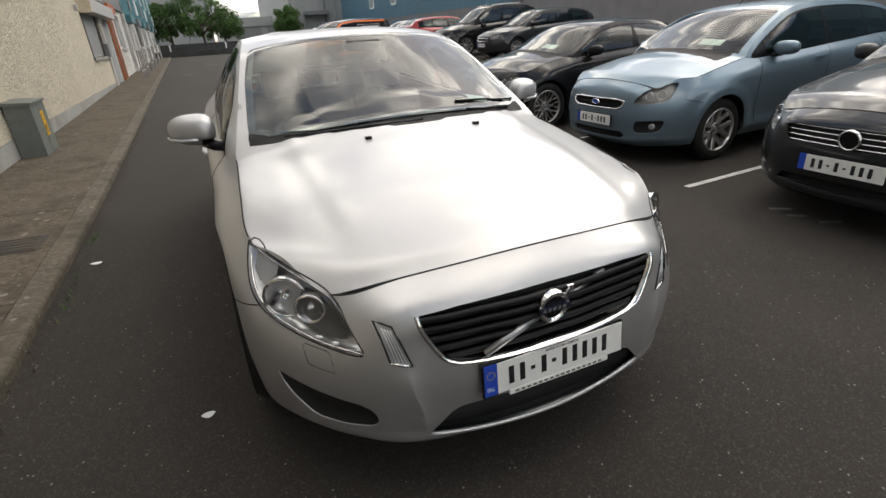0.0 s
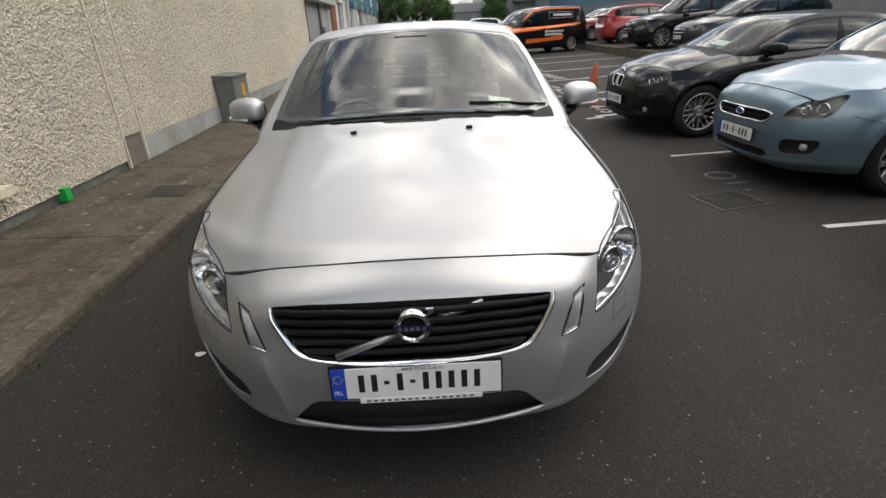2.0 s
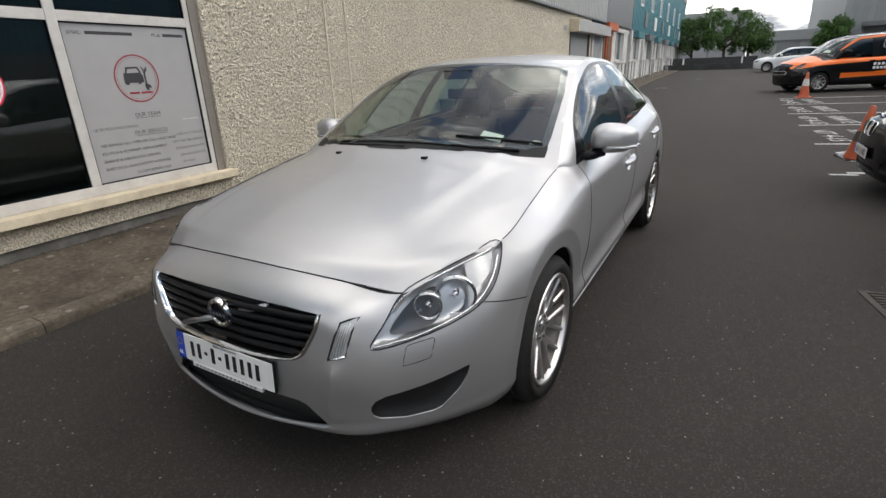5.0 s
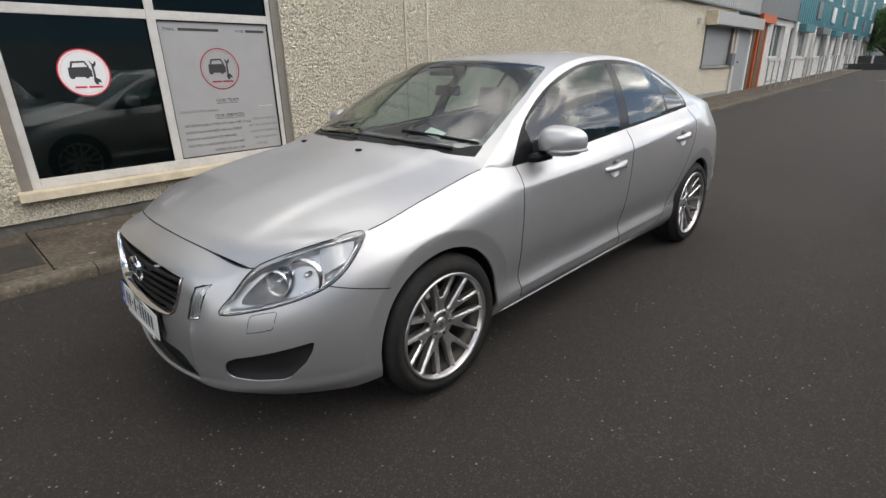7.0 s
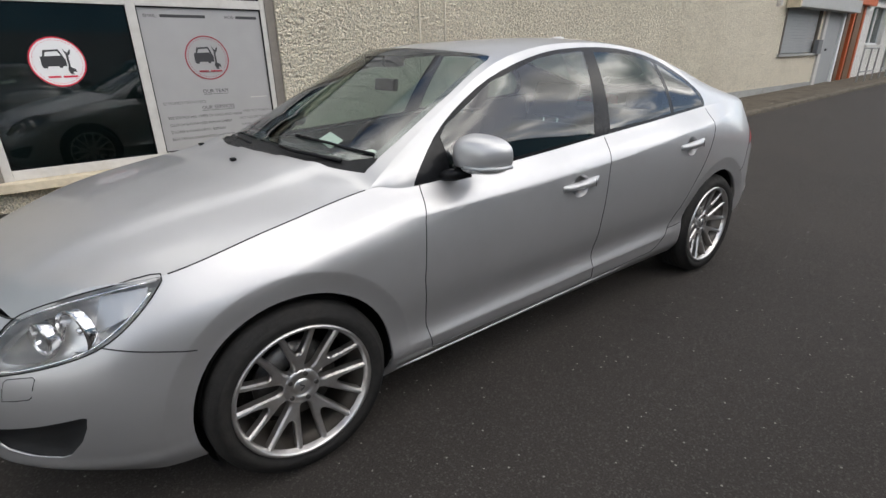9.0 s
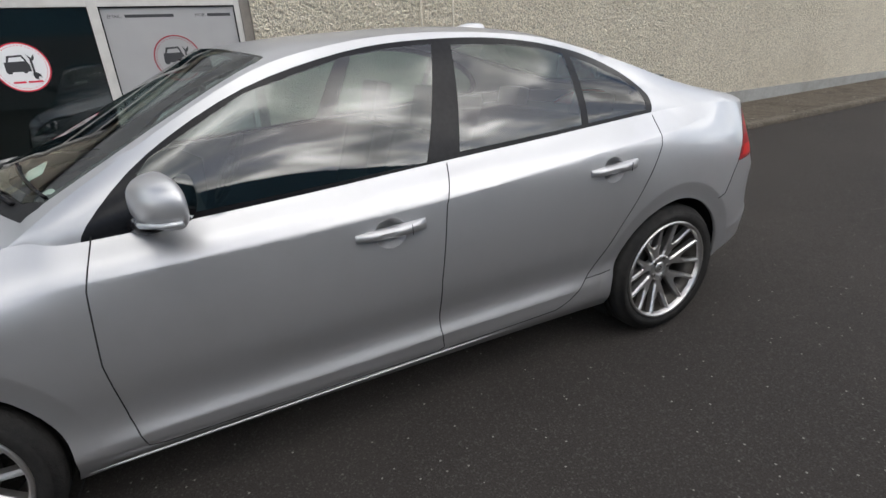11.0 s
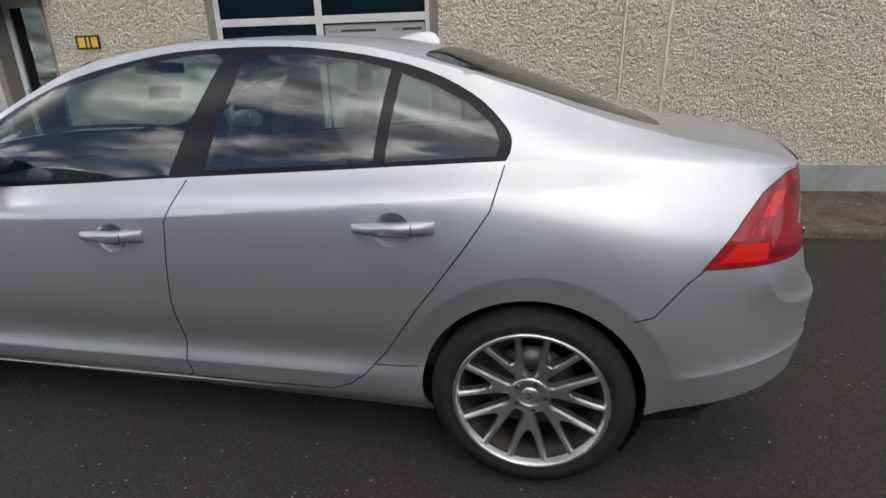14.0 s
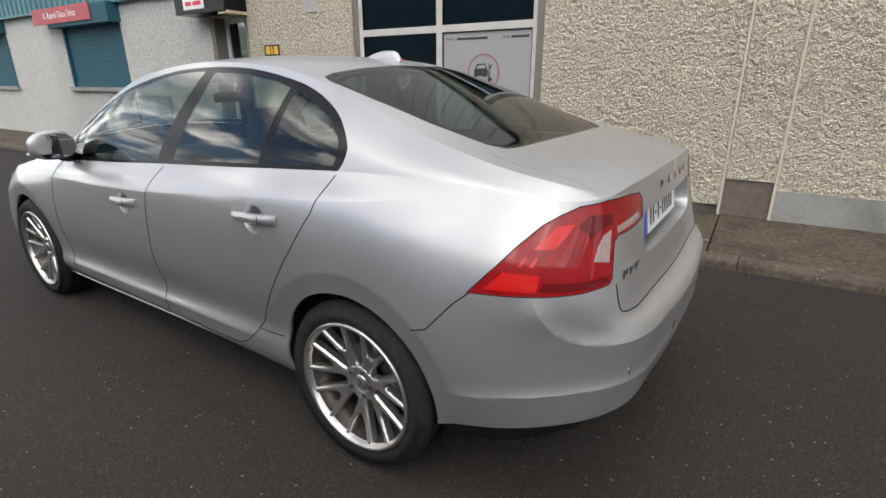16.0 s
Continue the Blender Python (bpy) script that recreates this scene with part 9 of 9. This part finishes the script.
def build_far():
    # building across the yard: grey render below, blue sheet above
    put(part("wall_east", box(20.0, 20.4, -25, 62, 0, 2.62), M["grey_wall"]), "dark grey rendered wall across the car park", "wall")
    ribbed("cladding_blue", "y", 20.0, -25, 62, 2.60, 8.0, M["blue_clad"], "blue profiled cladding above the grey wall")
    put(part("wall_east_body", box(20.2, 34, -25, 62, 0, 7.9), M["grey_wall"]), "body of the building across the yard", "wall")
    for v in (38, 41.2, 44.4, 47.6, 50.8):
        put(part("shutter_door", box(19.93, 20.0, v, v + 2.0, .3, 2.35, .01), M["blue_clad"]), "blue roller door in the grey wall", "door")
    for v in (36, 42, 48):
        w = empty("high_window")
        part("frame", box(19.90, 19.98, v, v + 1.2, 3.6, 4.5, .01), M["white_pvc"], w)
        part("pane", box(19.895, 19.90, v + .1, v + 1.1, 3.7, 4.4), M["room"], w)
        put(w, "white framed upper window in the blue cladding", "window")
    put(part("downpipe", add_cyl(bmesh.new(), (19.9, 22.6, 0), (19.9, 22.6, 7.9), .06, None, 12), M["cladding_dark"]), "dark downpipe on the wall", "pipe", kind="thing")
    # shop units further along the near building
    put(part("shutter_window_recess", box(-.35, -.30, 14.3, 17.3, 1.2, 2.5), M["room"]), "dark recess behind the shutter", "wall")
    s = empty("roller_shutter")
    z = 1.27
    while z < 2.43:
        part("slat", box(-.08, -.055, 14.36, 17.24, z, z + .072, .006), M["shutter"], s)
        z += .078
    part("guide", box(-.1, .02, 14.36, 14.44, 1.25, 2.45, .004), M["plinth_brown"], s)
    part("guide", box(-.1, .02, 17.16, 17.24, 1.25, 2.45, .004), M["plinth_brown"], s)
    part("sill", box(-.06, .06, 14.28, 17.32, 1.18, 1.25, .005), M["plinth"], s)
    put(s, "closed grey roller shutter over a window", "shutter", kind="thing")
    h = empty("shutter_hood")
    part("hood", box(.0, .32, 14.35, 19.8, 2.42, 2.78, .01), M["cladding"], h)
    part("hood_end", box(.005, .325, 14.25, 14.36, 2.40, 2.79, .008), M["sill"], h)
    put(h, "grey boxed shutter hood along the shop front", "hood", kind="thing")
    put(part("alarm_box", box(.0, .10, 13.55, 13.68, 2.42, 2.56, .01), M["frame"]), "small box on the roughcast wall", "box", kind="thing")
    put(part("meter_box", box(.0, .12, 17.1, 17.5, 1.22, 1.62, .01), M["cladding_dark"]), "dark meter box beside the shutter", "box", kind="thing")
    d = empty("door_2")
    part("jamb", box(-.1, .06, 17.5, 17.75, .15, 2.42, .005), M["frame"], d)
    part("leaf", box(-.1, -.02, 17.75, 19.3, .15, 2.42, .005), M["door_grey"], d)
    part("jamb", box(-.1, .06, 19.3, 19.45, .15, 2.42, .005), M["white_pvc"], d)
    part("lock", box(-.02, .01, 18.3, 18.42, 1.3, 1.36, .004), M["ink"], d)
    put(d, "plain grey metal door with a white frame", "door")
    put(part("wall_recess", box(-.35, -.3, 19.45, 21.7, 0, 3), M["brown"]), "brown timber recess", "wall")
    for a, b, mat in ((19.55, 19.9, "brown"), (20.3, 20.45, "orange_wood"), (21.35, 21.55, "orange_wood"), (20.6, 21.2, "brown")):
        put(part("timber_post", box(-.28, .06, a, b, .2, 2.75, .01), M[mat]), "painted timber post of the shop front", "post", kind="thing")
    put(part("orange_fascia", box(.0, .18, 20.1, 22.2, 2.72, 3.02, .01), M["orange_wood"]), "short orange fascia board", "fascia", kind="thing")
    # row of small shops under teal cladding
    holes = []
    v = 22.7
    while v < 58:
        holes.append((v, v + 2.2, 1.45, 2.75))
        holes.append((v + 3.4, v + 4.5, .3, 2.75))
        v += 5.6
    wall_run("wall_shops", 21.7, 62, 0.1, 3.05, M["harl_white"], "white wall of a row of small units", holes)
    for a, b, c, dd in holes:
        w = empty("shop_window" if c > 1 else "shop_door")
        part("pane", box(-.17, -.165, a, b, c, dd), M["window_glass"], w)
        for q in ((a, a + .08, c, dd), (b - .08, b, c, dd), (a, b, c, c + .08), ((a + b) / 2 - .04, (a + b) / 2 + .04, c, dd)):
            part("frame", box(-.2, -.12, *q, .004), M["white_pvc"], w)
        if c > 1:
            part("sill", box(-.12, .07, a - .05, b + .05, c - .08, c, .004), M["frame"], w)
        put(w, "white framed window of a small unit" if c > 1 else "glazed door of a small unit", "window" if c > 1 else "door")
    put(part("room_wall", box(-1.0, -.9, 21, 62, 0, 3), M["room"]), "dark rooms behind the shop windows", "wall")
    put(part("wall_dark_panel", box(-.2, .10, 19.9, 26.5, 3.0, 7.0), M["cladding_dark"]), "dark grey cladding panel", "cladding")
    ribbed("cladding_shops", "y", .12, 26.5, 62, 3.0, 7.7, M["teal"], "teal cladding over the small units", .5, -.04)
    put(part("roof_shops", box(-12, .2, 19.9, 62, 7.0, 7.7), M["cladding_dark"]), "roof of the row of units", "roof")
    put(part("wall_shops_end", box(-12, .12, 61.8, 62, 0, 7.6), M["teal"]), "end wall of the row of units", "wall")
    for k, v in enumerate((28.5, 33.2, 37.9, 43.0, 48.5, 54.0)):
        w = empty("upper_window")
        part("frame", box(.12, .20, v, v + 1.0, 4.3, 5.6, .01), M["white_pvc"], w)
        part("pane", box(.20, .205, v + .1, v + .9, 4.4, 5.5), M["room"], w)
        put(w, "white framed window in the teal cladding", "window")
        b = part("hanging_board", box(.16, .22, v + 2.0, v + 3.1, 3.3, 4.1, .01), M["sticker_white"] if k % 2 else M["cladding_dark"])
        put(b, "plain shop board on the cladding", "sign", kind="thing")
        put(part("awning_box", box(.0, .35, v - 1, v + 1.4, 2.62, 2.95, .02), M["cladding_dark"] if k % 2 else M["teal"]), "boxed sign above a shop window", "sign", kind="thing")
        put(part("bay_pier", box(.0, .14, v - 2.0, v - 1.6, .1, 3.0, .01), M["harl_white"]), "white pier between shop fronts", "pier")
    # pedestrian rails
    for v in (19.6, 22.4, 26.6, 30.4, 35, 40):
        r = empty("pedestrian_rail")
        z = rise(v) + .1
        for dv in (0, .9, 1.8):
            part("post", add_cyl(bmesh.new(), (.72, v + dv, z), (.72, v + dv, z + 1.05), .022, None, 10), M["galv"], r)
        for dz in (1.05, .32):
            part("rail", add_cyl(bmesh.new(), (.72, v - .02, z + dz), (.72, v + 1.82, z + dz), .022, None, 10), M["galv"], r)
        tagged(put(r, "galvanised pedestrian guard rail at the pavement", "railing", "guard rails", "thing"))
    # the end of the yard
    put(part("end_kerb", box(-6, 22, 46.2, 46.6, .3, .98, .02), M["hedge_wall"]), "low dark wall at the end of the yard", "wall")
    put(part("warehouse_low", box(7.5, 22, 74, 90, 0, 4.3), M["warehouse_pale"]), "long pale warehouse beyond the yard", "building")
    put(part("warehouse_fascia", box(7.4, 22, 73.8, 74.0, 3.0, 3.2), M["cladding_dark"]), "dark band on the warehouse", "trim")
    for x in (10, 13.2, 16.4):
        put(part("warehouse_door", box(x, x + 2.4, 73.9, 74.0, .4, 3.0, .02), M["warehouse"]), "grey warehouse loading door", "door")
    put(part("warehouse_left", box(-14, 7.4, 96, 110, 0, 8.5), M["warehouse"]), "grey warehouse behind the trees", "building")
    ribbed("warehouse_tall", "x", 60, 14.0, 40, 0, 12.0, M["warehouse"], "tall grey profiled warehouse", .9, .06)
    put(part("warehouse_tall_body", box(14.0, 44, 60.05, 85, 0, 11.9), M["warehouse"]), "body of the tall warehouse", "building")
    put(part("warehouse_canopy", box(15.5, 18.2, 58.8, 60, 3.7, 4.1), M["cladding_dark"]), "dark loading canopy", "canopy")
    put(part("warehouse_pipe", box(17.9, 18.1, 59.8, 60, .3, 11), M["cladding_dark"]), "dark downpipe on the warehouse", "pipe", kind="thing")
    put(part("hall", box(20.6, 24.5, 56, 60, 0, 4.9), M["warehouse_pale"]), "small pale lean-to", "building")
    put(part("lamp_post", add_cyl(bmesh.new(), (3.1, 56, .4), (2.85, 56, 6.4), .07, .045, 12), M["galv"]), "slim grey lamp post", "lamp post", kind="thing")
    put(part("hoarding", box(-7, 7.2, 52, 52.1, .5, 1.5), M["hedge_wall"]), "dark railing and hedge band", "fence")
    for x in (-1, .2, 1.2, 6.0):
        put(part("bollard", add_cyl(bmesh.new(), (x, 51.5, .4), (x, 51.5, 1.5), .07, None, 10), M["sticker_white"]), "pale bollard at the end of the yard", "bollard", "bollards", "thing")


M["hedge_wall"] = material("dark_wall", (0.05, 0.052, 0.05), rough=0.9, vary=0.3, scale=1.5)
M["blue_clad"] = material("blue_cladding", (0.065, 0.15, 0.21), rough=0.5, vary=0.08, scale=1.2)
build_far()


def tree(name, label, x, v, height, spread, seed, z0=.5):
    rng = random.Random(seed)
    t = empty(name)
    bm = bmesh.new()
    add_tube(bm, [(0, 0, 0), (.05, .02, height * .2), (.0, .06, height * .45), (.08, .0, height * .75)], [.16, .13, .10, .04], 8)
    tips = []
    for k in range(9):
        a = rng.uniform(0, 6.28)
        h0 = height * rng.uniform(.22, .6)
        l = spread * rng.uniform(.45, .85)
        p = [Vector((0, 0, h0)), Vector((math.cos(a) * l * .5, math.sin(a) * l * .5, h0 + l * .35)), Vector((math.cos(a) * l, math.sin(a) * l, h0 + l * .55))]
        add_tube(bm, p, [.06, .04, .015], 6)
        tips += p[1:]
    part("trunk", bm, M["bark"], t, smooth=50)
    verts, faces = [], []
    centres = []
    for k in range(46):
        a, r = rng.uniform(0, 6.28), spread * math.sqrt(rng.random())
        zz = height * (.36 + .60 * rng.random())
        lim = spread * math.sqrt(max(.05, 1 - ((zz / height - .60) / .44) ** 2))
        r = min(r, lim)
        centres.append((r * math.cos(a), r * math.sin(a), zz, rng.uniform(.35, .75)))
    for cx, cy, cz, cr in centres:
        for k in range(230):
            d = Vector((rng.gauss(0, 1), rng.gauss(0, 1), rng.gauss(0, .8)))
            d = d.normalized() * cr * rng.random() ** .45
            c = Vector((cx, cy, cz)) + d
            u = Vector((rng.gauss(0, 1), rng.gauss(0, 1), rng.gauss(0, 1))).normalized()
            w = u.cross(Vector((rng.gauss(0, 1), rng.gauss(0, 1), rng.gauss(0, 1)))).normalized()
            s = rng.uniform(.05, .11)
            i = len(verts)
            verts += [c - u * s, c + w * s * .6, c + u * s, c - w * s * .6]
            faces.append((i, i + 1, i + 2, i + 3))
    me = bpy.data.meshes.new("crown")
    me.from_pydata([tuple(q) for q in verts], [], faces)
    me.materials.append(M["leaf"])
    ob = new("crown", me)
    ob.parent = t
    tagged(ob, kind="stuff")
    t.matrix_world = SITE @ pose(x, v, z0)
    return tagged(t, label, "tree", "trees", "thing")


for n, (x, v, h, s) in enumerate(((4.4, 57, 5.4, 2.9), (1.4, 58.5, 4.9, 2.3), (6.6, 60, 4.3, 1.9), (-1.6, 60, 4.6, 2.2), (13.2, 58, 4.0, 1.2), (22.6, 55.5, 4.2, 1.1))):
    tree("tree", "full green broadleaf tree at the end of the yard", x, v, h, s, 20 + n)
